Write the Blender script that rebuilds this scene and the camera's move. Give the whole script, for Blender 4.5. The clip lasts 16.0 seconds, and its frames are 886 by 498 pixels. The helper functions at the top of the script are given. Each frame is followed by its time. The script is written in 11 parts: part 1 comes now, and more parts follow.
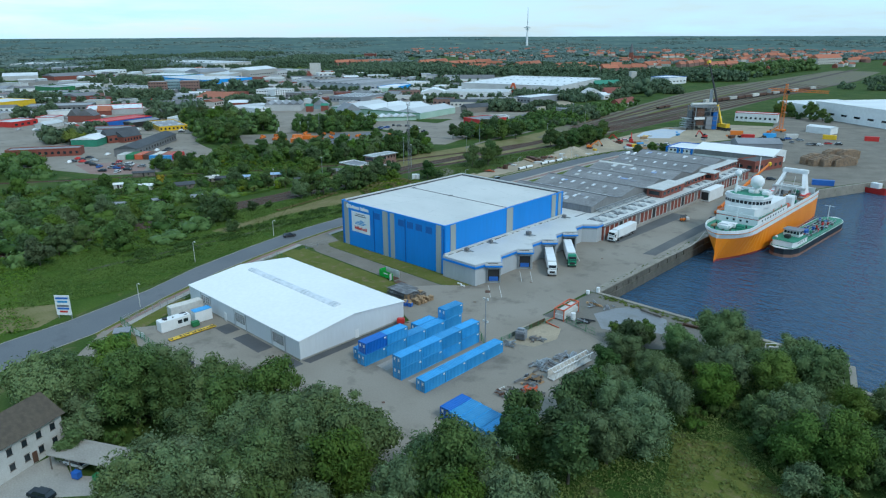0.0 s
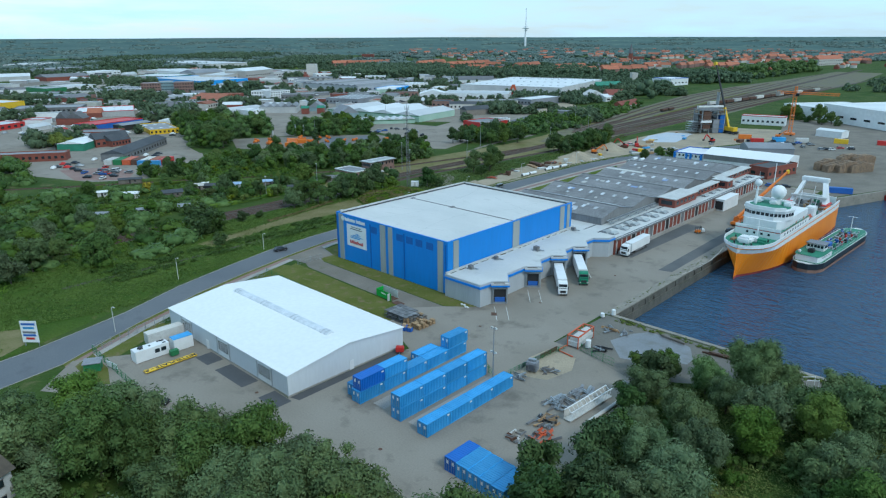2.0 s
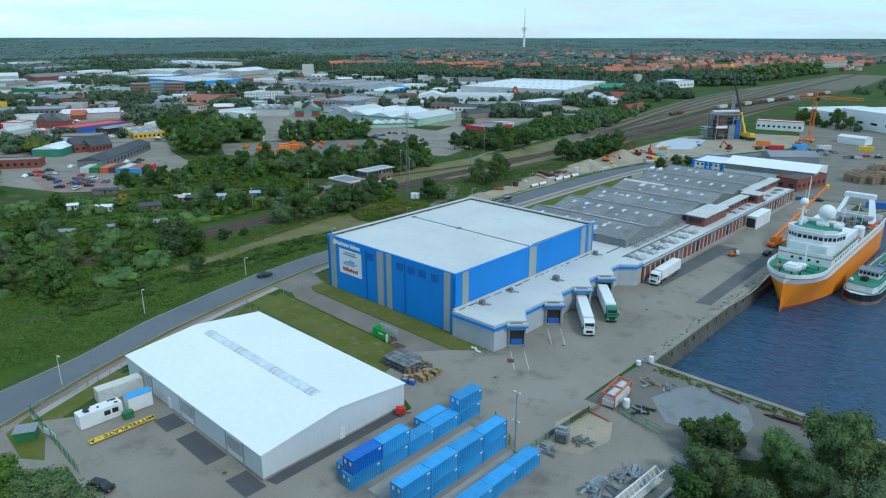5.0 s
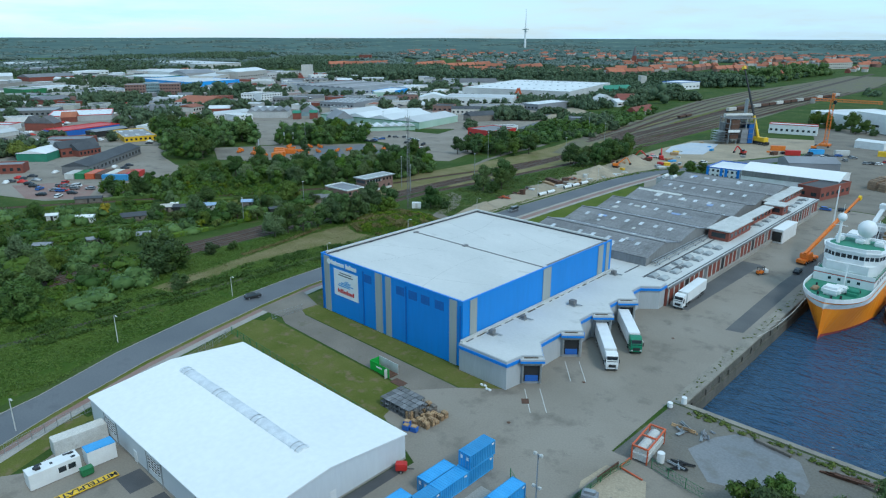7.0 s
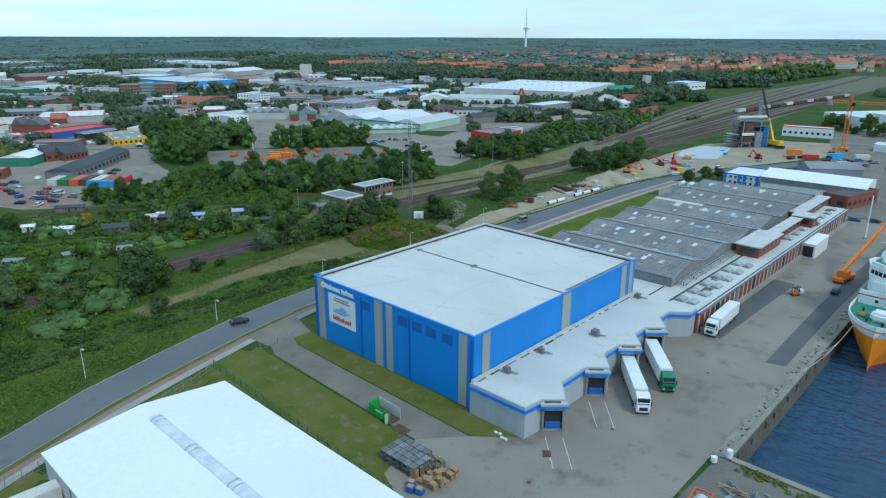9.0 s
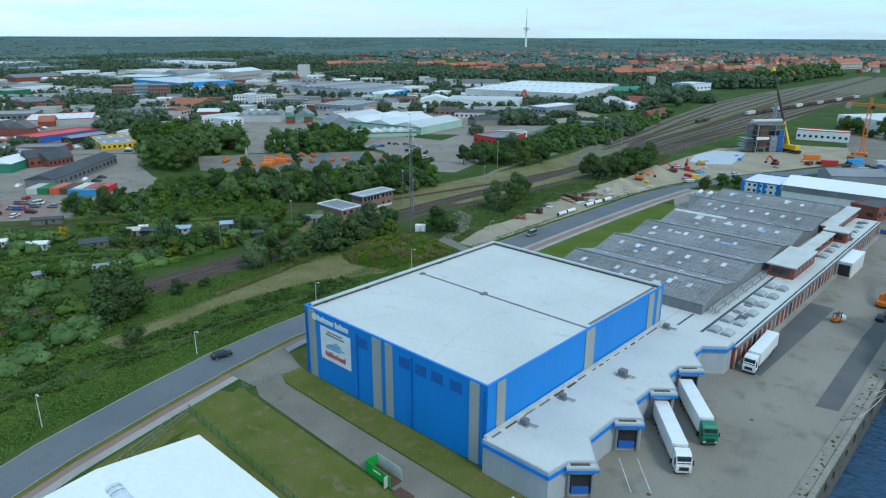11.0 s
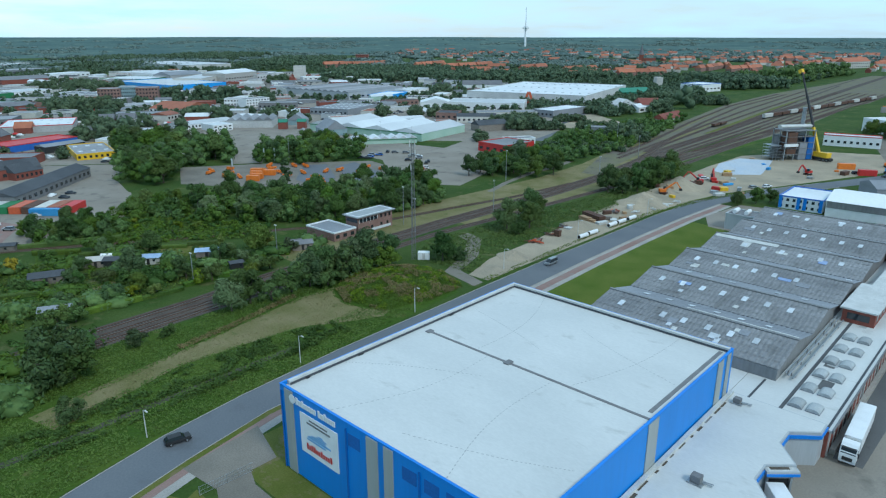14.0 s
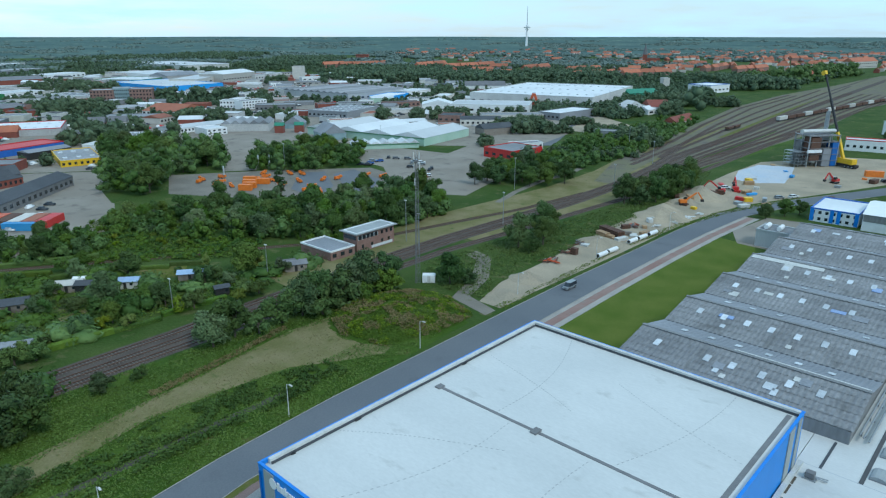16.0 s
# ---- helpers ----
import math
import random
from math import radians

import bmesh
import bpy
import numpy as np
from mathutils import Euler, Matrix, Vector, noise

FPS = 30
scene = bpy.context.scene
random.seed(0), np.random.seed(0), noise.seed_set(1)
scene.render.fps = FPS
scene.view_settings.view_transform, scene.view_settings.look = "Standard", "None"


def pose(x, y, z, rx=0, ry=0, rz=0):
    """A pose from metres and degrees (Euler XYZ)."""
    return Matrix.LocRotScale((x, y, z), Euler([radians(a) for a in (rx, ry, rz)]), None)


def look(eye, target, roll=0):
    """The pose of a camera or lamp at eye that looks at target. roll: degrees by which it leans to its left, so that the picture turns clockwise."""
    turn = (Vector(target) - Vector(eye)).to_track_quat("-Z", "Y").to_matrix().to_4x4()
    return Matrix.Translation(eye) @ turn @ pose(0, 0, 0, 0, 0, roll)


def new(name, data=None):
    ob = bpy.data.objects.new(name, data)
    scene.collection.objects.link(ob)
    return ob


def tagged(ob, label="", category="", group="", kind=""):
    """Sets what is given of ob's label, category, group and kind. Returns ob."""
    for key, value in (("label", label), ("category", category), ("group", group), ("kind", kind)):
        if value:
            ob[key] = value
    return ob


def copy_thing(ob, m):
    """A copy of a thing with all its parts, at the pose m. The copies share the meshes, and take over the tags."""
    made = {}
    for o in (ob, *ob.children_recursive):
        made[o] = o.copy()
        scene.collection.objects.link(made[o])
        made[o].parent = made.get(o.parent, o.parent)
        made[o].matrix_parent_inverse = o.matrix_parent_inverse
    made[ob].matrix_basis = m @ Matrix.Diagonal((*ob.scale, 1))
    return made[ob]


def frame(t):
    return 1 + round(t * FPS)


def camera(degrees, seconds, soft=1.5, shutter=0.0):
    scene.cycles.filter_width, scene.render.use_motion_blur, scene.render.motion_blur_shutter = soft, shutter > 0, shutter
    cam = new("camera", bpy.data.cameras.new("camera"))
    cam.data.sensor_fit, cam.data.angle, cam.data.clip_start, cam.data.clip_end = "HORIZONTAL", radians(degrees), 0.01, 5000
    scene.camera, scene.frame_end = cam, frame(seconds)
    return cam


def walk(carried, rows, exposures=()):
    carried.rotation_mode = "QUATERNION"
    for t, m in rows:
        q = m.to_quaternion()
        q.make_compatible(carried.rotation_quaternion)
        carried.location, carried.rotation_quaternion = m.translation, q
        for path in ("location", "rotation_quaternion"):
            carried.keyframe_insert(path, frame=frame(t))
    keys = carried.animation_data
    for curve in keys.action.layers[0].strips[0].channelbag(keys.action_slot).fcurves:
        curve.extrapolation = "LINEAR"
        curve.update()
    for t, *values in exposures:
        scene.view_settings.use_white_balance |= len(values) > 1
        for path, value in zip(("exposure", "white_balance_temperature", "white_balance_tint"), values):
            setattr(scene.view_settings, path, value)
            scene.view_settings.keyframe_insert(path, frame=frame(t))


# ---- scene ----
cam = camera(67.21, 16.0, soft=1.2)
PATH = [
    (0, (125.71, -133.73, 67.11), (60.27, -64.62, 36.41), -0.20),
    (0.5, (123.05, -131.30, 67.14), (57.73, -62.05, 36.51), -0.18),
    (1, (120.34, -128.89, 67.14), (55.06, -59.61, 36.51), -0.17),
    (1.5, (117.55, -126.41, 67.18), (52.28, -57.11, 36.56), -0.18),
    (2, (114.67, -123.74, 67.19), (49.47, -54.39, 36.56), -0.15),
    (2.5, (111.59, -120.88, 67.21), (46.45, -51.46, 36.59), -0.13),
    (3, (108.25, -117.97, 67.17), (43.18, -48.48, 36.57), -0.13),
    (3.5, (104.78, -115.09, 67.08), (39.76, -45.53, 36.51), -0.09),
    (4, (101.48, -112.19, 66.95), (36.51, -42.59, 36.38), -0.03),
    (6.5, (85.88, -97.75, 66.46), (20.99, -28.05, 35.93), 0.17),
    (7, (82.79, -94.86, 66.42), (17.87, -25.19, 35.92), 0.17),
    (7.5, (79.79, -91.99, 66.34), (14.86, -22.34, 35.80), 0.16),
    (8, (76.60, -89.07, 66.30), (11.70, -19.40, 35.74), 0.18),
    (8.5, (73.20, -86.23, 66.25), (8.32, -16.53, 35.69), 0.19),
    (9, (69.82, -83.34, 66.22), (4.96, -13.65, 35.62), 0.21),
    (11.5, (53.45, -68.32, 66.24), (-11.34, 1.43, 35.64), 0.21),
    (12, (49.87, -65.03, 66.27), (-14.93, 4.70, 35.64), 0.17),
    (12.5, (45.98, -61.43, 66.25), (-18.80, 8.32, 35.60), 0.15),
    (13, (41.97, -57.73, 66.23), (-22.76, 12.06, 35.57), 0.11),
    (13.5, (37.92, -54.01, 66.28), (-26.77, 15.82, 35.65), 0.07),
    (14, (33.91, -50.37, 66.30), (-30.76, 19.48, 35.65), 0.04),
    (14.5, (29.99, -46.78, 66.33), (-34.66, 23.08, 35.67), 0.02),
    (15, (26.25, -43.46, 66.39), (-38.45, 26.34, 35.71), 0.02),
    (15.5, (22.61, -40.19, 66.41), (-42.08, 29.62, 35.71), 0.03),
    (16, (18.94, -36.96, 66.49), (-45.76, 32.83, 35.78), 0.02),
]
walk(cam, [(t, look(eye, target, roll)) for t, eye, target, roll in PATH], exposures=[(0, 0.56, 5860, 3), (16, 0.56, 5860, 3)])

# ---- world, sun and sky ----
SUN_ELEV, SUN_TURN = radians(46), radians(98)
world = bpy.data.worlds.new("sky")
scene.world = world
world.use_nodes = True
wn, wl = world.node_tree.nodes, world.node_tree.links
wn.clear()
w_out = wn.new("ShaderNodeOutputWorld")
w_bg = wn.new("ShaderNodeBackground")
w_sky = wn.new("ShaderNodeTexSky")
w_sky.sky_type = "NISHITA"
w_sky.sun_disc = False
w_sky.sun_elevation, w_sky.sun_rotation = SUN_ELEV, -SUN_TURN
w_sky.air_density, w_sky.dust_density, w_sky.ozone_density = 1.0, 0.6, 1.6
w_co = wn.new("ShaderNodeTexCoord")
w_map = wn.new("ShaderNodeMapping")
w_map.inputs["Scale"].default_value = (2.2, 2.2, 16.0)
w_noise = wn.new("ShaderNodeTexNoise")
w_noise.inputs["Scale"].default_value = 1.7
w_noise.inputs["Detail"].default_value = 7
w_noise.inputs["Roughness"].default_value = 0.58
w_ramp = wn.new("ShaderNodeValToRGB")
w_ramp.color_ramp.elements[0].position, w_ramp.color_ramp.elements[1].position = 0.36, 0.66
w_ramp.color_ramp.elements[0].color = (0.34, 0.34, 0.34, 1)
w_mix = wn.new("ShaderNodeMix")
w_mix.data_type = "RGBA"
w_mix.inputs[7].default_value = (5.35, 7.75, 9.7, 1)
wl.new(w_co.outputs["Generated"], w_map.inputs[0])
wl.new(w_map.outputs[0], w_noise.inputs["Vector"])
wl.new(w_noise.outputs["Fac"], w_ramp.inputs[0])
wl.new(w_ramp.outputs[0], w_mix.inputs[0])
wl.new(w_sky.outputs[0], w_mix.inputs[6])
wl.new(w_mix.outputs[2], w_bg.inputs["Color"])
w_bg.inputs["Strength"].default_value = 0.085
wl.new(w_bg.outputs[0], w_out.inputs[0])

sun = new("sun", bpy.data.lights.new("sun", "SUN"))
sun.data.energy, sun.data.angle, sun.data.color = 1.1, radians(14), (1.0, 0.96, 0.9)
sun_dir = Vector((math.sin(SUN_TURN) * math.cos(SUN_ELEV), math.cos(SUN_TURN) * math.cos(SUN_ELEV), math.sin(SUN_ELEV)))
sun.matrix_world = look(sun_dir * 300, (0, 0, 0))

# ---- materials ----
def surf(name, c1, c2=None, scale=1.0, rough=0.7, bump=0.2, fine=12.0, metal=0.0, stain=None, stain_at=0.62, vary=0.0, world_space=False, spec=0.5, stretch=(1, 1, 1), bump_scale=None, grain=0.5):
    """A surface of two colours mixed by large noise, with fine grain, optional stains and a bump."""
    m = bpy.data.materials.new(name)
    m.use_nodes = True
    n, l = m.node_tree.nodes, m.node_tree.links
    b = n["Principled BSDF"]
    b.inputs["Roughness"].default_value, b.inputs["Metallic"].default_value = rough, metal
    b.inputs["Specular IOR Level"].default_value = spec
    if c2 is None:
        c2 = tuple(v * 0.82 for v in c1)
    if world_space:
        src = n.new("ShaderNodeNewGeometry").outputs["Position"]
    else:
        src = n.new("ShaderNodeTexCoord").outputs["Object"]
    mp = n.new("ShaderNodeMapping")
    mp.inputs["Scale"].default_value = stretch
    l.new(src, mp.inputs[0])
    big = n.new("ShaderNodeTexNoise")
    big.inputs["Scale"].default_value, big.inputs["Detail"].default_value = scale, 5
    l.new(mp.outputs[0], big.inputs["Vector"])
    small = n.new("ShaderNodeTexNoise")
    small.inputs["Scale"].default_value, small.inputs["Detail"].default_value = scale * fine, 4
    l.new(mp.outputs[0], small.inputs["Vector"])
    ramp = n.new("ShaderNodeValToRGB")
    ramp.color_ramp.elements[0].position, ramp.color_ramp.elements[1].position = 0.35, 0.65
    ramp.color_ramp.elements[0].color, ramp.color_ramp.elements[1].color = (*c1, 1), (*c2, 1)
    l.new(big.outputs["Fac"], ramp.inputs[0])
    mul = n.new("ShaderNodeMix")
    mul.data_type, mul.blend_type = "RGBA", "MULTIPLY"
    mul.inputs[0].default_value = grain
    r2 = n.new("ShaderNodeValToRGB")
    r2.color_ramp.elements[0].position, r2.color_ramp.elements[1].position = 0.3, 0.7
    r2.color_ramp.elements[0].color, r2.color_ramp.elements[1].color = (0.62, 0.62, 0.62, 1), (1.15, 1.15, 1.15, 1)
    l.new(small.outputs["Fac"], r2.inputs[0])
    l.new(ramp.outputs[0], mul.inputs[6])
    l.new(r2.outputs[0], mul.inputs[7])
    col = mul.outputs[2]
    if stain is not None:
        sn = n.new("ShaderNodeTexNoise")
        sn.inputs["Scale"].default_value, sn.inputs["Detail"].default_value = scale * 2.7, 8
        sn.inputs["Roughness"].default_value = 0.65
        l.new(mp.outputs[0], sn.inputs["Vector"])
        sr = n.new("ShaderNodeValToRGB")
        sr.color_ramp.elements[0].position, sr.color_ramp.elements[1].position = stain_at, stain_at + 0.14
        l.new(sn.outputs["Fac"], sr.inputs[0])
        sm = n.new("ShaderNodeMix")
        sm.data_type = "RGBA"
        sm.inputs[7].default_value = (*stain, 1)
        l.new(sr.outputs[0], sm.inputs[0])
        l.new(col, sm.inputs[6])
        col = sm.outputs[2]
    if vary:
        oi = n.new("ShaderNodeObjectInfo")
        hs = n.new("ShaderNodeHueSaturation")
        mr = n.new("ShaderNodeMapRange")
        mr.inputs["To Min"].default_value, mr.inputs["To Max"].default_value = 1 - vary, 1 + vary
        l.new(oi.outputs["Random"], mr.inputs["Value"])
        l.new(mr.outputs[0], hs.inputs["Value"])
        l.new(col, hs.inputs["Color"])
        col = hs.outputs[0]
    l.new(col, b.inputs["Base Color"])
    if bump:
        bp = n.new("ShaderNodeBump")
        bp.inputs["Strength"].default_value = bump
        bp.inputs["Distance"].default_value = bump_scale or 0.05
        l.new(small.outputs["Fac"], bp.inputs["Height"])
        l.new(bp.outputs[0], b.inputs["Normal"])
    return m


def leaf_mat(name, dark, light, vary=0.25):
    """Leaves: colour shifts from island to island and from plant to plant, with a little light passing through."""
    m = bpy.data.materials.new(name)
    m.use_nodes = True
    n, l = m.node_tree.nodes, m.node_tree.links
    b = n["Principled BSDF"]
    b.inputs["Roughness"].default_value = 0.6
    b.inputs["Specular IOR Level"].default_value = 0.12
    g = n.new("ShaderNodeNewGeometry")
    r = n.new("ShaderNodeValToRGB")
    r.color_ramp.elements[0].color, r.color_ramp.elements[1].color = (*dark, 1), (*light, 1)
    no = n.new("ShaderNodeTexNoise")
    no.inputs["Scale"].default_value, no.inputs["Detail"].default_value = 0.35, 3
    l.new(g.outputs["Position"], no.inputs["Vector"])
    ad = n.new("ShaderNodeMath")
    ad.operation = "MULTIPLY_ADD"
    ad.inputs[1].default_value, ad.inputs[2].default_value = 0.3, -0.62
    l.new(g.outputs["Random Per Island"], ad.inputs[0])
    a2 = n.new("ShaderNodeMath")
    a2.operation = "MULTIPLY_ADD"
    a2.inputs[1].default_value = 0.95
    l.new(no.outputs["Fac"], a2.inputs[0])
    l.new(ad.outputs[0], a2.inputs[2])
    n2 = n.new("ShaderNodeTexNoise")
    n2.inputs["Scale"].default_value, n2.inputs["Detail"].default_value = 0.11, 2
    l.new(g.outputs["Position"], n2.inputs["Vector"])
    a3 = n.new("ShaderNodeMath")
    a3.operation = "MULTIPLY_ADD"
    a3.inputs[1].default_value = 1.0
    l.new(n2.outputs["Fac"], a3.inputs[0])
    l.new(a2.outputs[0], a3.inputs[2])
    l.new(a3.outputs[0], r.inputs[0])
    oi = n.new("ShaderNodeObjectInfo")
    hs = n.new("ShaderNodeHueSaturation")
    for out, lo, hi in (("Value", 1 - vary, 1 + vary), ("Hue", 0.485, 0.515), ("Saturation", 0.85, 1.1)):
        mr = n.new("ShaderNodeMapRange")
        mr.inputs["To Min"].default_value, mr.inputs["To Max"].default_value = lo, hi
        if out == "Value":
            l.new(oi.outputs["Random"], mr.inputs["Value"])
        else:
            fr = n.new("ShaderNodeMath")
            fr.operation = "FRACT"
            sc = n.new("ShaderNodeMath")
            sc.operation = "MULTIPLY"
            sc.inputs[1].default_value = 7.31 if out == "Hue" else 13.7
            l.new(oi.outputs["Random"], sc.inputs[0])
            l.new(sc.outputs[0], fr.inputs[0])
            l.new(fr.outputs[0], mr.inputs["Value"])
        l.new(mr.outputs[0], hs.inputs[out])
    l.new(r.outputs[0], hs.inputs["Color"])
    l.new(hs.outputs[0], b.inputs["Base Color"])
    return m


M = {}
M["grass"] = surf("grass", (0.036, 0.074, 0.013), (0.066, 0.098, 0.023), 0.05, 0.9, 0.8, 30, world_space=True, stain=(0.14, 0.128, 0.06), stain_at=0.57, bump_scale=0.25, spec=0.1)
M["lawn"] = surf("mown_lawn", (0.098, 0.12, 0.022), (0.138, 0.142, 0.038), 0.13, 0.9, 0.5, 30, world_space=True, stain=(0.175, 0.14, 0.075), stain_at=0.525, bump_scale=0.06, spec=0.1)
M["meadow"] = surf("rough_meadow", (0.042, 0.086, 0.01), (0.076, 0.118, 0.018), 0.07, 0.9, 0.9, 22, world_space=True, stain=(0.13, 0.12, 0.045), stain_at=0.6, bump_scale=0.4, spec=0.1)
M["hay"] = surf("dry_track", (0.225, 0.195, 0.1), (0.15, 0.147, 0.056), 0.12, 0.95, 0.7, 20, world_space=True, stain=(0.075, 0.11, 0.028), stain_at=0.58, bump_scale=0.12, spec=0.1)
M["asphalt"] = surf("worn_asphalt", (0.232, 0.206, 0.168), (0.285, 0.257, 0.215), 0.045, 0.9, 0.15, 70, world_space=True, stain=(0.165, 0.148, 0.124), stain_at=0.54, bump_scale=0.02, grain=0.28, spec=0.2)
M["road"] = surf("road_asphalt", (0.13, 0.142, 0.155), (0.155, 0.165, 0.175), 0.05, 0.88, 0.2, 60, world_space=True, stain=(0.115, 0.122, 0.13), stain_at=0.56, bump_scale=0.02, grain=0.3, spec=0.2)
M["dark_asphalt"] = surf("dark_asphalt", (0.07, 0.072, 0.075), (0.09, 0.09, 0.092), 0.2, 0.8, 0.25, 40, world_space=True, bump_scale=0.02)
M["concrete"] = surf("concrete", (0.37, 0.35, 0.31), (0.3, 0.285, 0.255), 0.15, 0.9, 0.3, 25, world_space=True, stain=(0.2, 0.185, 0.155), bump_scale=0.02)
M["wet_lot"] = surf("wet_lot", (0.22, 0.22, 0.22), (0.17, 0.175, 0.18), 0.06, 0.3, 0.1, 40, world_space=True, stain=(0.13, 0.12, 0.1), stain_at=0.55)
M["gravel"] = surf("gravel", (0.235, 0.212, 0.175), (0.178, 0.162, 0.135), 0.1, 0.95, 0.5, 40, world_space=True, stain=(0.12, 0.12, 0.07), stain_at=0.6, bump_scale=0.04, spec=0.15)
M["sand"] = surf("bare_sand", (0.41, 0.345, 0.25), (0.31, 0.27, 0.2), 0.08, 0.95, 0.6, 30, world_space=True, stain=(0.24, 0.22, 0.17), stain_at=0.58, bump_scale=0.12, spec=0.1)
M["brick_path"] = surf("brick_path", (0.24, 0.14, 0.115), (0.28, 0.19, 0.16), 0.12, 0.9, 0.2, 40, world_space=True, stain=(0.22, 0.2, 0.17), stain_at=0.55)
M["ballast"] = surf("rail_ballast", (0.085, 0.07, 0.06), (0.12, 0.1, 0.085), 0.2, 0.95, 0.9, 30, world_space=True, bump_scale=0.1, spec=0.1)
M["rust"] = surf("rusty_steel", (0.13, 0.06, 0.035), (0.08, 0.045, 0.03), 1.5, 0.8, 0.3, 10)
M["blue_panel"] = surf("blue_cladding", (0.013, 0.205, 0.6), (0.018, 0.225, 0.66), 0.06, 0.45, 0.05, 20, stretch=(1, 1, 0.12), grain=0.16)
M["blue_trim"] = surf("blue_trim", (0.013, 0.19, 0.62), (0.017, 0.21, 0.68), 0.3, 0.45, 0.05, grain=0.12)
M["dark_blue"] = surf("darker_blue_panel", (0.01, 0.11, 0.38), (0.012, 0.125, 0.43), 0.3, 0.5, 0.05)
M["grey_panel"] = surf("pale_grey_cladding", (0.44, 0.46, 0.47), (0.38, 0.4, 0.41), 0.2, 0.5, 0.06, 20, stretch=(1, 1, 0.1), stain=(0.27, 0.27, 0.255), stain_at=0.68, grain=0.2)
M["strip"] = surf("grey_pilaster", (0.36, 0.38, 0.36), (0.3, 0.32, 0.3), 0.3, 0.5, 0.05, stretch=(1, 1, 0.1), stain=(0.22, 0.22, 0.2), stain_at=0.68, grain=0.12)
M["roof_white"] = surf("white_membrane", (0.6, 0.6, 0.57), (0.54, 0.545, 0.52), 0.05, 0.6, 0.1, 30, stain=(0.43, 0.43, 0.4), stain_at=0.6, stretch=(1, 2.2, 1), grain=0.16)
M["roof_hall"] = surf("white_sheet_roof", (0.8, 0.81, 0.79), (0.765, 0.775, 0.76), 0.05, 0.5, 0.03, 20, grain=0.12)
M["hall_wall"] = surf("white_sheet_wall", (0.62, 0.65, 0.66), (0.57, 0.6, 0.62), 0.1, 0.5, 0.05, 25, stretch=(1, 1, 0.15), grain=0.12)
M["white"] = surf("white_paint", (0.78, 0.79, 0.78), (0.7, 0.71, 0.7), 0.4, 0.45, 0.05, grain=0.12)
M["dirty_white"] = surf("dirty_white", (0.6, 0.6, 0.57), (0.5, 0.5, 0.47), 0.5, 0.6, 0.1, stain=(0.3, 0.29, 0.26), stain_at=0.6)
M["grey"] = surf("mid_grey", (0.2, 0.2, 0.2), (0.16, 0.16, 0.16), 0.5, 0.7, 0.15)
M["dark"] = surf("near_black", (0.02, 0.021, 0.023), (0.03, 0.03, 0.03), 0.6, 0.6, 0.1)
M["steel"] = surf("galvanised_steel", (0.42, 0.44, 0.45), (0.34, 0.36, 0.37), 0.8, 0.45, 0.1, metal=0.6)
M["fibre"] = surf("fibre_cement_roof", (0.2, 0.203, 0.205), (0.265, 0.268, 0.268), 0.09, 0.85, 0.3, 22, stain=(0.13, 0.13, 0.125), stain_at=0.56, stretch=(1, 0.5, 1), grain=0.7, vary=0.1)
# paler copy of the sheet above; factory back slopes carry their brighter light in it
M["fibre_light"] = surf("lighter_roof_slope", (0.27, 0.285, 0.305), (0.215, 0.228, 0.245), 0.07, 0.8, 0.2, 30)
M["fibre_wall"] = surf("fibre_cement_wall", (0.235, 0.238, 0.235), (0.19, 0.193, 0.19), 0.12, 0.8, 0.2, stretch=(1, 1, 0.2), stain=(0.17, 0.17, 0.16), stain_at=0.63)
M["skylight"] = surf("skylight_sheet", (0.62, 0.65, 0.67), (0.5, 0.53, 0.55), 0.8, 0.4, 0.05, vary=0.2)
M["red_brick"] = surf("red_brick", (0.26, 0.075, 0.05), (0.21, 0.065, 0.045), 0.4, 0.85, 0.25, 25, stain=(0.15, 0.06, 0.045), stain_at=0.62)
M["door_red"] = surf("rust_red_door", (0.24, 0.06, 0.035), (0.2, 0.05, 0.03), 0.5, 0.7, 0.1)
M["con_blue"] = surf("container_blue", (0.04, 0.27, 0.58), (0.068, 0.335, 0.65), 0.3, 0.5, 0.08, 14, stain=(0.14, 0.37, 0.57), stain_at=0.63, vary=0.2, grain=0.25)
M["con_dark"] = surf("container_dark_blue", (0.01, 0.12, 0.46), (0.014, 0.14, 0.52), 0.3, 0.5, 0.08, 14, grain=0.12)
M["orange"] = surf("ship_orange", (0.88, 0.27, 0.012), (0.82, 0.23, 0.012), 0.12, 0.4, 0.05, 14, stain=(0.66, 0.19, 0.02), stain_at=0.7, stretch=(1, 1, 0.3), grain=0.12)
M["orange_m"] = surf("machine_orange", (0.75, 0.2, 0.02), (0.65, 0.17, 0.02), 0.8, 0.5, 0.05)
M["orange_red"] = surf("orange_red_paint", (0.62, 0.12, 0.04), (0.5, 0.1, 0.04), 0.8, 0.5, 0.05)
M["yellow"] = surf("yellow_paint", (0.8, 0.5, 0.02), (0.72, 0.45, 0.02), 0.8, 0.45, 0.05)
M["deck_green"] = surf("deck_green", (0.035, 0.2, 0.12), (0.045, 0.24, 0.15), 0.3, 0.7, 0.1, stain=(0.12, 0.2, 0.14), stain_at=0.6)
M["hull_black"] = surf("hull_black", (0.015, 0.022, 0.03), (0.02, 0.03, 0.04), 0.3, 0.45, 0.05)
M["antifoul"] = surf("antifouling_red", (0.33, 0.05, 0.05), (0.28, 0.04, 0.045), 0.3, 0.6, 0.1)
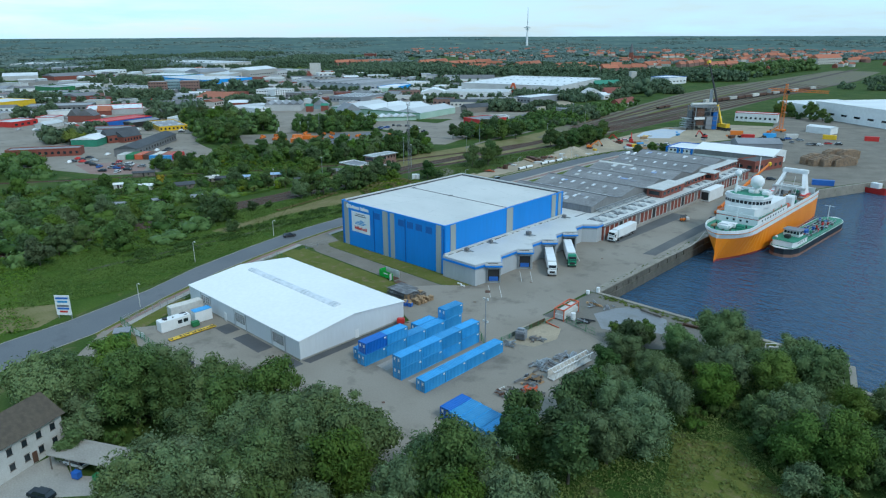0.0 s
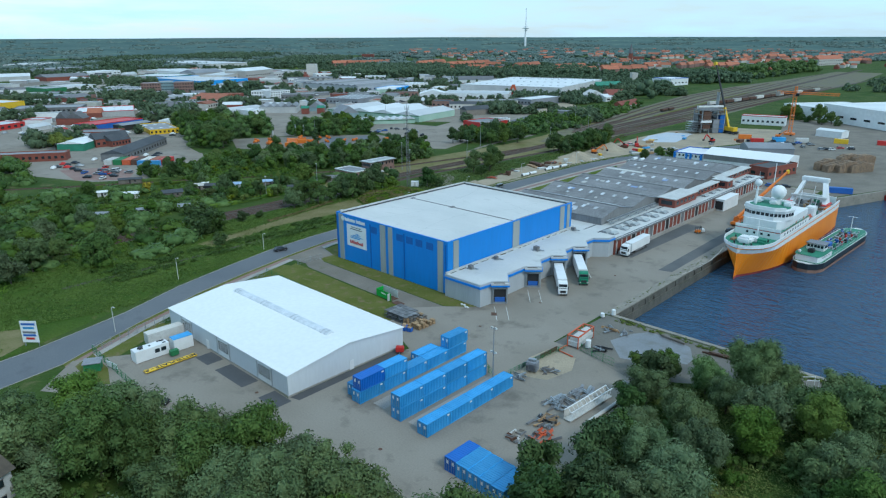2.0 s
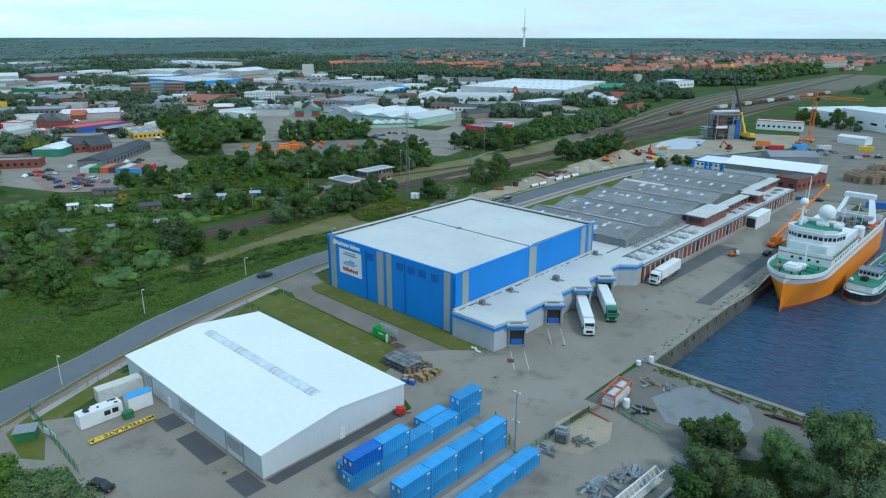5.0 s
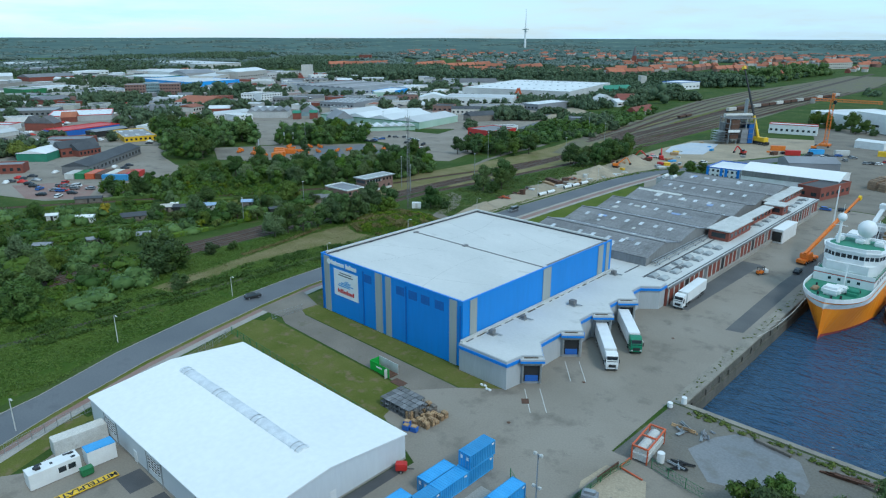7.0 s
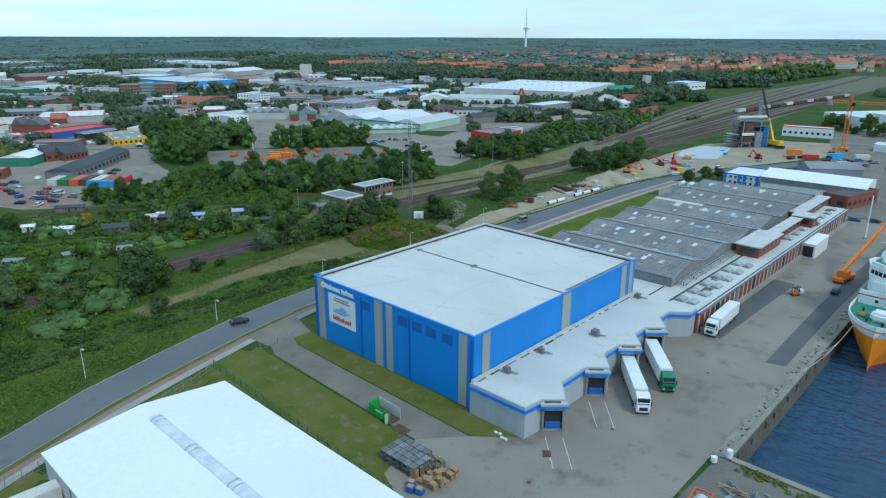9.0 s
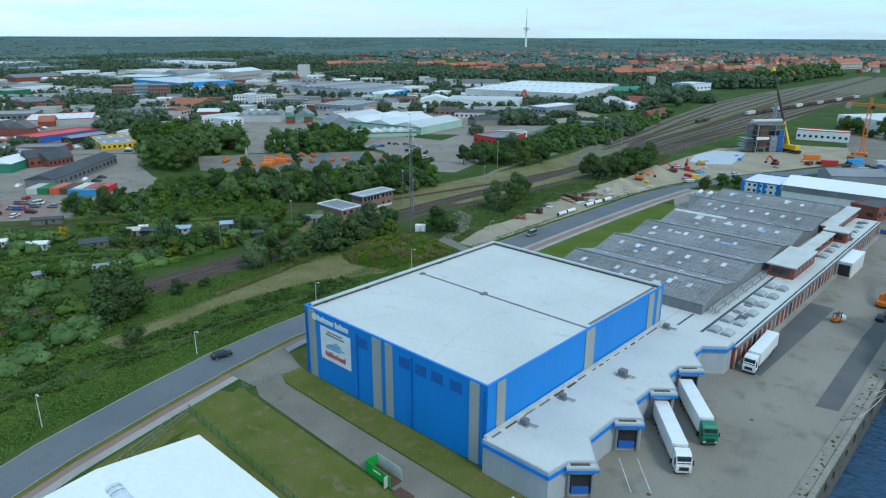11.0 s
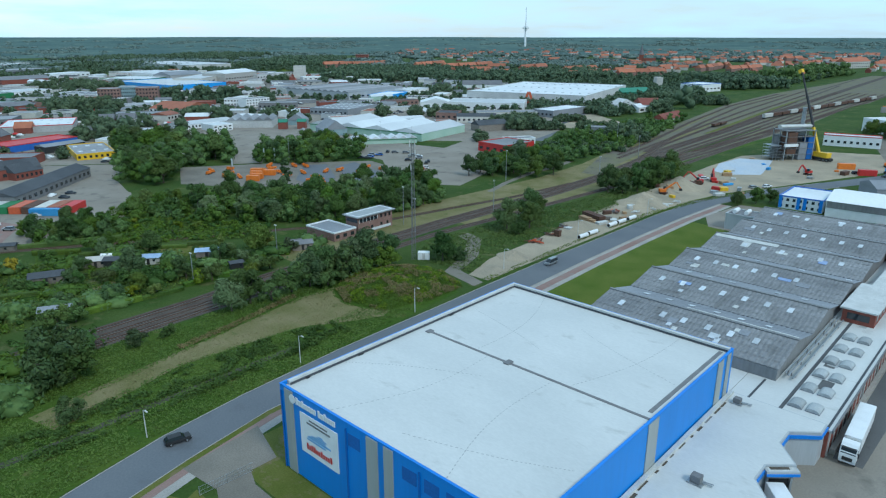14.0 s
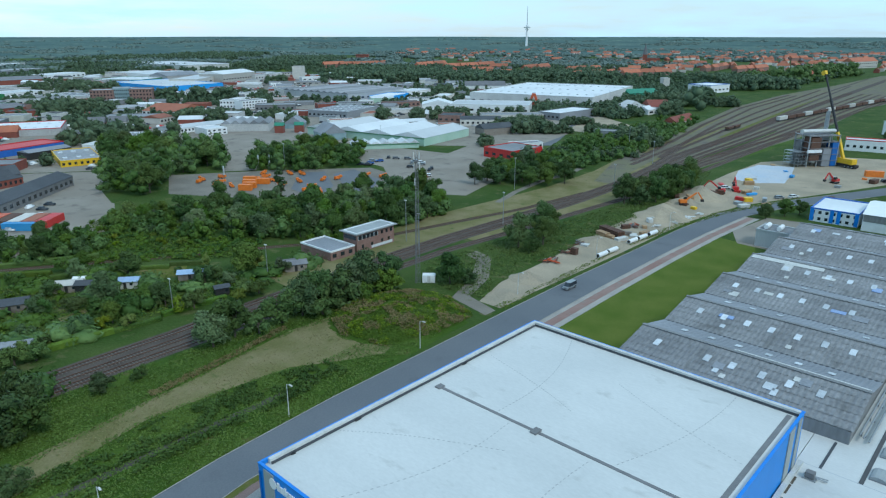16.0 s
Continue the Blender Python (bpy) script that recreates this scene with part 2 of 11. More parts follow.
M["brown_hull"] = surf("brown_bottom_paint", (0.3, 0.17, 0.12), (0.25, 0.14, 0.1), 0.3, 0.6, 0.1)
M["green"] = surf("skip_green", (0.03, 0.42, 0.05), (0.03, 0.36, 0.05), 0.6, 0.5, 0.05)
M["truck_green"] = surf("truck_green", (0.01, 0.17, 0.085), (0.012, 0.2, 0.1), 0.6, 0.35, 0.03)
M["red"] = surf("red_paint", (0.55, 0.03, 0.025), (0.48, 0.025, 0.02), 0.6, 0.5, 0.05)
M["blue"] = surf("blue_paint", (0.03, 0.14, 0.5), (0.03, 0.12, 0.42), 0.6, 0.5, 0.05)
M["wood"] = surf("pale_timber", (0.42, 0.28, 0.15), (0.34, 0.22, 0.12), 1.2, 0.8, 0.2, 8, vary=0.25)
M["old_wood"] = surf("grey_timber", (0.24, 0.21, 0.175), (0.18, 0.155, 0.13), 1.0, 0.85, 0.2, 8, vary=0.25)
M["bark"] = surf("bark", (0.11, 0.09, 0.065), (0.08, 0.065, 0.05), 1.5, 0.95, 0.6, 8, stretch=(1, 1, 0.25))
M["rubber"] = surf("rubber", (0.02, 0.02, 0.02), (0.028, 0.027, 0.026), 2, 0.85, 0.1)
M["quay"] = surf("quay_concrete", (0.3, 0.275, 0.225), (0.23, 0.21, 0.175), 0.25, 0.9, 0.5, 20, world_space=True, stain=(0.1, 0.115, 0.045), stain_at=0.57, bump_scale=0.08)
M["quay_dark"] = surf("stained_quay_face", (0.13, 0.12, 0.1), (0.085, 0.08, 0.065), 0.4, 0.85, 0.5, 14, world_space=True, stain=(0.05, 0.06, 0.03), stain_at=0.55, stretch=(1, 1, 0.4), bump_scale=0.08)
M["tile_red"] = surf("red_roof_tiles", (0.32, 0.115, 0.068), (0.25, 0.095, 0.06), 0.3, 0.85, 0.3, 15, vary=0.3)
M["tile_grey"] = surf("grey_roof_tiles", (0.13, 0.132, 0.14), (0.17, 0.168, 0.17), 0.3, 0.85, 0.3, 15, vary=0.3)
M["render"] = surf("plaster_wall", (0.55, 0.53, 0.48), (0.48, 0.46, 0.42), 0.3, 0.85, 0.1, vary=0.25)
M["far_white"] = surf("pale_hall_roof", (0.62, 0.64, 0.64), (0.54, 0.56, 0.56), 0.05, 0.6, 0.05, vary=0.2, grain=0.12)
M["far_grey"] = surf("grey_flat_roof", (0.3, 0.31, 0.32), (0.24, 0.25, 0.26), 0.05, 0.8, 0.05, vary=0.3)
M["far_wall"] = surf("hall_side", (0.5, 0.5, 0.48), (0.42, 0.42, 0.41), 0.08, 0.7, 0.05, vary=0.3)
M["green_trim"] = surf("green_trim", (0.09, 0.24, 0.12), (0.08, 0.2, 0.1), 0.3, 0.6, 0.05)
M["skip_dull"] = surf("dull_green", (0.03, 0.2, 0.07), (0.03, 0.17, 0.06), 0.3, 0.6, 0.05)
# bluish tint: the haze of distance is put into this colour
M["hazed_ridge"] = surf("hazed_wood_ridge", (0.085, 0.135, 0.13), (0.12, 0.175, 0.155), 0.004, 0.9, 0.0, 14, world_space=True, stain=(0.25, 0.31, 0.2), stain_at=0.58, spec=0.0)
M["sleeper"] = surf("sleepers", (0.16, 0.14, 0.12), (0.12, 0.1, 0.085), 0.6, 0.9, 0.2)
M["fresh_slab"] = surf("fresh_slab", (0.42, 0.48, 0.55), (0.5, 0.52, 0.54), 0.12, 0.6, 0.1, 10, world_space=True, stain=(0.3, 0.26, 0.22), stain_at=0.6)
M["log_wood"] = surf("log_ends", (0.36, 0.25, 0.16), (0.24, 0.18, 0.13), 0.8, 0.9, 0.3, 6)
M["leaf_willow"] = leaf_mat("willow_leaves", (0.042, 0.075, 0.024), (0.15, 0.205, 0.084))
M["leaf_green"] = leaf_mat("broad_leaves", (0.034, 0.07, 0.012), (0.118, 0.178, 0.036))
M["leaf_dark"] = leaf_mat("dark_leaves", (0.03, 0.062, 0.018), (0.09, 0.145, 0.042))
M["leaf_weed"] = leaf_mat("weed_leaves", (0.05, 0.095, 0.01), (0.108, 0.16, 0.023))
M["dry_stalks"] = leaf_mat("dry_stalks", (0.17, 0.155, 0.07), (0.24, 0.21, 0.11), vary=0.0)
M["leaf_bright"] = leaf_mat("bright_leaves", (0.075, 0.115, 0.01), (0.17, 0.2, 0.03))
M["leaf_yellow"] = leaf_mat("yellow_leaves", (0.25, 0.2, 0.015), (0.4, 0.32, 0.03))
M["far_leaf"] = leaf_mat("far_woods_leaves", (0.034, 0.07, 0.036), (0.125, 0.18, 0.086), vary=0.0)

# leaves of the farthest woods, blue-grey haze painted into both greens
M["hazed_wood"] = leaf_mat("hazed_wood_leaves", (0.07, 0.115, 0.1), (0.16, 0.22, 0.175), vary=0.0)
M["bright_blue"] = surf("bright_blue_cladding", (0.03, 0.3, 0.72), (0.035, 0.33, 0.78), 0.1, 0.45, 0.04, grain=0.12)
M["pale_green"] = surf("pale_green_cladding", (0.36, 0.52, 0.41), (0.42, 0.56, 0.46), 0.1, 0.6, 0.04, grain=0.15)
M["glass_front"] = surf("grey_green_glazing", (0.2, 0.3, 0.32), (0.28, 0.38, 0.4), 0.2, 0.2, 0.02, spec=0.7, grain=0.3)
M["tile_orange"] = surf("orange_roof_tiles", (0.43, 0.15, 0.08), (0.36, 0.125, 0.07), 0.2, 0.85, 0.2, 15, vary=0.2)
M["slate_wall"] = surf("slate_grey_cladding", (0.1, 0.12, 0.15), (0.13, 0.15, 0.18), 0.1, 0.6, 0.04)
M["field_light"] = surf("pale_field", (0.2, 0.27, 0.075), (0.27, 0.3, 0.11), 0.01, 0.95, 0.0, 20, world_space=True, spec=0.05)
M["ditch_soil"] = surf("ditch_soil", (0.1, 0.092, 0.078), (0.065, 0.062, 0.05), 0.3, 0.9, 0.4, 14, world_space=True, stain=(0.045, 0.08, 0.018), stain_at=0.5, bump_scale=0.1, spec=0.15)
M["sedge_soil"] = surf("weedy_soil", (0.13, 0.1, 0.065), (0.09, 0.095, 0.04), 0.3, 0.95, 0.5, 14, world_space=True, stain=(0.05, 0.08, 0.02), stain_at=0.55, bump_scale=0.06, spec=0.1)
M["pale_blue"] = surf("pale_blue_sheet", (0.3, 0.42, 0.6), (0.36, 0.47, 0.62), 0.6, 0.6, 0.05)
M["sedge"] = leaf_mat("brown_sedge", (0.13, 0.095, 0.045), (0.24, 0.19, 0.1), vary=0.0)
M["fresh_lawn"] = surf("fresh_lawn", (0.08, 0.12, 0.016), (0.112, 0.142, 0.026), 0.11, 0.9, 0.5, 30, world_space=True, stain=(0.12, 0.125, 0.035), stain_at=0.66, bump_scale=0.06, spec=0.1)
M["patch_asphalt"] = surf("patched_asphalt", (0.105, 0.107, 0.108), (0.135, 0.135, 0.132), 0.1, 0.85, 0.25, 40, world_space=True, stain=(0.08, 0.08, 0.08), bump_scale=0.02, grain=0.35, spec=0.25)
M["lot_soil"] = surf("lot_soil", (0.2, 0.185, 0.155), (0.155, 0.15, 0.135), 0.09, 0.8, 0.3, 30, world_space=True, stain=(0.11, 0.12, 0.05), stain_at=0.6, bump_scale=0.04, spec=0.1)
M["yard_mix"] = surf("yard_mix", (0.16, 0.145, 0.12), (0.175, 0.17, 0.1), 0.06, 0.95, 0.5, 30, world_space=True, stain=(0.09, 0.08, 0.07), stain_at=0.56, bump_scale=0.06, spec=0.1)
M["seam_grey"] = surf("seam_grey", (0.36, 0.37, 0.36), (0.42, 0.43, 0.42), 0.3, 0.8, 0.05)
M["dark_roof"] = surf("dark_sheet_roof", (0.07, 0.076, 0.084), (0.09, 0.097, 0.105), 0.1, 0.8, 0.1, 20, stretch=(1, 1, 1), spec=0.2)
M["dome_grey"] = surf("dome_sheet", (0.4, 0.42, 0.41), (0.33, 0.35, 0.35), 0.6, 0.5, 0.05, vary=0.15)
M["faded_brick"] = surf("faded_brick", (0.27, 0.16, 0.13), (0.22, 0.125, 0.1), 0.4, 0.85, 0.25, 25, stain=(0.33, 0.29, 0.26), stain_at=0.58)
M["faded_blue"] = surf("faded_blue_sheet", (0.24, 0.34, 0.56), (0.3, 0.38, 0.56), 0.5, 0.7, 0.05)
M["grey_boards"] = surf("grey_boards", (0.2, 0.205, 0.21), (0.13, 0.135, 0.14), 0.9, 0.85, 0.2, 8, vary=0.3)

M["glass"] = bpy.data.materials.new("dark_glass")
M["glass"].use_nodes = True
_b = M["glass"].node_tree.nodes["Principled BSDF"]
_b.inputs["Base Color"].default_value = (0.02, 0.028, 0.034, 1)
_b.inputs["Roughness"].default_value, _b.inputs["Specular IOR Level"].default_value = 0.07, 0.8


def water_mat():
    m = bpy.data.materials.new("harbour_water")
    m.use_nodes = True
    n, l = m.node_tree.nodes, m.node_tree.links
    b = n["Principled BSDF"]
    b.inputs["Base Color"].default_value = (0.034, 0.08, 0.142, 1)
    b.inputs["Roughness"].default_value, b.inputs["IOR"].default_value = 0.08, 1.33
    g = n.new("ShaderNodeNewGeometry")
    mp = n.new("ShaderNodeMapping")
    mp.inputs["Rotation"].default_value = (0, 0, radians(25))
    mp.inputs["Scale"].default_value = (0.55, 1.3, 1)
    l.new(g.outputs["Position"], mp.inputs[0])
    heights = []
    for s, d in ((0.42, 3), (1.2, 3)):
        t = n.new("ShaderNodeTexNoise")
        t.inputs["Scale"].default_value, t.inputs["Detail"].default_value = s, d
        l.new(mp.outputs[0], t.inputs["Vector"])
        heights.append(t)
    ad = n.new("ShaderNodeMath")
    ad.operation = "MULTIPLY_ADD"
    ad.inputs[1].default_value = 0.5
    l.new(heights[1].outputs["Fac"], ad.inputs[0])
    l.new(heights[0].outputs["Fac"], ad.inputs[2])
    bp = n.new("ShaderNodeBump")
    bp.inputs["Strength"].default_value, bp.inputs["Distance"].default_value = 1.0, 1.5
    l.new(ad.outputs[0], bp.inputs["Height"])
    l.new(bp.outputs[0], b.inputs["Normal"])
    return m


M["water"] = water_mat()

# ---- mesh helpers ----
def box(bm, x0, y0, z0, x1, y1, z1, m=None):
    v = [bm.verts.new(p) for p in ((x0, y0, z0), (x1, y0, z0), (x1, y1, z0), (x0, y1, z0), (x0, y0, z1), (x1, y0, z1), (x1, y1, z1), (x0, y1, z1))]
    if m is not None:
        for a in v:
            a.co = m @ a.co
    for f in ((3, 2, 1, 0), (4, 5, 6, 7), (0, 1, 5, 4), (1, 2, 6, 5), (2, 3, 7, 6), (3, 0, 4, 7)):
        bm.faces.new([v[i] for i in f])
    return bm


def bevel_box(bm, x0, y0, z0, x1, y1, z1, r):
    b2 = box(bmesh.new(), x0, y0, z0, x1, y1, z1)
    bmesh.ops.bevel(b2, geom=b2.edges[:], offset=r, segments=2, affect="EDGES")
    return merge(bm, b2)


def merge(bm, other, m=None):
    me = bpy.data.meshes.new("tmp")
    other.to_mesh(me)
    other.free()
    if m is not None:
        me.transform(m)
    bm.from_mesh(me)
    bpy.data.meshes.remove(me)
    return bm


def rod(bm, a, b, r0, r1=None, seg=8):
    """A tapered round bar from a to b."""
    a, b = Vector(a), Vector(b)
    r1 = r0 if r1 is None else r1
    q = (b - a).to_track_quat("Z", "Y")
    rings = []
    for c, r in ((a, r0), (b, r1)):
        rings.append([bm.verts.new(c + q @ Vector((r * math.cos(k * math.tau / seg), r * math.sin(k * math.tau / seg), 0))) for k in range(seg)])
    for k in range(seg):
        bm.faces.new((rings[0][k], rings[0][(k + 1) % seg], rings[1][(k + 1) % seg], rings[1][k]))
    bm.faces.new(rings[0][::-1])
    bm.faces.new(rings[1])
    return bm


def slab(bm, pts, z0, z1):
    """An upright prism over a plan polygon, given anticlockwise."""
    lo, hi = [bm.verts.new((x, y, z0)) for x, y in pts], [bm.verts.new((x, y, z1)) for x, y in pts]
    n = len(pts)
    for k in range(n):
        bm.faces.new((lo[k], lo[(k + 1) % n], hi[(k + 1) % n], hi[k]))
    bm.faces.new(hi)
    bm.faces.new(lo[::-1])
    return bm


def ball(bm, c, r, seg=16, rings=10, sz=1.0):
    b2 = bmesh.new()
    bmesh.ops.create_uvsphere(b2, u_segments=seg, v_segments=rings, radius=r)
    for v in b2.verts:
        v.co.z *= sz
    for f in b2.faces:
        f.smooth = True
    return merge(bm, b2, Matrix.Translation(c))


def mesh_of(name, bm, material):
    me = bpy.data.meshes.new(name)
    bm.to_mesh(me)
    bm.free()
    me.materials.append(M[material])
    return me


def part(name, bm, material, parent, label="", at=None):
    """Links a bmesh, or a mesh, as one mesh object under a thing or a part."""
    me = mesh_of(name, bm, material) if isinstance(bm, bmesh.types.BMesh) else bm
    ob = new(name, me)
    ob.parent = parent
    if at is not None:
        ob.matrix_basis = at
    return tagged(ob, label)


def thing(name, at, label, category, group="", kind=""):
    ob = new(name)
    ob.empty_display_size = 0.5
    ob.matrix_basis = at if isinstance(at, Matrix) else pose(*at)
    return tagged(ob, label, category, group, kind)


def structure(name, bm, material, label, category):
    return tagged(new(name, mesh_of(name, bm, material)), label, category, kind="structure")


def B():
    return bmesh.new()


def soup(name, verts, faces, material, smooth=False):
    """A mesh from arrays: verts (n, 3), faces (m, 3 or 4)."""
    verts, faces = np.asarray(verts, np.float32), np.asarray(faces, np.int32)
    me = bpy.data.meshes.new(name)
    me.vertices.add(len(verts))
    me.vertices.foreach_set("co", verts.ravel())
    k = faces.shape[1]
    me.loops.add(faces.size)
    me.loops.foreach_set("vertex_index", faces.ravel())
    me.polygons.add(len(faces))
    me.polygons.foreach_set("loop_start", np.arange(0, faces.size, k, dtype=np.int32))
    me.polygons.foreach_set("loop_total", np.full(len(faces), k, np.int32))
    me.update(calc_edges=True)
    me.materials.append(M[material])
    return me


def inside(p, poly):
    x, y = p
    c = False
    for (xa, ya), (xb, yb) in zip(poly, poly[1:] + poly[:1]):
        if (ya > y) != (yb > y) and x < (xb - xa) * (y - ya) / (yb - ya) + xa:
            c = not c
    return c


def scatter(poly, gap, tries, rnd, shrink=0.0):
    xs, ys = [p[0] for p in poly], [p[1] for p in poly]
    out = []
    for _ in range(tries):
        p = (rnd.uniform(min(xs), max(xs)), rnd.uniform(min(ys), max(ys)))
        if inside(p, poly) and all((p[0] - a) ** 2 + (p[1] - b) ** 2 > gap * gap for a, b in out):
            out.append(p)
    return out



# ---- ground, water, roads ----
def sheet(name, pts, z, material, label, category):
    bm = B()
    turn = sum(a[0] * b[1] - b[0] * a[1] for a, b in zip(pts, pts[1:] + pts[:1]))
    left = list(pts) if turn > 0 else list(pts)[::-1]

    def cross(a, b, c):
        return (b[0] - a[0]) * (c[1] - a[1]) - (b[1] - a[1]) * (c[0] - a[0])

    while len(left) > 2:
        for k in range(len(left)):                       # cut off one ear after the other
            a, b, c = left[k - 1], left[k], left[(k + 1) % len(left)]
            if cross(a, b, c) > 1e-6 and not any(cross(a, b, p) >= 0 and cross(b, c, p) >= 0 and cross(c, a, p) >= 0 for p in left if p not in (a, b, c)):
                break
        else:
            k = 0
            a, b, c = left[-1], left[0], left[1]
        bm.faces.new([bm.verts.new((x, y, z)) for x, y in (a, b, c)])
        left.pop(k)
    return structure(name, bm, material, label, category)


def ribbon(name, left, right, z, material, label, category):
    """A strip between two lines of plan points."""
    bm = B()
    a, b = [bm.verts.new((x, y, z)) for x, y in left], [bm.verts.new((x, y, z)) for x, y in right]
    for k in range(len(a) - 1):
        bm.faces.new((a[k], b[k], b[k + 1], a[k + 1]))
    bmesh.ops.recalc_face_normals(bm, faces=bm.faces[:])
    bm.faces.ensure_lookup_table()
    if bm.faces[0].normal.z < 0:
        bmesh.ops.reverse_faces(bm, faces=bm.faces[:])
    return structure(name, bm, material, label, category)


QUAY_X, SHORE_Y, WATER_Z = 40.7, 17.0, -4.0
bm = B()
for pts in ([(-4900, -4900), (QUAY_X, -4900), (QUAY_X, 4900), (-4900, 4900)], [(QUAY_X, -4900), (4900, -4900), (4900, 6), (QUAY_X, 6)], [(QUAY_X, 6), (104, 6), (101, SHORE_Y), (QUAY_X, SHORE_Y)],
            [(QUAY_X, 190), (47, 192), (65, 238), (QUAY_X, 238)], [(QUAY_X, 238), (65, 238), (120, 376), (QUAY_X, 376)], [(QUAY_X, 376), (4900, 376), (4900, 4900), (QUAY_X, 4900)]):
    bm.faces.new([bm.verts.new((x, y, 0)) for x, y in pts])
structure("ground", bm, "grass", "green grassy ground of the flat harbour land", "ground")
sheet("water", [(30, -10), (4900, -10), (4900, 420), (30, 420)], WATER_Z, "water", "dark blue rippled water of the harbour basin", "water")

# yard, apron and lane lie just over the ground
sheet("pavement_yard", [(-24, -80), (64, -84), (66, -44), (63, -10), (45, -5), (38, -5), (16, -30), (14.2, -61), (-34, -60.5), (-31, -66)], 0.02, "asphalt", "grey worn asphalt yard round the white hall", "pavement")
sheet("pavement_apron", [(16, -30), (38, -5), (QUAY_X - 2.8, -5), (QUAY_X - 2.8, 205), (-2, 205), (7, 61), (12, -1), (5, -7), (-1, -14), (2, -24)], 0.024, "asphalt", "grey asphalt quay apron in front of the cold store", "pavement")
sheet("pavement_lane", [(-57, -2), (-46.5, -6.2), (5, -7), (-1, -14), (-46, -12.5), (-59, -7)], 0.028, "gravel", "grey gravel lane between lawn and cold store", "pavement")
sheet("lawn", [(-52, -13), (-1, -14.5), (2, -24), (13, -29.6), (-44, -29.6)], 0.018, "lawn", "patchy mown lawn behind the white hall", "lawn")
sheet("lawn_side", [(-54.5, -17), (-46, -12.7), (-45, -29.6), (-34, -60.4), (-36.4, -62), (-46.2, -42), (-50.2, -28)], 0.016, "lawn", "mown grass between fence and white hall", "lawn")
sheet("lawn_corner", [(-57, -3.6), (-50, -5.8), (-47.4, -5.8), (-47.4, 30), (-58, 30)], 0.014, "lawn", "mown grass beside the cold store", "lawn")
sheet("lawn_foot", [(-50, -5.8), (5, -6.6), (12, -1.6), (-0.2, -0.3), (-50, -0.3)], 0.018, "lawn", "strip of mown grass at the foot of the blue cold store", "lawn")
sheet("lot_margin", [(38, -12), (66, -12), (66, -3), (103, 4.5), (100.8, 16.4), (38.9, 16.8)], 0.012, "lot_soil", "bare soil round the storage lot", "ground")
sheet("lot", [(41.2, -4.5), (62, -7), (76, 2), (101, 12), (101, 15.6), (41.2, 15.6)], 0.02, "lot_soil", "damp brownish storage lot beside the basin", "pavement")
sheet("dark_patch", [(17.2, 62), (21.5, 62), (23, 112), (17.2, 112)], 0.032, "patch_asphalt", "darker asphalt patch along the brick sheds", "pavement")
sheet("dark_strip", [(33, 57), (36.8, 58), (36.4, 98), (37.4, 170), (33.6, 170), (32.2, 98)], 0.032, "patch_asphalt", "darker asphalt strip along the quay", "pavement")
sheet("gable_strip", [(14.4, -60.6), (16.6, -60.0), (16.4, -32), (14.4, -31)], 0.036, "dark_asphalt", "dark asphalt strip along the gable of the white hall", "pavement")
sheet("lot_puddle", [(47, 4.4), (49, 11), (51.5, 14.6), (56, 15), (62, 13.4), (65, 8), (65, 5), (60, 3.3), (57, -0.5), (53, -2)], 0.03, "wet_lot", "shallow grey puddles on the lot", "pavement")
sheet("lawn_office", [(-41, -62), (-36, -61), (-33, -66), (-27, -78.5), (-33.5, -78.8), (-37, -68)], 0.022, "lawn", "mown grass between fence and office", "lawn")
sheet("bare_patch", [(-58, -84), (-50, -88), (-46.5, -94), (-50, -104), (-60, -110), (-66, -96)], 0.03, "hay", "dry sandy patch beside the road", "ground")
for k, (x0, x1) in enumerate(((-15, -9.8), (-6.6, 4.1), (9.9, 15.8))):
    sheet("pad_%d" % (k + 1), [(x0, -65), (x1, -65), (x1, -61.2), (x0, -61.2)], 0.032, "dark_asphalt", "dark asphalt pad at the foot of the white hall", "pavement")

ROAD_L = [(-28, -150), (-38, -118), (-43, -102), (-45, -88), (-51.5, -65), (-59.4, -47), (-65.4, -26.5), (-69.4, -10), (-71.7, 7), (-73.5, 32), (-74.1, 62), (-74.8, 88), (-75.2, 115), (-74.9, 152), (-74.8, 188), (-73, 220), (-66, 247), (-45, 295), (10, 420), (120, 640)]
ROAD_R = [(-14, -146), (-24, -116), (-30.3, -101), (-33, -86), (-43, -65), (-51, -44.5), (-55.6, -28.5), (-60.2, -10), (-63.4, 7), (-64.4, 32), (-64.8, 62), (-65.1, 88), (-66, 120), (-66.3, 155), (-65.9, 188), (-64, 222), (-57, 247), (-36, 291), (20, 414), (130, 636)]
ribbon("road", ROAD_L, ROAD_R, 0.03, "road", "blue-grey asphalt road beside the harbour works", "road")
shift = lambda pts, d: [(x + d, y) for x, y in pts]  # noqa: E731
ribbon("verge", ROAD_R[3:11], shift(ROAD_R[3:11], 1.4), 0.034, "lawn", "narrow grass verge along the road", "verge")
ribbon("verge_slabs", ROAD_R[10:16], shift(ROAD_R[10:16], 1.4), 0.034, "concrete", "pale slab strip beside the kerb", "pavement")
ribbon("footpath", shift(ROAD_R[3:16], 1.4), [(x + (3.0 if y < 60 else 3.9), y) for x, y in ROAD_R[3:16]], 0.036, "brick_path", "reddish paved cycle path along the road", "pavement")
ribbon("footpath_edge", [(x + (3.0 if y < 60 else 3.9), y) for x, y in ROAD_R[3:16]], [(x + (4.9 if y < 60 else 5.6), y) for x, y in ROAD_R[3:16]], 0.036, "concrete", "grey slab path beside the cycle path", "pavement")
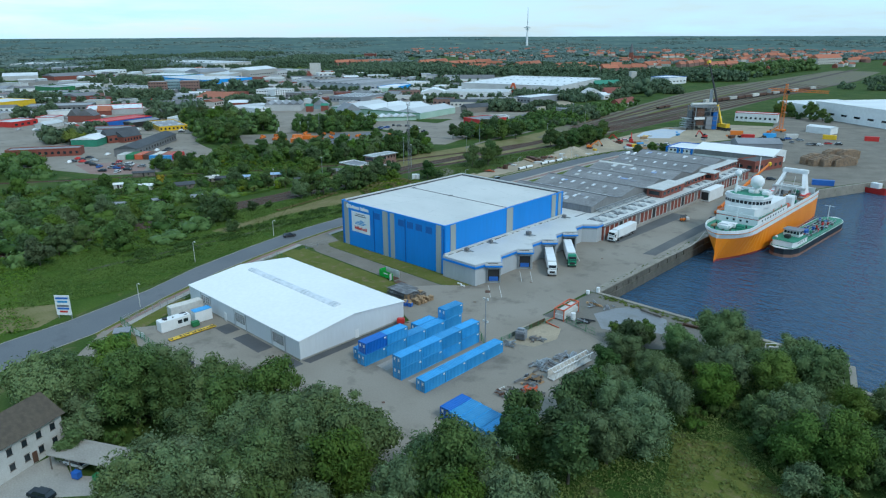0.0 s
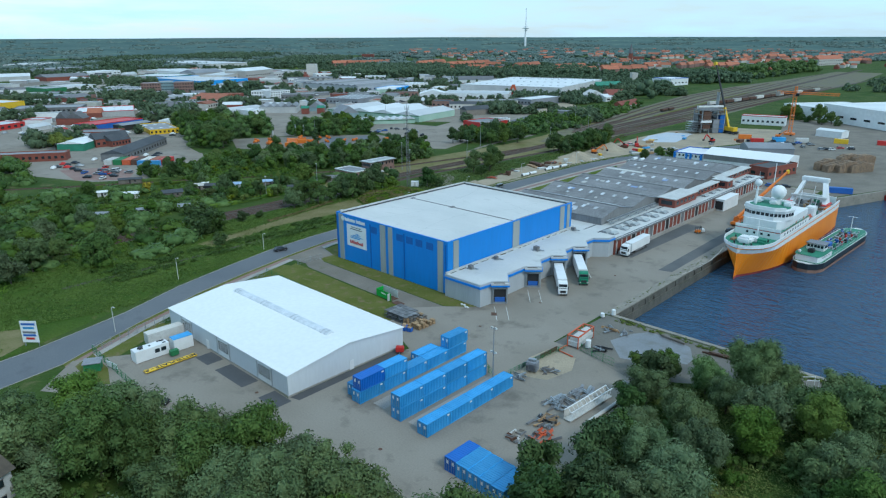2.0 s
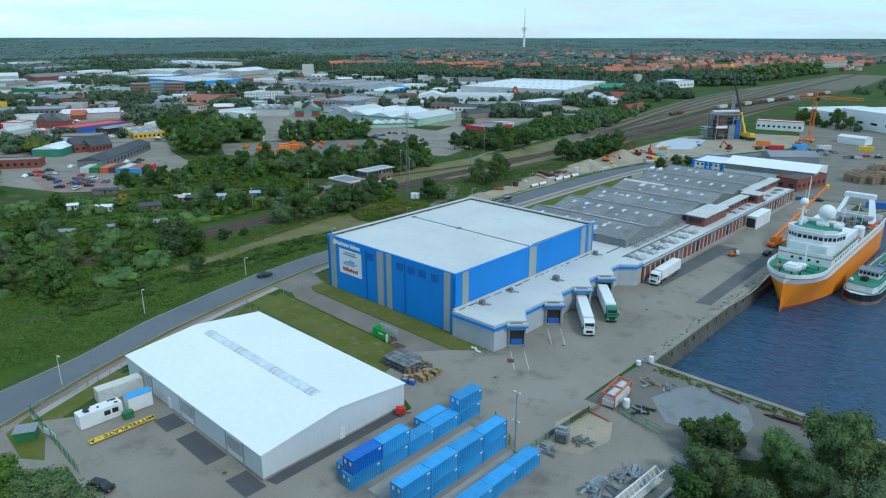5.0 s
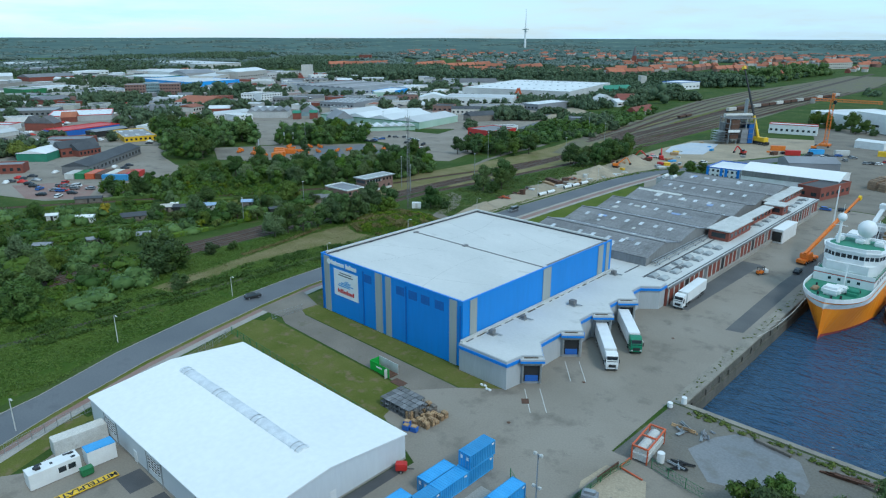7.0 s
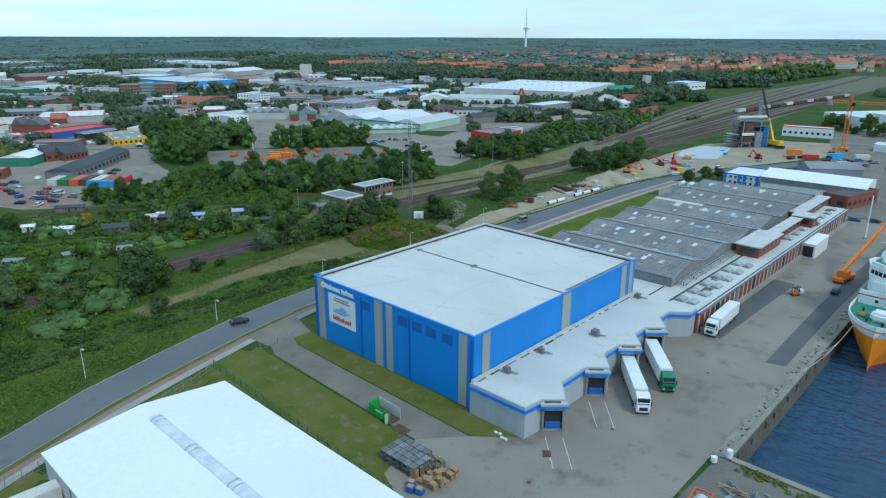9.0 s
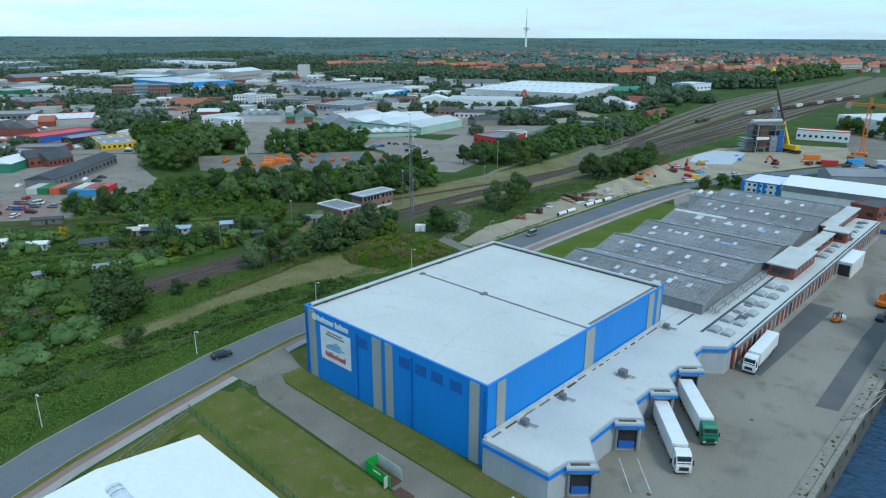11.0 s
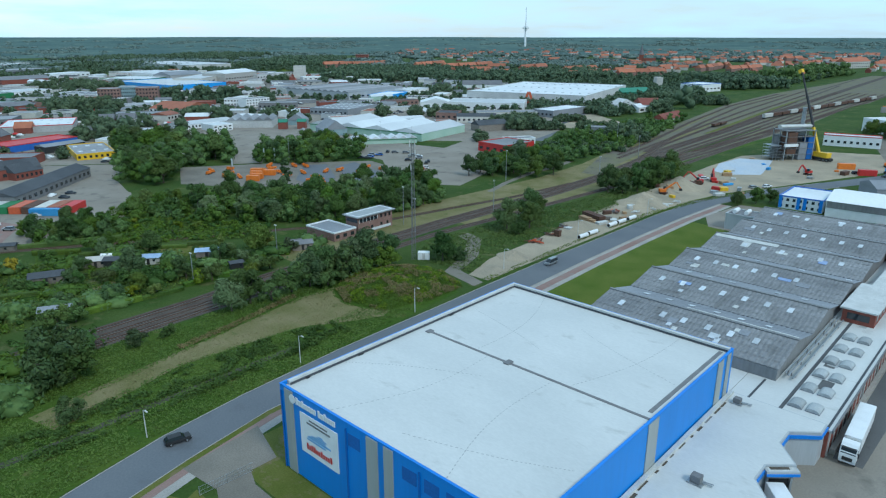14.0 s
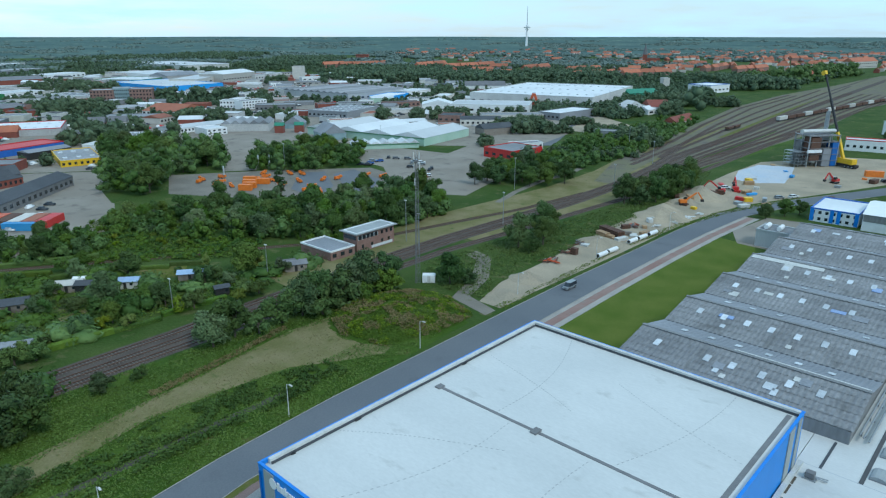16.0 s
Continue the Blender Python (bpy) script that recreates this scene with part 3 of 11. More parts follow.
ribbon("grass_strip", shift(ROAD_R[10:15], 5.6), [(-36.2, 63), (-36.2, 88), (-36.2, 120), (-36.2, 155), (-48, 186)], 0.036, "fresh_lawn", "mown lawn between footpath and factory", "lawn")
sheet("plant_room_yard", [(-60, 199), (-53.5, 185.5), (-36, 184), (-36, 200), (-46, 228), (-57, 226)], 0.044, "asphalt", "paved yard round the plant room", "pavement")
ribbon("entrance", [(-58.4, -12), (-60.4, 3)], [(-50, -11), (-50, 0)], 0.042, "gravel", "gravel entrance from the road", "pavement")
ribbon("entrance_yard", [(-33, -84), (-24, -93)], [(-22, -66), (-10, -84)], 0.042, "asphalt", "paved entrance of the yard", "pavement")

sheet("lawn_gate", [(-33.5, -79.6), (-24, -80), (-16.5, -82.5), (-20, -85), (-30, -84.5)], 0.048, "lawn", "patch of grass round the gate and the small shed", "lawn")

# kerbs, real steps along the road
for name, line, d in (("kerb_west", ROAD_L, -0.16), ("kerb_east", ROAD_R, 0.0)):
    bm = B()
    for (xa, ya), (xb, yb) in zip(line[1:-3], line[2:-2]):
        a, b = Vector((xa + d, ya, 0)), Vector((xb + d, yb, 0))
        t = (b - a).normalized()
        s = Vector((t.y, -t.x, 0)) * 0.16
        vs = [bm.verts.new(p + Vector((0, 0, h))) for h in (0.0, 0.12) for p in (a, b, b + s, a + s)]
        for q in ((4, 5, 6, 7), (0, 1, 5, 4), (2, 3, 7, 6), (1, 2, 6, 5), (3, 0, 4, 7)):
            bm.faces.new([vs[i] for i in q])
    structure(name, bm, "concrete", "pale concrete kerb stones of the road", "kerb")

ribbon("meadow", [(-112, -150), (-112, -100), (-112, -50), (-112, -20), (-113, 40), (-108, 80)], [(-30, -150), (-46, -90), (-61, -48), (-69.4, -12), (-74, 40), (-77, 76)], 0.012, "meadow", "lush green meadow between road and railway", "meadow")
ribbon("dry_track", [(-93, -24), (-96, -8), (-98, 4), (-99.9, 18), (-102.9, 33), (-105, 44), (-104.5, 56), (-103, 66)], [(-85, -22), (-88.5, -8), (-92, 4), (-91.2, 18), (-89.8, 33), (-84.3, 42), (-80, 51), (-84, 60)], 0.02, "hay", "strip of mown dry grass beside the railway", "track")
ribbon("ditch", [(-82.4, -70), (-81.6, -42), (-81.4, -22), (-82.2, 3), (-82.4, 26), (-83.6, 35)], [(-80.6, -70), (-79.6, -42), (-79.8, -22), (-80.2, 3), (-80.8, 26), (-81.8, 35)], 0.026, "ditch_soil", "shallow muddy ditch through the meadow", "ditch")
ribbon("sand_yard", [(-84, 88), (-88.6, 103), (-89.7, 125), (-92, 150), (-95, 178), (-95.7, 203), (-97, 240), (-100, 300), (-99, 345), (-70, 392)], [(-77, 88), (-77.2, 103), (-77, 125), (-76.8, 150), (-76.9, 178), (-76.4, 203), (-71, 240), (-50, 290), (-32, 335), (10, 425)], 0.02, "sand", "bare sandy construction yard beside the road", "yard")
ribbon("side_path", [(-77, 86), (-88, 89), (-93, 103), (-104, 118), (-112, 120)], [(-77, 82), (-91, 85), (-97, 100), (-106, 113), (-112, 115)], 0.034, "gravel", "curved gravel path to the railway", "path")

# railway bed: main pair of tracks, then a widening yard
RAIL_1 = [(-122.4, -300), (-122.4, -5), (-123.4, 24), (-125.2, 40), (-128.4, 87), (-129.4, 124), (-128.4, 160), (-128, 200), (-130, 244), (-143, 344), (-148, 440), (-161, 612), (-178, 880), (-210, 1400)]
RAIL_2 = [(x + 4.1, y) for x, y in RAIL_1]
RAIL_3 = [(-114.8, -300), (-114.8, -5), (-115.8, 34), (-118.4, 86), (-119.4, 113), (-117, 142), (-112.5, 212), (-112.5, 304), (-117, 464), (-119, 622), (-122, 880), (-126, 1400)]
ribbon("rail_bed", [(x - 2.2, y) for x, y in RAIL_1], [(x + 2.3, y) for x, y in RAIL_2], 0.034, "ballast", "dark brown ballast bed of the railway", "railway")
ribbon("rail_bed_side", [(x - 1.9, y) for x, y in RAIL_3], [(x + 1.9, y) for x, y in RAIL_3], 0.03, "ballast", "ballast bed of the side track", "railway")
ribbon("rail_yard", [(-140, 240), (-158, 290), (-167, 330), (-173, 379), (-192, 478), (-217, 627), (-227, 800), (-222, 1003), (-224, 1296)], [(-116, 240), (-114, 290), (-113, 330), (-112, 379), (-110, 478), (-112, 627), (-119, 800), (-124, 1003), (-150, 1296)], 0.026, "yard_mix", "wide rail yard of gravel and dry grass", "railway")
ribbon("rail_siding_bed", [(-141, 60), (-149, 108), (-153, 140), (-151, 172), (-149, 215), (-153, 262), (-166, 325)], [(-127, 60), (-127, 108), (-127, 140), (-127, 172), (-128, 215), (-130, 250), (-141, 325)], 0.024, "hay", "dry strip beside the railway", "railway")
for k, (line, wd, mt) in enumerate((([(-134, 262), (-146, 330), (-158, 400), (-172, 490)], 4.0, "hay"), ([(-124, 255), (-127, 330), (-130, 400), (-134, 480)], 3.2, "grass"), ([(-160, 330), (-170, 400), (-188, 500), (-208, 610)], 3.4, "hay"), ([(-114, 300), (-112, 380), (-108, 480), (-106, 620)], 5.0, "meadow"), ([(-150, 420), (-160, 520), (-172, 640), (-184, 800)], 3.6, "lawn"))):
    ribbon("yard_grass_%d" % (k + 1), [(x - wd / 2, y) for x, y in line], [(x + wd / 2, y) for x, y in line], 0.0285, mt, "strip of grass between the yard tracks", "railway")
SIDING = [(-260, -80), (-222, -24), (-202, 10), (-191, 29), (-173.5, 57), (-163.6, 77), (-150.8, 97.5), (-144.6, 115), (-140, 140), (-133, 175), (-130, 215)]
ribbon("siding_bed", [(x - 1.6, y) for x, y in SIDING], [(x + 1.6, y) for x, y in SIDING], 0.03, "sedge_soil", "brown weedy bed of a single track", "railway")
ribbon("market_path", [(-146, 176), (-152, 196), (-157, 224), (-156.5, 243), (-160, 264), (-168, 276), (-182, 287)], [(-148.5, 175), (-155, 196), (-160, 224), (-160, 243), (-163, 262), (-169.5, 272), (-183, 283)], 0.03, "gravel", "winding gravel path beside the railway", "path")
ribbon("rail_side_grass", [(-126, 128), (-124, 160), (-124, 200), (-125.4, 244), (-137, 335)], [(-118, 128), (-115, 160), (-112, 212), (-112, 250), (-114, 335)], 0.022, "hay", "dry yellow grass between the tracks", "railway")

# quay wall with a cope, and the sloping shore
bm = box(B(), QUAY_X - 2.8, SHORE_Y, -6, QUAY_X - 0.9, 190.5, 0.14)
box(bm, QUAY_X - 0.9, SHORE_Y, -6, QUAY_X, 190.5, 0.34)
structure("quay_cope", bm, "quay", "weathered concrete cope with yellow moss", "quay")
bm = box(B(), QUAY_X + 0.003, SHORE_Y, -6, QUAY_X + 0.5, 190.5, -1.6)
box(bm, QUAY_X + 0.003, SHORE_Y, -1.6, QUAY_X + 0.12, 190.5, 0.1)
rq = random.Random(3)
y = 20.0
while y < 188:
    box(bm, QUAY_X + 0.12, y, -6, QUAY_X + 0.4, y + 0.35, rq.uniform(-0.5, 0.0))
    y += rq.uniform(4.5, 8.5)
structure("quay_wall", bm, "quay_dark", "dark stained concrete face of the quay", "quay")
bm = B()
for a, b in (((QUAY_X - 1.2, 190.5), (47, 192)), ((47, 192), (65, 238)), ((65, 238), (120, 376)), ((QUAY_X, SHORE_Y), (101, SHORE_Y)), ((101, SHORE_Y), (104, 6)), ((104, 6), (400, 6))):
    a, b = Vector((*a, 0)), Vector((*b, 0))
    t = (b - a).normalized()
    s = Vector((-t.y, t.x, 0)) * 1.2
    vs = [bm.verts.new(p + Vector((0, 0, h))) for h in (-6, 0.2) for p in (a, b, b + s, a + s)]
    for q in ((4, 5, 6, 7), (0, 1, 5, 4), (2, 3, 7, 6), (1, 2, 6, 5), (3, 0, 4, 7)):
        bm.faces.new([vs[i] for i in q])
bmesh.ops.recalc_face_normals(bm, faces=bm.faces[:])
structure("shore_wall", bm, "quay", "old concrete edge of the basin", "quay")

# ---- the blue cold store ----
WX, WY, WH = 47.3, 60.0, 14.7
store = thing("cold_store", (0, 0, 0), "large blue windowless cold store with a white flat roof", "warehouse")
for nm, b in (("wall_front", (-WX, 0, 0, 0, 0.3, WH)), ("wall_side", (-0.3, 0.3, 0, 0, WY - 0.3, WH)), ("wall_back", (-WX, WY - 0.3, 0, 0, WY, WH)), ("wall_far", (-WX, 0.3, 0, -WX + 0.3, WY - 0.3, WH))):
    part(nm, box(B(), *b), "blue_panel", store)
part("roof", box(B(), -WX + 0.3, 0.3, WH - 0.9, -0.3, WY - 0.3, WH - 0.45), "roof_white", store, "white membrane roof with faint seams")
bm = box(B(), -WX - 0.06, -0.06, WH, 0.06, 0.36, WH + 0.12)
box(bm, -0.36, 0.36, WH, 0.06, WY - 0.36, WH + 0.12)
part("coping", bm, "blue_trim", store, "blue metal coping")
bm = box(B(), -WX - 0.06, WY - 0.36, WH, 0.06, WY + 0.06, WH + 0.16)
box(bm, -WX - 0.06, 0.36, WH, -WX + 0.36, WY - 0.36, WH + 0.16)
part("coping_back", bm, "blue_trim", store, "blue metal coping")
bm = box(B(), -WX + 0.363, WY - 1.0, WH - 0.45, -0.363, WY - 0.363, WH + 0.3)
box(bm, -WX + 0.363, 1.2, WH - 0.45, -WX + 0.95, WY - 1.0, WH + 0.3)
part("parapet", bm, "dirty_white", store, "white upstand along the back edges of the roof")
for x0, x1 in ((-46.0, -43.9), (-26.9, -24.6), (-23.4, -21.6), (-3.6, -1.6)):
    part("pilaster", box(B(), x0, -0.14, 0, x1, -0.003, WH - 0.2), "strip", store)
for y0, y1 in ((2.2, 4.4), (28.4, 31.6), (53.2, 55.6), (57.2, 58.8)):
    part("pilaster", box(B(), 0.003, y0, 5.2, 0.14, y1, WH - 0.2), "strip", store)
for x in (-46.9, -31.2, -16.7, -0.6):
    part("downpipe", box(B(), x - 0.12, -0.22, 0, x + 0.12, -0.003, WH - 0.9), "dark_blue", store, "blue downpipe")
for x in (-29.6, -18.6, -14.6, -10.8, -6.6):
    part("patch", box(B(), x - 1.3, -0.05, 11.2, x + 1.3, -0.003, 13.2), "dark_blue", store, "darker blue overpainted square")
# thin dark strips stand in for the shade under the back upstand
part("flashing", box(box(B(), -WX + 0.95, WY - 1.12, WH - 0.447, -0.4, WY - 1.003, WH - 0.06), -WX + 0.953, 1.3, WH - 0.447, -WX + 1.07, WY - 1.15, WH - 0.06), "dark_roof", store, "shadow line below the upstand, painted as a dark strip")
bm = box(B(), -43.5, 30.0, WH - 0.45, -0.4, 30.5, WH - 0.36)
box(bm, -44.5, 29.6, WH - 0.45, -43.5, 30.9, WH - 0.25)
box(bm, -26.4, 29.5, WH - 0.45, -25.4, 31.0, WH - 0.2)
part("roof_joint", bm, "grey", store, "grey expansion joint across the roof")
part("walkway", box(B(), -1.9, 32, WH - 0.45, -1.2, 58.5, WH - 0.41), "grey", store, "grey strip along the roof edge")
for x0, y0, x1, y1 in ((-46.4, 15, -46.0, 16), (-46.4, 38, -46.0, 39), (-46.6, 4.2, -46.0, 4.8)):
    part("roof_outlet", box(B(), x0, y0, WH - 0.45, x1, y1, WH - 0.2), "dark", store)
# welded seams of the membrane, wandering a little
rnd = random.Random(5)
for k, (p, q, bow) in enumerate((((-36, 1), (-30, 29.8), 2.5), ((-46, 12), (-26, 24), -1.5), ((-24, 4), (-2, 13), 1.8), ((-13, 1), (-17, 29.6), -2.0), ((-45, 44), (-25, 38), 1.6), ((-33, 31), (-38, 58.5), 2.2), ((-24, 50), (-2, 42), -1.8), ((-14, 31.2), (-9, 58.5), 1.5))):
    bm = B()
    rows = []
    for i in range(73):
        u = i / 72
        x = p[0] + (q[0] - p[0]) * u + bow * math.sin(math.pi * u) + rnd.uniform(-0.04, 0.04)
        y = p[1] + (q[1] - p[1]) * u
        t = Vector((q[1] - p[1], p[0] - q[0], 0)).normalized() * 0.075
        rows.append((bm.verts.new(Vector((x, y, WH - 0.437)) - t), bm.verts.new(Vector((x, y, WH - 0.437)) + t)))
    for (a, b), (c, d) in list(zip(rows, rows[1:]))[::2]:
        bm.faces.new((a, b, d, c))
    tagged(part("seam", bm, "seam_grey", store, "faint dotted seam of the membrane"), kind="stuff")

# company board and lettering as plain shapes
board = thing("advert_board", (-37.7, -0.02, 8.6), "white advertising board with a pale blue wave and red bar", "sign")
part("panel", box(B(), -4.5, -0.12, -3.4, 4.5, -0.003, 3.4), "white", board)
bm = B()
for k in range(11):
    box(bm, -3.1 + 0.57 * k, -0.16, -2.5, -2.68 + 0.57 * k, -0.123, -1.75 + (0.32 if k in (0, 2, 3, 6, 10) else 0))
part("red_bar", bm, "red", board, "red bars of lettering")
bm = B()
for x0, z0, x1, z1 in ((-2.6, -0.3, 2.8, -0.05), (-1.8, 0.1, 1.6, 0.32), (-0.6, 0.45, 1.9, 0.62), (-2.9, -0.75, 1.6, -0.5), (-0.2, 0.75, 1.0, 0.9)):
    box(bm, x0, -0.16, z0, x1, -0.123, z1)
part("wave", bm, "con_blue", board, "pale blue wave")
part("small_writing", merge(box(B(), -2.2, -0.16, 2.6, 2.2, -0.123, 2.85), box(B(), -2.8, -0.16, 2.0, 2.8, -0.123, 2.3)), "grey", board)
letters = thing("wall_lettering", (-37.7, -0.02, 13.4), "white wall lettering shown as plain bars on blue", "sign")
rnd = random.Random(2)
x = -5.4
for k in range(19):
    w = rnd.uniform(0.42, 0.56)
    if k != 10:
        part("letter", box(B(), x, -0.12, -0.6, x + w - 0.1, -0.003, 0.25 + (0.3 if k in (0, 3, 11, 14) else 0)), "white", letters)
    x += w
bm = rod(B(), (-6.2, -0.2, 0), (-6.2, -0.125, 0), 0.75, seg=20)
part("emblem", bm, "white", letters, "round white emblem")

# ---- annex with dock bays ----
AZ = 5.6
PLAN = [(0.2, -1.2), (12.5, -1.2), (13.0, 3.0), (16.0, 5.8), (12.1, 10.4), (12.1, 18.4), (15.6, 21.4), (11.9, 25.8), (11.9, 31.4), (15.3, 34.4), (11.9, 38.6), (11.9, 43.0), (15.2, 46.0), (11.7, 50.3), (11.7, 54.6), (15.6, 57.8), (15.6, 60.9), (0.2, 60.9)]
annex = thing("dock_annex", (0, 0, 0), "low pale grey loading annex with a stepped front and blue eaves", "building")
bm = slab(B(), PLAN, 0, AZ)
part("wall", bm, "grey_panel", annex)


def grown(pts, d):
    out = []
    n = len(pts)
    for k in range(n):
        a, b, c = Vector(pts[k - 1]), Vector(pts[k]), Vector(pts[(k + 1) % n])
        n1, n2 = (b - a).normalized(), (c - b).normalized()
        n1, n2 = Vector((n1.y, -n1.x)), Vector((n2.y, -n2.x))
        s = (n1 + n2).normalized()
        out.append(tuple(b + s * d / max(0.35, s.dot(n1))))
    return out


eave = [(max(x, 0.2), y) for x, y in grown(PLAN, 0.35)]
part("fascia", slab(B(), eave, AZ - 0.55, AZ + 0.05), "blue_trim", annex, "blue eaves band")
eave2 = [(max(x, 0.2), y) for x, y in grown(PLAN, 0.15)]
part("fascia_top", slab(B(), eave2, AZ + 0.05, AZ + 0.6), "grey_panel", annex, "pale grey upper fascia")
inner = [(max(x, 0.3), y) for x, y in grown(PLAN, -0.1)]
part("roof", slab(B(), inner, AZ + 0.6, AZ + 0.66), "roof_white", annex, "pale flat roof")
bm = box(B(), 0.2, -1.0, AZ + 0.66, 0.9, 60.5, AZ + 1.1)
part("flashing", bm, "dirty_white", annex, "white upstand against the cold store")
# dirt and moss gathered along the upstand
rnd = random.Random(33)
y = 0.0
while y < 57:
    w = rnd.uniform(0.8, 3.2)
    part("roof_dirt", box(B(), 0.9, y, AZ + 0.66, 0.95 + rnd.uniform(0.12, 0.5), y + w, AZ + 0.675 + rnd.uniform(0, 0.02)), rnd.choice(("bark", "grey", "bark")), annex, "dark dirt along the roof edge")
    y += w + rnd.uniform(0.2, 2.4)
# dock bays: canopy, opening, bumper
for k in (3, 6, 9, 12):
    a, b = Vector((*PLAN[k - 1], 0)), Vector((*PLAN[k], 0))
    t = (b - a).normalized()
    nrm = Vector((t.y, -t.x, 0))
    mid = (a + b) / 2
    m = Matrix((( t.x, nrm.x, 0, mid.x), (t.y, nrm.y, 0, mid.y), (0, 0, 1, 0), (0, 0, 0, 1)))
    bay = part("dock_bay", box(B(), -1.6, -0.02, 0.6, 1.6, 0.06, 4.2, m), "dark", annex, "dark dock opening")
    bm = box(B(), -1.95, 0, 0.4, -1.6, 0.5, 4.5, m)
    box(bm, 1.6, 0, 0.4, 1.95, 0.5, 4.5, m)
    box(bm, -1.95, 0, 4.2, 1.95, 0.5, 4.6, m)
    part("dock_shelter", bm, "steel", bay, "grey dock shelter frame")
    part("leveller", box(B(), -1.3, 0.06, 0.7, 1.3, 0.35, 1.9, m), "blue", bay, "blue dock leveller")
    part("canopy", box(B(), -2.4, -0.4, AZ - 0.5, 2.4, 1.3, AZ + 0.25, m), "grey_panel", bay, "pale canopy with blue edge")
    part("canopy_edge", box(B(), -2.45, 1.3, AZ - 0.55, 2.45, 1.36, AZ - 0.1, m), "blue_trim", bay)
    part("canopy_roof", box(B(), -2.0, -0.3, AZ + 0.25, 2.0, 1.0, AZ + 0.3, m), "dirty_white", bay, "weathered canopy top")
    part("canopy_dirt", box(B(), -1.7, 0.1, AZ + 0.3, 1.2, 0.75, AZ + 0.315, m), "bark", bay, "brown dirt on the canopy")
    part("canopy_dirt", box(B(), 0.2, -0.2, AZ + 0.3, 1.8, 0.08, AZ + 0.313, m), "rust", bay, "rusty stain on the canopy")

# cooling units along the joint of annex and store
for y, s in ((6.5, 1.0), (17.5, 0.9), (32, 1.2), (57.5, 1.0)):
    u = thing("cooling_unit", (2.6 if y != 32 else 6.2, y, AZ + 0.66), "grey roof cooling unit on a steel frame", "cooler", "roof cooling units")
    part("frame", box(B(), -0.9 * s, -0.7 * s, 0, 0.9 * s, 0.7 * s, 0.25), "steel", u)
    part("casing", bevel_box(B(), -0.6 * s, -0.55 * s, 0.25, 0.6 * s, 0.55 * s, 1.1 * s, 0.06), "grey", u)
    part("pipe", rod(rod(B(), (0.6, 0.3, 0.4), (2.2, 0.8, 0.25), 0.09), (0.6, 0, 0.4), (2.2, 0.3, 0.25), 0.09), "steel", u)

# ---- white steel hall ----
HX0, HX1, HY0, HY1, HE, HR = -35.0, 14.2, -60.8, -30.2, 4.6, 6.3
HYM = (HY0 + HY1) / 2
hall = thing("white_hall", (0, 0, 0), "white steel storage hall with a shallow gable roof", "hall")
bm = box(B(), HX0, HY0, 0, HX1, HY0 + 0.2, HE)
part("wall_south", bm, "hall_wall", hall)
part("wall_north", box(B(), HX0, HY1 - 0.2, 0, HX1, HY1, HE), "hall_wall", hall)
for nm, x in (("gable_east", HX1 - 0.2), ("gable_west", HX0)):
    bm = B()
    vs = []
    for xx in (x, x + 0.2):
        vs.append([bm.verts.new((xx, y, z)) for y, z in ((HY0 + 0.2, 0), (HY1 - 0.2, 0), (HY1 - 0.2, HE), (HYM, HR - 0.03), (HY0 + 0.2, HE))])
    for k in range(5):
        bm.faces.new((vs[0][k], vs[0][(k + 1) % 5], vs[1][(k + 1) % 5], vs[1][k]))
    bm.faces.new(vs[0][::-1])
    bm.faces.new(vs[1])
    bmesh.ops.recalc_face_normals(bm, faces=bm.faces[:])
    part(nm, bm, "hall_wall", hall)
bm = B()
prof = [(HY0 - 0.25, HE - 0.02), (HYM - 4, HR - 0.42), (HYM, HR), (HYM + 4, HR - 0.42), (HY1 + 0.25, HE - 0.02)]
top = [[bm.verts.new((x, y, z + 0.18)) for y, z in prof] for x in (HX0 - 0.25, HX1 + 0.25)]
low = [[bm.verts.new((x, y, z)) for y, z in prof] for x in (HX0 - 0.25, HX1 + 0.25)]
for k in range(4):
    bm.faces.new((top[0][k], top[1][k], top[1][k + 1], top[0][k + 1]))
    bm.faces.new((low[0][k], low[0][k + 1], low[1][k + 1], low[1][k]))
    for e in (0, 1):
        bm.faces.new((top[e][k], top[e][k + 1], low[e][k + 1], low[e][k]))
for k in (0, 4):
    bm.faces.new((top[0][k], top[1][k], low[1][k], low[0][k]))
bmesh.ops.recalc_face_normals(bm, faces=bm.faces[:])
part("roof", bm, "roof_hall", hall, "bright white sheet roof")
part("plinth", box(box(B(), HX0 + 0.05, HY0 - 0.06, 0, HX1 - 0.05, HY0 - 0.003, 0.35), HX1 + 0.003, HY0, 0, HX1 + 0.06, HY1, 0.35), "concrete", hall)
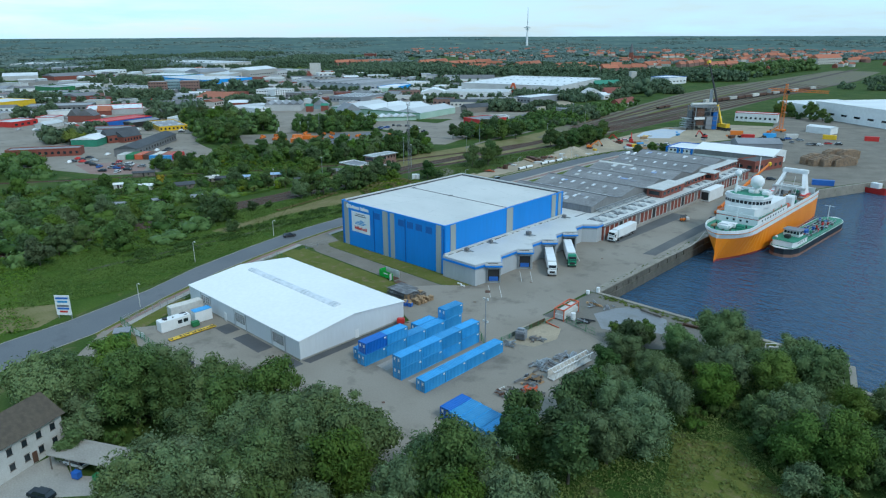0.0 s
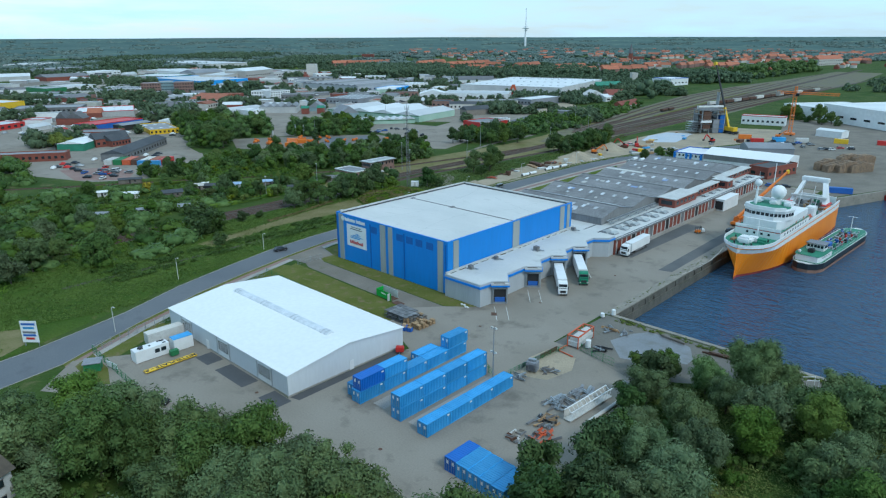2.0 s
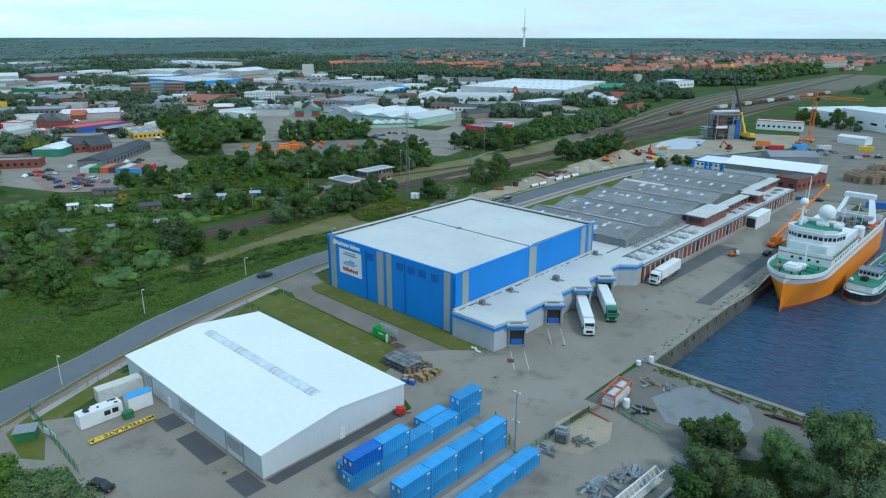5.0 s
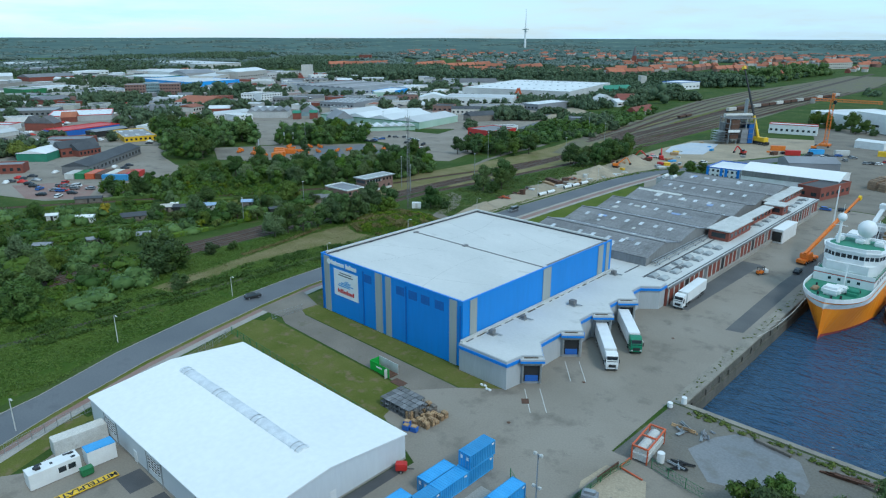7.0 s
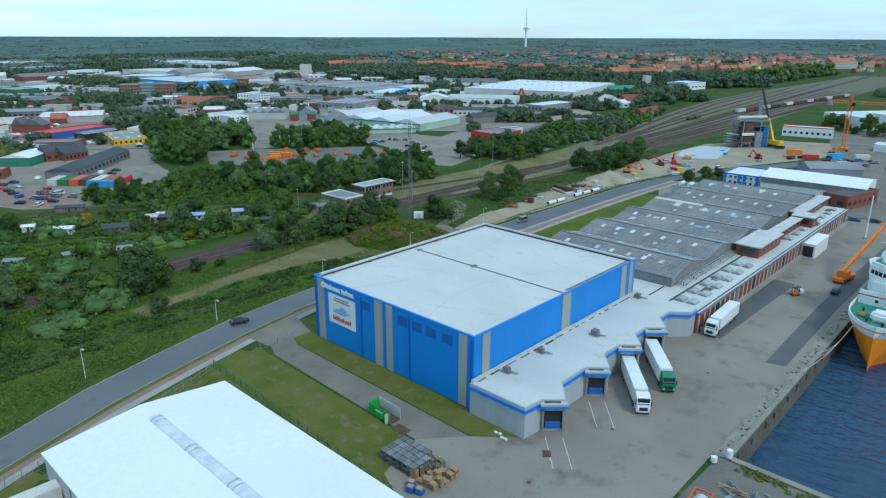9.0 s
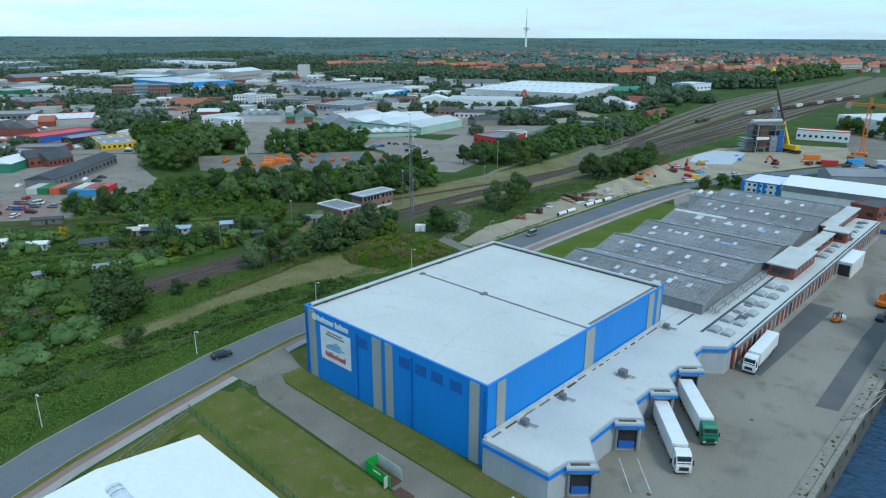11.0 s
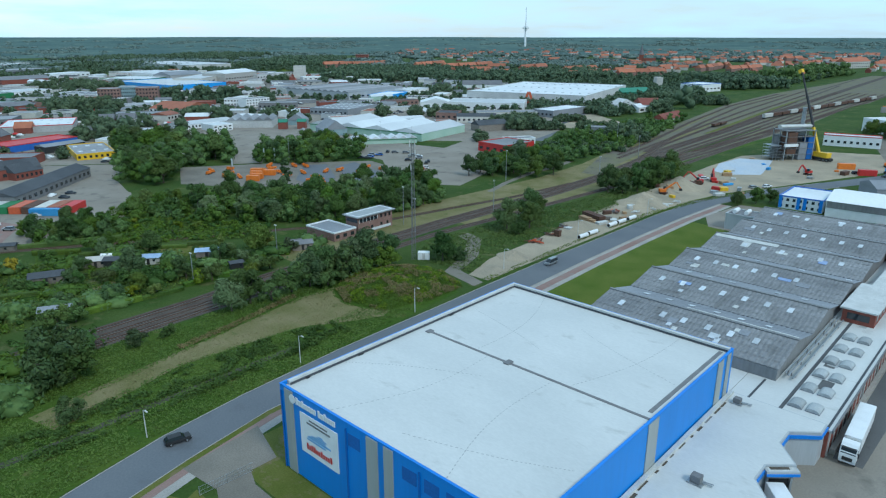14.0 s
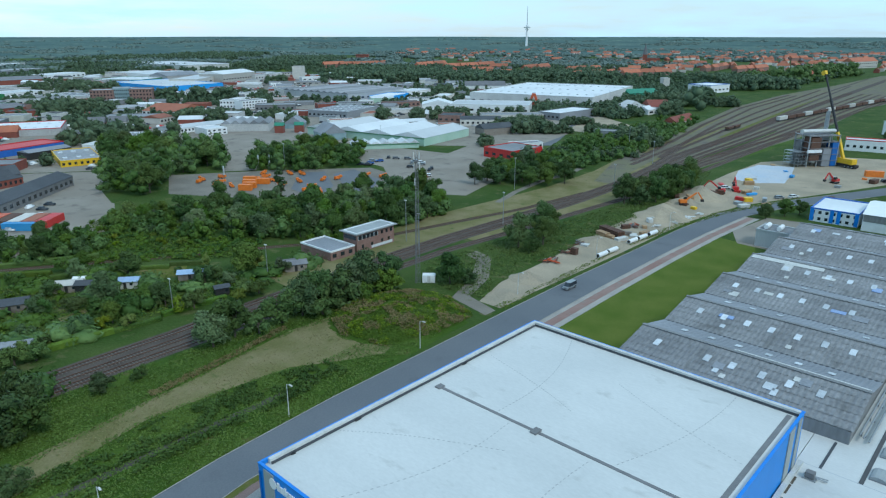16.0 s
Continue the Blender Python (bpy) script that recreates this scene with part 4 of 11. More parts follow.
# curved rooflight along the ridge
bm = B()
ring = [(HYM + 1.05 * math.cos(a), HR + 0.05 + 0.45 * math.sin(a)) for a in np.linspace(0, math.pi, 9)]
rows = [[bm.verts.new((x, y, z)) for y, z in ring] for x in (-29.8, 8.0)]
for k in range(8):
    bm.faces.new((rows[0][k], rows[0][k + 1], rows[1][k + 1], rows[1][k]))
bm.faces.new(rows[0][::-1])
bm.faces.new(rows[1])
bmesh.ops.recalc_face_normals(bm, faces=bm.faces[:])
light = part("rooflight", bm, "skylight", hall, "long curved translucent rooflight")
for x in (-29.0, -27.8, -17.5, -16.2, -5.2, -3.9, 6.0, 7.2):
    bm = B()
    r2 = [(HYM + 1.15 * math.cos(a), HR + 0.05 + 0.52 * math.sin(a)) for a in np.linspace(0, math.pi, 9)]
    two = [[bm.verts.new((xx, y, z)) for y, z in r2] for xx in (x, x + 0.16)]
    for k in range(8):
        bm.faces.new((two[0][k], two[0][k + 1], two[1][k + 1], two[1][k]))
    part("rib", bm, "steel", light)
# roller doors with a glazed grid
for x0, x1 in ((-28.8, -24.2), (-12.4, -7.6), (3.6, 8.6)):
    d = part("roller_door", box(B(), x0, HY0 - 0.05, 0.05, x1, HY0 - 0.003, 4.1), "white", hall, "white sectional door with a glazed grid")
    part("door_glass", box(B(), x0 + 0.3, HY0 - 0.08, 1.5, x1 - 0.3, HY0 - 0.053, 3.9), "glass", d)
    bm = B()
    for k in range(5):
        xx = x0 + 0.3 + (x1 - x0 - 0.6) * k / 4
        box(bm, xx - 0.04, HY0 - 0.13, 1.5, xx + 0.04, HY0 - 0.083, 3.9)
    for k in range(6):
        zz = 1.5 + 2.4 * k / 5
        box(bm, x0 + 0.3, HY0 - 0.135, zz - 0.04, x1 - 0.3, HY0 - 0.085, zz + 0.04)
    part("door_grid", bm, "white", d)
    for xx in (x0 - 0.2, x1):
        part("door_post", box(B(), xx, HY0 - 0.12, 0, xx + 0.2, HY0 - 0.003, 4.4), "steel", d)
part("service_door", box(B(), HX1 + 0.003, -45.6, 0.05, HX1 + 0.08, -44.5, 2.15), "white", hall, "white steel side door")
part("wicket_door", box(B(), -17.6, HY0 - 0.08, 0.05, -16.5, HY0 - 0.003, 2.15), "white", hall, "white side door")

# ---- brick shed row ----
SY0, SY1, SX0, SX1, SZ = 61.0, 194.0, 7.6, 16.1, 5.3
sheds = thing("brick_sheds", (0, 0, 0), "long row of brick loading sheds with a pale roof", "building")
part("wall", box(B(), SX0, SY0, 0, SX1, SY1, SZ - 0.3), "red_brick", sheds)
part("roof", box(B(), SX0 - 8, SY0, SZ - 0.3, SX1 + 0.4, SY1, SZ), "roof_white", sheds, "pale weathered flat roof")
part("roof_edge", box(B(), SX1 + 0.4, SY0, SZ - 0.5, SX1 + 0.62, SY1, SZ + 0.12), "grey", sheds, "grey roof edge")
part("roof_gutter", box(B(), SX0 + 0.2, SY0, SZ, SX0 + 0.8, SY1, SZ + 0.06), "dark_asphalt", sheds)
y, k = SY0 + 0.6, 0
while y < SY1 - 3:
    part("pier", box(B(), SX1 + 0.003, y, 0, SX1 + 0.2, y + 0.55, SZ - 0.5), "dirty_white", sheds, "pale pier between the doors")
    mt = ("door_red", "red_brick", "door_red", "dark", "red_brick", "door_red", "door_red", "grey")[k % 8]
    part("bay_door", box(B(), SX1 + 0.003, y + 0.55, 0.9 if k % 3 else 0.05, SX1 + 0.09, y + 3.1, SZ - 0.9), mt, sheds)
    y += 3.1
    k += 1
part("ramp", box(B(), SX1 + 0.21, SY0 + 2, 0, SX1 + 1.1, SY1 - 2, 0.95), "concrete", sheds, "concrete loading ledge")
for y in np.arange(66, 190, 7.2):
    for x in (9.8, 12.6):
        if 108 < y < 133 or 154 < y < 165 or y > 130 and x < 11:
            continue
        s = thing("dome_rooflight", (x, y, SZ), "grey domed rooflight on the shed roof", "rooflight", "dome rooflights")
        part("kerb", box(B(), -1.15, -1.5, 0, 1.15, 1.5, 0.18), "fibre_light", s)
        bm = B()
        arc = [(1.1 * math.cos(a), 0.18 + 0.55 * math.sin(a)) for a in np.linspace(0, math.pi, 7)]
        ends = [[bm.verts.new((px, yy, pz)) for px, pz in arc] for yy in (-1.45, 1.45)]
        for i in range(6):
            bm.faces.new((ends[0][i], ends[0][i + 1], ends[1][i + 1], ends[1][i]))
        bm.faces.new(ends[0])
        bm.faces.new(ends[1][::-1])
        bmesh.ops.recalc_face_normals(bm, faces=bm.faces[:])
        part("dome", bm, "dome_grey", s)
rnd = random.Random(91)
for k in range(22):
    x, y = rnd.uniform(SX0 + 1.2, SX1 - 2.6), rnd.uniform(SY0 + 2, SY1 - 6)
    part("roof_patch", box(B(), x, y, SZ + 0.004 + 0.003 * (k % 4), x + rnd.uniform(0.8, 2.4), y + rnd.uniform(1.5, 5.0), SZ + 0.012 + 0.003 * (k % 4)), rnd.choice(("fibre_light", "seam_grey", "dirty_white", "patch_asphalt")), sheds, "patched piece of roof felt")
part("eave_line", box(B(), SX1 - 0.5, SY0, SZ + 0.02, SX1 - 0.1, SY1, SZ + 0.05), "dark_roof", sheds, "dark strip along the eaves")
for y0, y1, x0, x1, z in ((111, 130, 6.0, 12.4, 8.8), (157, 163, 7.8, 14.0, 8.8), (130.6, 156.4, 7.9, 10.6, 8.2), (163.6, 198, 5.2, 8.6, 8.2)):
    p = thing("roof_room", (0, 0, SZ), "brick rooftop room with a flat pale roof", "building", "brick roof rooms")
    part("wall", box(B(), x0, y0, 0, x1, y1, z - SZ - 0.35), "red_brick", p)
    part("roof", box(B(), x0 - 0.5, y0 - 0.5 if z > 8.5 else y0, z - SZ - 0.35, x1 + 0.5, y1 + 0.5 if z > 8.5 else y1, z - SZ), "dirty_white", p)
    for yy in np.arange(y0 + 1.5, y1 - 2, 3.4):
        part("window", box(B(), x1 + 0.003, yy, 0.9, x1 + 0.05, yy + 1.9, 2.2), "glass", p)
    if z > 8.5:
        part("window", box(B(), x0 + 1, y0 - 0.05, 0.9, x1 - 1, y0 - 0.003, 2.4), "glass", p)

# ---- grey factory hall with a row of low roofs ----
FX0, FX1, FY0, FY1, NB = -36.2, 4.4, 72.0, 198.0, 6
FZ0, FZ1 = 7.6, 9.8
grey = thing("factory_hall", (0, 0, 0), "long grey factory hall with six low ridged roofs", "factory")
step = (FY1 - FY0) / NB
RISE_IN = step * 0.52


def on_slope(y0, dy):
    """Height of the ribbed roof, dy behind the front eave at y0."""
    return FZ0 + (FZ1 - FZ0) * (dy / RISE_IN if dy < RISE_IN else (step - dy) / (step - RISE_IN))


def roof_sheet(x, y, w, d, y0, lift):
    """A thin sheet lying on the slope."""
    bm = B()
    za, zb = on_slope(y0, y - y0) + lift, on_slope(y0, y + d - y0) + lift
    lo = [bm.verts.new(p) for p in ((x, y, za - 0.05), (x + w, y, za - 0.05), (x + w, y + d, zb - 0.05), (x, y + d, zb - 0.05))]
    hi = [bm.verts.new(v.co + Vector((0, 0, 0.1))) for v in lo]
    bm.faces.new(hi)
    for i in range(4):
        bm.faces.new((lo[i], lo[(i + 1) % 4], hi[(i + 1) % 4], hi[i]))
    return bm


for k in range(NB):
    y0, y1 = FY0 + k * step, FY0 + (k + 1) * step
    ym = y0 + RISE_IN
    x0 = FX0
    bm = B()
    vs = [[bm.verts.new((x, y, z)) for y, z in ((y0, 0), (y1, 0), (y1, FZ0), (ym, FZ1), (y0, FZ0))] for x in (x0 + 0.3, FX1)]
    for i in range(5):
        bm.faces.new((vs[0][i], vs[0][(i + 1) % 5], vs[1][(i + 1) % 5], vs[1][i]))
    bm.faces.new(vs[0][::-1])
    bm.faces.new(vs[1])
    bmesh.ops.recalc_face_normals(bm, faces=bm.faces[:])
    bay = part("bay", bm, "fibre_wall", grey)
    # the slopes differ in colour: the lighter back side is painted, not lit
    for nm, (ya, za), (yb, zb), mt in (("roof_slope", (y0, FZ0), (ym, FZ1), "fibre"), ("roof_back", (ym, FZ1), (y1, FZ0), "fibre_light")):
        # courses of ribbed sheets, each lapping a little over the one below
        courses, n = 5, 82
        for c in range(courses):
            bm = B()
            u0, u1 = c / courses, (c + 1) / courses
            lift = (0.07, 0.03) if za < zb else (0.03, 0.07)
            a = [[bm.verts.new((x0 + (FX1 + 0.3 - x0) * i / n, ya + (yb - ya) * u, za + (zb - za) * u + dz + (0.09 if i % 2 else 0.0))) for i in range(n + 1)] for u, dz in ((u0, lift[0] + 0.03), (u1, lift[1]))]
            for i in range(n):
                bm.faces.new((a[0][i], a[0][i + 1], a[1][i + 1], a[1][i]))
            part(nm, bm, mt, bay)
    part("ridge", box(B(), x0, ym - 0.35, FZ1 + 0.1, FX1 + 0.3, ym + 0.35, FZ1 + 0.28), "fibre_wall", bay)
    part("gutter", box(B(), x0, y1 - 0.3, FZ0 + 0.06, FX1 + 0.2, y1 + 0.3, FZ0 + 0.17), "dark_roof", bay, "dark valley gutter")
    rnd = random.Random(40 + k)
    for off, gap, xs, w, d in ((RISE_IN - 5.4, 4.9, 4.6, 1.15, 2.0), (RISE_IN + 4.4, 5.4, 6.0 + k % 2, 1.2, 1.6)):
        x = x0 + xs
        while x < FX1 - 2:
            if rnd.random() > 0.1:
                part("rooflight", roof_sheet(x + rnd.uniform(-0.2, 0.2), y0 + off, w, d, y0, 0.22), "skylight", bay)
            x += gap
    for i in range((7, 3, 5, 4, 2, 3)[k]):
        x, dy, w, d = rnd.uniform(x0 + 2, FX1 - 6), rnd.uniform(1.0, RISE_IN - 2.5), rnd.choice((1.0, 1.0, 2.0, 3.0)), rnd.choice((1.2, 1.9))
        part("new_sheet", roof_sheet(x, y0 + dy, w, d, y0, 0.205), rnd.choice(("dirty_white", "fibre_light", "fibre_light", "skylight", "faded_blue")), bay, "paler replaced roof sheet")
    if k == 3:
        part("new_sheet", roof_sheet(x0 + 0.5, ym - 2.2, 17.5, 1.7, y0, 0.205), "dirty_white", bay, "long strip of new white sheets")
        part("new_sheet", roof_sheet(x0 + 9.0, ym - 5.6, 2.2, 3.3, y0, 0.207), "dirty_white", bay, "patch of new white sheets")
    if k == 0:
        part("walk_board", box(B(), -18, ym + 0.4, FZ1 + 0.02, FX1, ym + 0.75, FZ1 + 0.34), "dirty_white", bay, "white cable tray behind the ridge")
# low roof between the cold store and the factory
link = thing("link_roof", (0, 0, 0), "low white flat roof between cold store and factory", "building")
part("wall", box(B(), -34, 60.05, 0, -0.5, 71.95, 5.0), "fibre_wall", link)
part("roof", box(B(), -34, 60.05, 5.003, -0.5, 71.95, 5.3), "roof_white", link)
part("joint", box(B(), 2.6, 62, 5.303, 3.0, 71.5, 5.36), "dark_roof", sheds, "dark joint across the roof")
# pipes and ducts in the gap beside the factory
for x, z in ((5.3, 6.6), (5.9, 6.3), (6.7, 5.9)):
    pp = thing("roof_pipe", (x, 0, 0), "grey service pipe on supports along the factory", "pipe", "service pipes")
    part("tube", rod(B(), (0, 74, z), (0, 110, z), 0.16, seg=8), "steel", pp)
    for yy in np.arange(76, 110, 6.0):
        part("support", box(B(), -0.08, yy, 5.303, 0.08, yy + 0.12, z - 0.15), "grey", pp)

# ---- containers ----
def corrugated(bm, a, b, z0, z1, n, depth, out):
    """A ribbed upright sheet from a to b; the ribs step inwards."""
    a, b, out = Vector((*a, 0)), Vector((*b, 0)), Vector((*out, 0))
    pts = []
    for k in range(n):
        for f, d in ((0.0, 0), (0.3, 0), (0.5, -depth), (0.8, -depth)):
            pts.append(a.lerp(b, (k + f) / n) + out * d)
    pts.append(b)
    lo, hi = [bm.verts.new(p + Vector((0, 0, z0))) for p in pts], [bm.verts.new(p + Vector((0, 0, z1))) for p in pts]
    for k in range(len(pts) - 1):
        bm.faces.new((lo[k], lo[k + 1], hi[k + 1], hi[k]))
    return bm


CL, CW, CH = 6.06, 2.44, 2.59
_con = {}


def container(at, mt, label, group="stacked shipping containers"):
    if mt in _con:
        c = copy_thing(_con[mt], at)
        return tagged(c, label)
    c = thing("shipping_container", at, label, "container", group)
    bm = B()
    corrugated(bm, (-CL / 2 + 0.1, -CW / 2 + 0.03), (CL / 2 - 0.1, -CW / 2 + 0.03), 0.16, CH - 0.12, 14, 0.11, (0, -1))
    part("side_panel", bm, mt, c)
    bm = B()
    corrugated(bm, (CL / 2 - 0.1, CW / 2 - 0.03), (-CL / 2 + 0.1, CW / 2 - 0.03), 0.16, CH - 0.12, 14, 0.11, (0, 1))
    part("side_panel", bm, mt, c)
    bm = B()
    corrugated(bm, (CL / 2 - 0.04, -CW / 2 + 0.1), (CL / 2 - 0.04, CW / 2 - 0.1), 0.16, CH - 0.12, 6, 0.11, (1, 0))
    part("end_panel", bm, mt, c)
    bm = B()
    xs = [-CL / 2 + 0.1 + (CL - 0.2) * (k + f) / 12 for k in range(12) for f in (0.0, 0.45, 0.5, 0.95)] + [CL / 2 - 0.1]
    zs = [CH - 0.02, CH - 0.02, CH - 0.06, CH - 0.06] * 12 + [CH - 0.02]
    rows = [[bm.verts.new((x, y, z)) for x, z in zip(xs, zs)] for y in (-CW / 2 + 0.08, CW / 2 - 0.08)]
    for k in range(len(xs) - 1):
        bm.faces.new((rows[0][k], rows[0][k + 1], rows[1][k + 1], rows[1][k]))
    part("roof", bm, mt, c)
    bm = B()
    for sx in (-1, 1):
        for sy in (-1, 1):
            x, y = sx * (CL / 2 - 0.08), sy * (CW / 2 - 0.08)
            box(bm, x - 0.08, y - 0.08, 0, x + 0.08, y + 0.08, CH)
    for sy in (-1, 1):
        y = sy * (CW / 2 - 0.05)
        box(bm, -CL / 2 + 0.1, y - 0.05, 0.02, CL / 2 - 0.1, y + 0.05, 0.17)
        box(bm, -CL / 2 + 0.1, y - 0.05, CH - 0.13, CL / 2 - 0.1, y + 0.05, CH - 0.01)
    for sx in (-1, 1):
        x = sx * (CL / 2 - 0.05)
        box(bm, x - 0.05, -CW / 2 + 0.1, 0.02, x + 0.05, CW / 2 - 0.1, 0.17)
        box(bm, x - 0.05, -CW / 2 + 0.1, CH - 0.13, x + 0.05, CW / 2 - 0.1, CH - 0.01)
    part("frame", bm, mt, c)
    part("floor", box(B(), -CL / 2 + 0.1, -CW / 2 + 0.1, 0.1, CL / 2 - 0.1, CW / 2 - 0.1, 0.16), "old_wood", c)
    for s in (-1, 1):
        d = part("door", box(B(), -CL / 2 + 0.02, 0.01 if s > 0 else -CW / 2 + 0.14, 0.18, -CL / 2 + 0.08, CW / 2 - 0.14 if s > 0 else -0.01, CH - 0.14), mt, c)
        for y in (0.3, 0.8):
            part("lock_bar", rod(B(), (-CL / 2 - 0.01, s * y, 0.2), (-CL / 2 - 0.01, s * y, CH - 0.2), 0.025, seg=6), "steel", d)
        part("marking", box(B(), -CL / 2 - 0.004, s * 0.62 - 0.22, 1.5, -CL / 2 + 0.018, s * 0.62 + 0.22, 2.1), "white", d, "white bars of writing")
    for s in (-1, 1):
        part("label", box(B(), 2.2, s * (CW / 2 - 0.012) - 0.012, 2.0, 2.75, s * (CW / 2 - 0.012) + 0.012, 2.3), "white", c, "small white label")
    _con[mt] = c
    return c


def con_at(x, y, z=0.0, turn=90):
    return pose(x, y, z + 0.02, 0, 0, turn)


LB, LD = "light blue ribbed steel shipping container standing on the yard", "dark blue ribbed steel shipping container in a stack"
CSTEP = 6.14
for k in range(4):                                       # single row
    container(con_at(42.3, -49.2 + CSTEP * k), "con_blue", LB)
for k in range(4):                                       # double row
    container(con_at(35.2, -48.9 + CSTEP * k), "con_blue", LB)
    container(con_at(35.2, -48.9 + CSTEP * k, CH), "con_blue", "light blue shipping container stacked on another")
for k in range(5):                                       # uneven row
    container(con_at(25.2, -50.0 + CSTEP * k), "con_blue", LB)
container(con_at(22.7, -49.0), "con_blue", LB)
container(con_at(25.2, -49.6, CH), "con_dark", LD)
for k in (1, 4):
    container(con_at(25.2, -49.6 + CSTEP * k, CH), "con_blue", "light blue shipping container stacked on another")
container(con_at(22.6, -31.6), "con_blue", LB)
for k in range(5):                                       # near row under the trees
    container(con_at(53.0 + 2.52 * k, -53.6 - 0.15 * k), "con_dark" if k == 0 else "con_blue", LD if k == 0 else LB)
# emblem and writing as plain white shapes on one upper container
lg = thing("container_emblem", (35.2 - CW / 2 - 0.012, -48.9, CH + 0.02), "white company mark painted on a blue container", "marking")
part("disc", rod(B(), (0, -2.0, 1.25), (-0.02, -2.0, 1.25), 0.5, seg=18), "white", lg)
for k in range(9):
    part("letter", box(B(), -0.02, -1.2 + 0.3 * k - 0.11, 1.0, 0, -1.2 + 0.3 * k + 0.11, 1.5), "white", lg)
for z in (0.55, 0.95, 1.35, 1.75):
    part("figure", box(B(), -0.02, 1.75, z, 0, 2.3 + 0.15 * (z > 1), z + 0.28), "white", lg)
for k, x in enumerate((39.0, 29.4)):
    sheet("yard_strip_%d" % (k + 1), [(x - 1.6, -51), (x + 1.6, -51), (x + 1.6, -27), (x - 1.6, -27)], 0.034, "concrete", "old concrete strip between container rows", "pavement")

# ---- vehicles ----
def wheel(parent, x, y, r, w, at_label=""):
    wh = part("wheel", rod(B(), (x, y - w / 2, r), (x, y + w / 2, r), r, seg=14), "rubber", parent)
    s = 1 if y > 0 else -1
    part("rim", rod(B(), (x, y + s * (w / 2 - 0.02), r), (x, y + s * (w / 2 + 0.02), r), r * 0.55, seg=10), "steel", wh)
    return wh


def truck(at, cab, label):
    """An articulated lorry: cab towards +x."""
    t = thing("articulated_lorry", at, label, "lorry", "lorries at the cold store")
    bm = bevel_box(B(), -8.2, -1.27, 1.15, 5.2, 1.27, 4.0, 0.05)
    tr = part("trailer_box", bm, "white", t, "white box trailer")
    part("chassis", box(B(), -8.0, -0.5, 0.75, 6.8, 0.5, 1.13), "dark", t)
    part("side_skirt", box(box(B(), -4.5, -1.22, 0.55, 2.0, -1.18, 1.1), -4.5, 1.18, 0.55, 2.0, 1.22, 1.1), "grey", t)
    part("cooler", bevel_box(B(), 5.2, -0.95, 2.3, 5.6, 0.95, 3.8, 0.08), "dirty_white", tr)
    part("rear_door", box(B(), -8.24, -1.2, 1.2, -8.203, 1.2, 3.95), "dirty_white", tr)
    bm = B()
    prof = [(5.9, 0.7), (8.15, 0.7), (8.25, 1.6), (8.1, 2.5), (7.75, 3.3), (7.2, 3.75), (6.0, 3.85)]
    vs = [[bm.verts.new((x, y, z)) for x, z in prof] for y in (-1.22, 1.22)]
    for k in range(len(prof)):
        bm.faces.new((vs[0][k], vs[0][(k + 1) % len(prof)], vs[1][(k + 1) % len(prof)], vs[1][k]))
    bm.faces.new(vs[0][::-1])
    bm.faces.new(vs[1])
    bmesh.ops.recalc_face_normals(bm, faces=bm.faces[:])
    c = part("cab", bm, cab, t)
    bm = B()
    bm.faces.new([bm.verts.new(p) for p in ((8.165, -1.08, 2.3), (8.165, 1.08, 2.3), (7.83, 1.08, 3.2), (7.83, -1.08, 3.2))])
    bmesh.ops.solidify(bm, geom=bm.faces[:], thickness=-0.03)
    part("windscreen", bm, "glass", c)
    for s in (-1, 1):
        part("side_window", box(B(), 7.0, s * 1.225 - 0.01, 2.2, 7.7, s * 1.225 + 0.01, 2.9), "glass", c)
        part("mirror", box(B(), 7.9, s * 1.42 - 0.1, 2.0, 8.05, s * 1.42 + 0.1, 2.8), "dark", c)
        part("headlight", box(B(), 8.2, s * 0.95 - 0.2, 0.95, 8.27, s * 0.95 + 0.2, 1.2), "skylight", c)
    part("grille", box(B(), 8.2, -0.75, 1.1, 8.26, 0.75, 1.75), "dark", c)
    part("visor", box(B(), 7.75, -1.1, 3.3, 8.15, 1.1, 3.38), "dark", c)
    for x in (-6.2, -4.9, -3.6, 4.6, 7.2):
        for y in (-1.05, 1.05):
            wheel(t, x, y, 0.5, 0.34)
    return t


def truck_pose(fx, fy, rx, ry):
    """From the plan places of the nose and of the tail."""
    a = math.atan2(fy - ry, fx - rx)
    return Matrix.Translation((fx - 8.25 * math.cos(a), fy - 8.25 * math.sin(a), 0.03)) @ Matrix.Rotation(a, 4, "Z")


truck(truck_pose(24.0, 19.6, 13.6, 32.6), "white", "white articulated lorry backed into a dock bay")
truck(truck_pose(23.9, 30.2, 13.4, 43.2), "truck_green", "articulated lorry with a green cab at the dock")
truck(truck_pose(19.3, 60.8, 18.6, 77.2), "white", "white articulated lorry parked along the brick sheds")


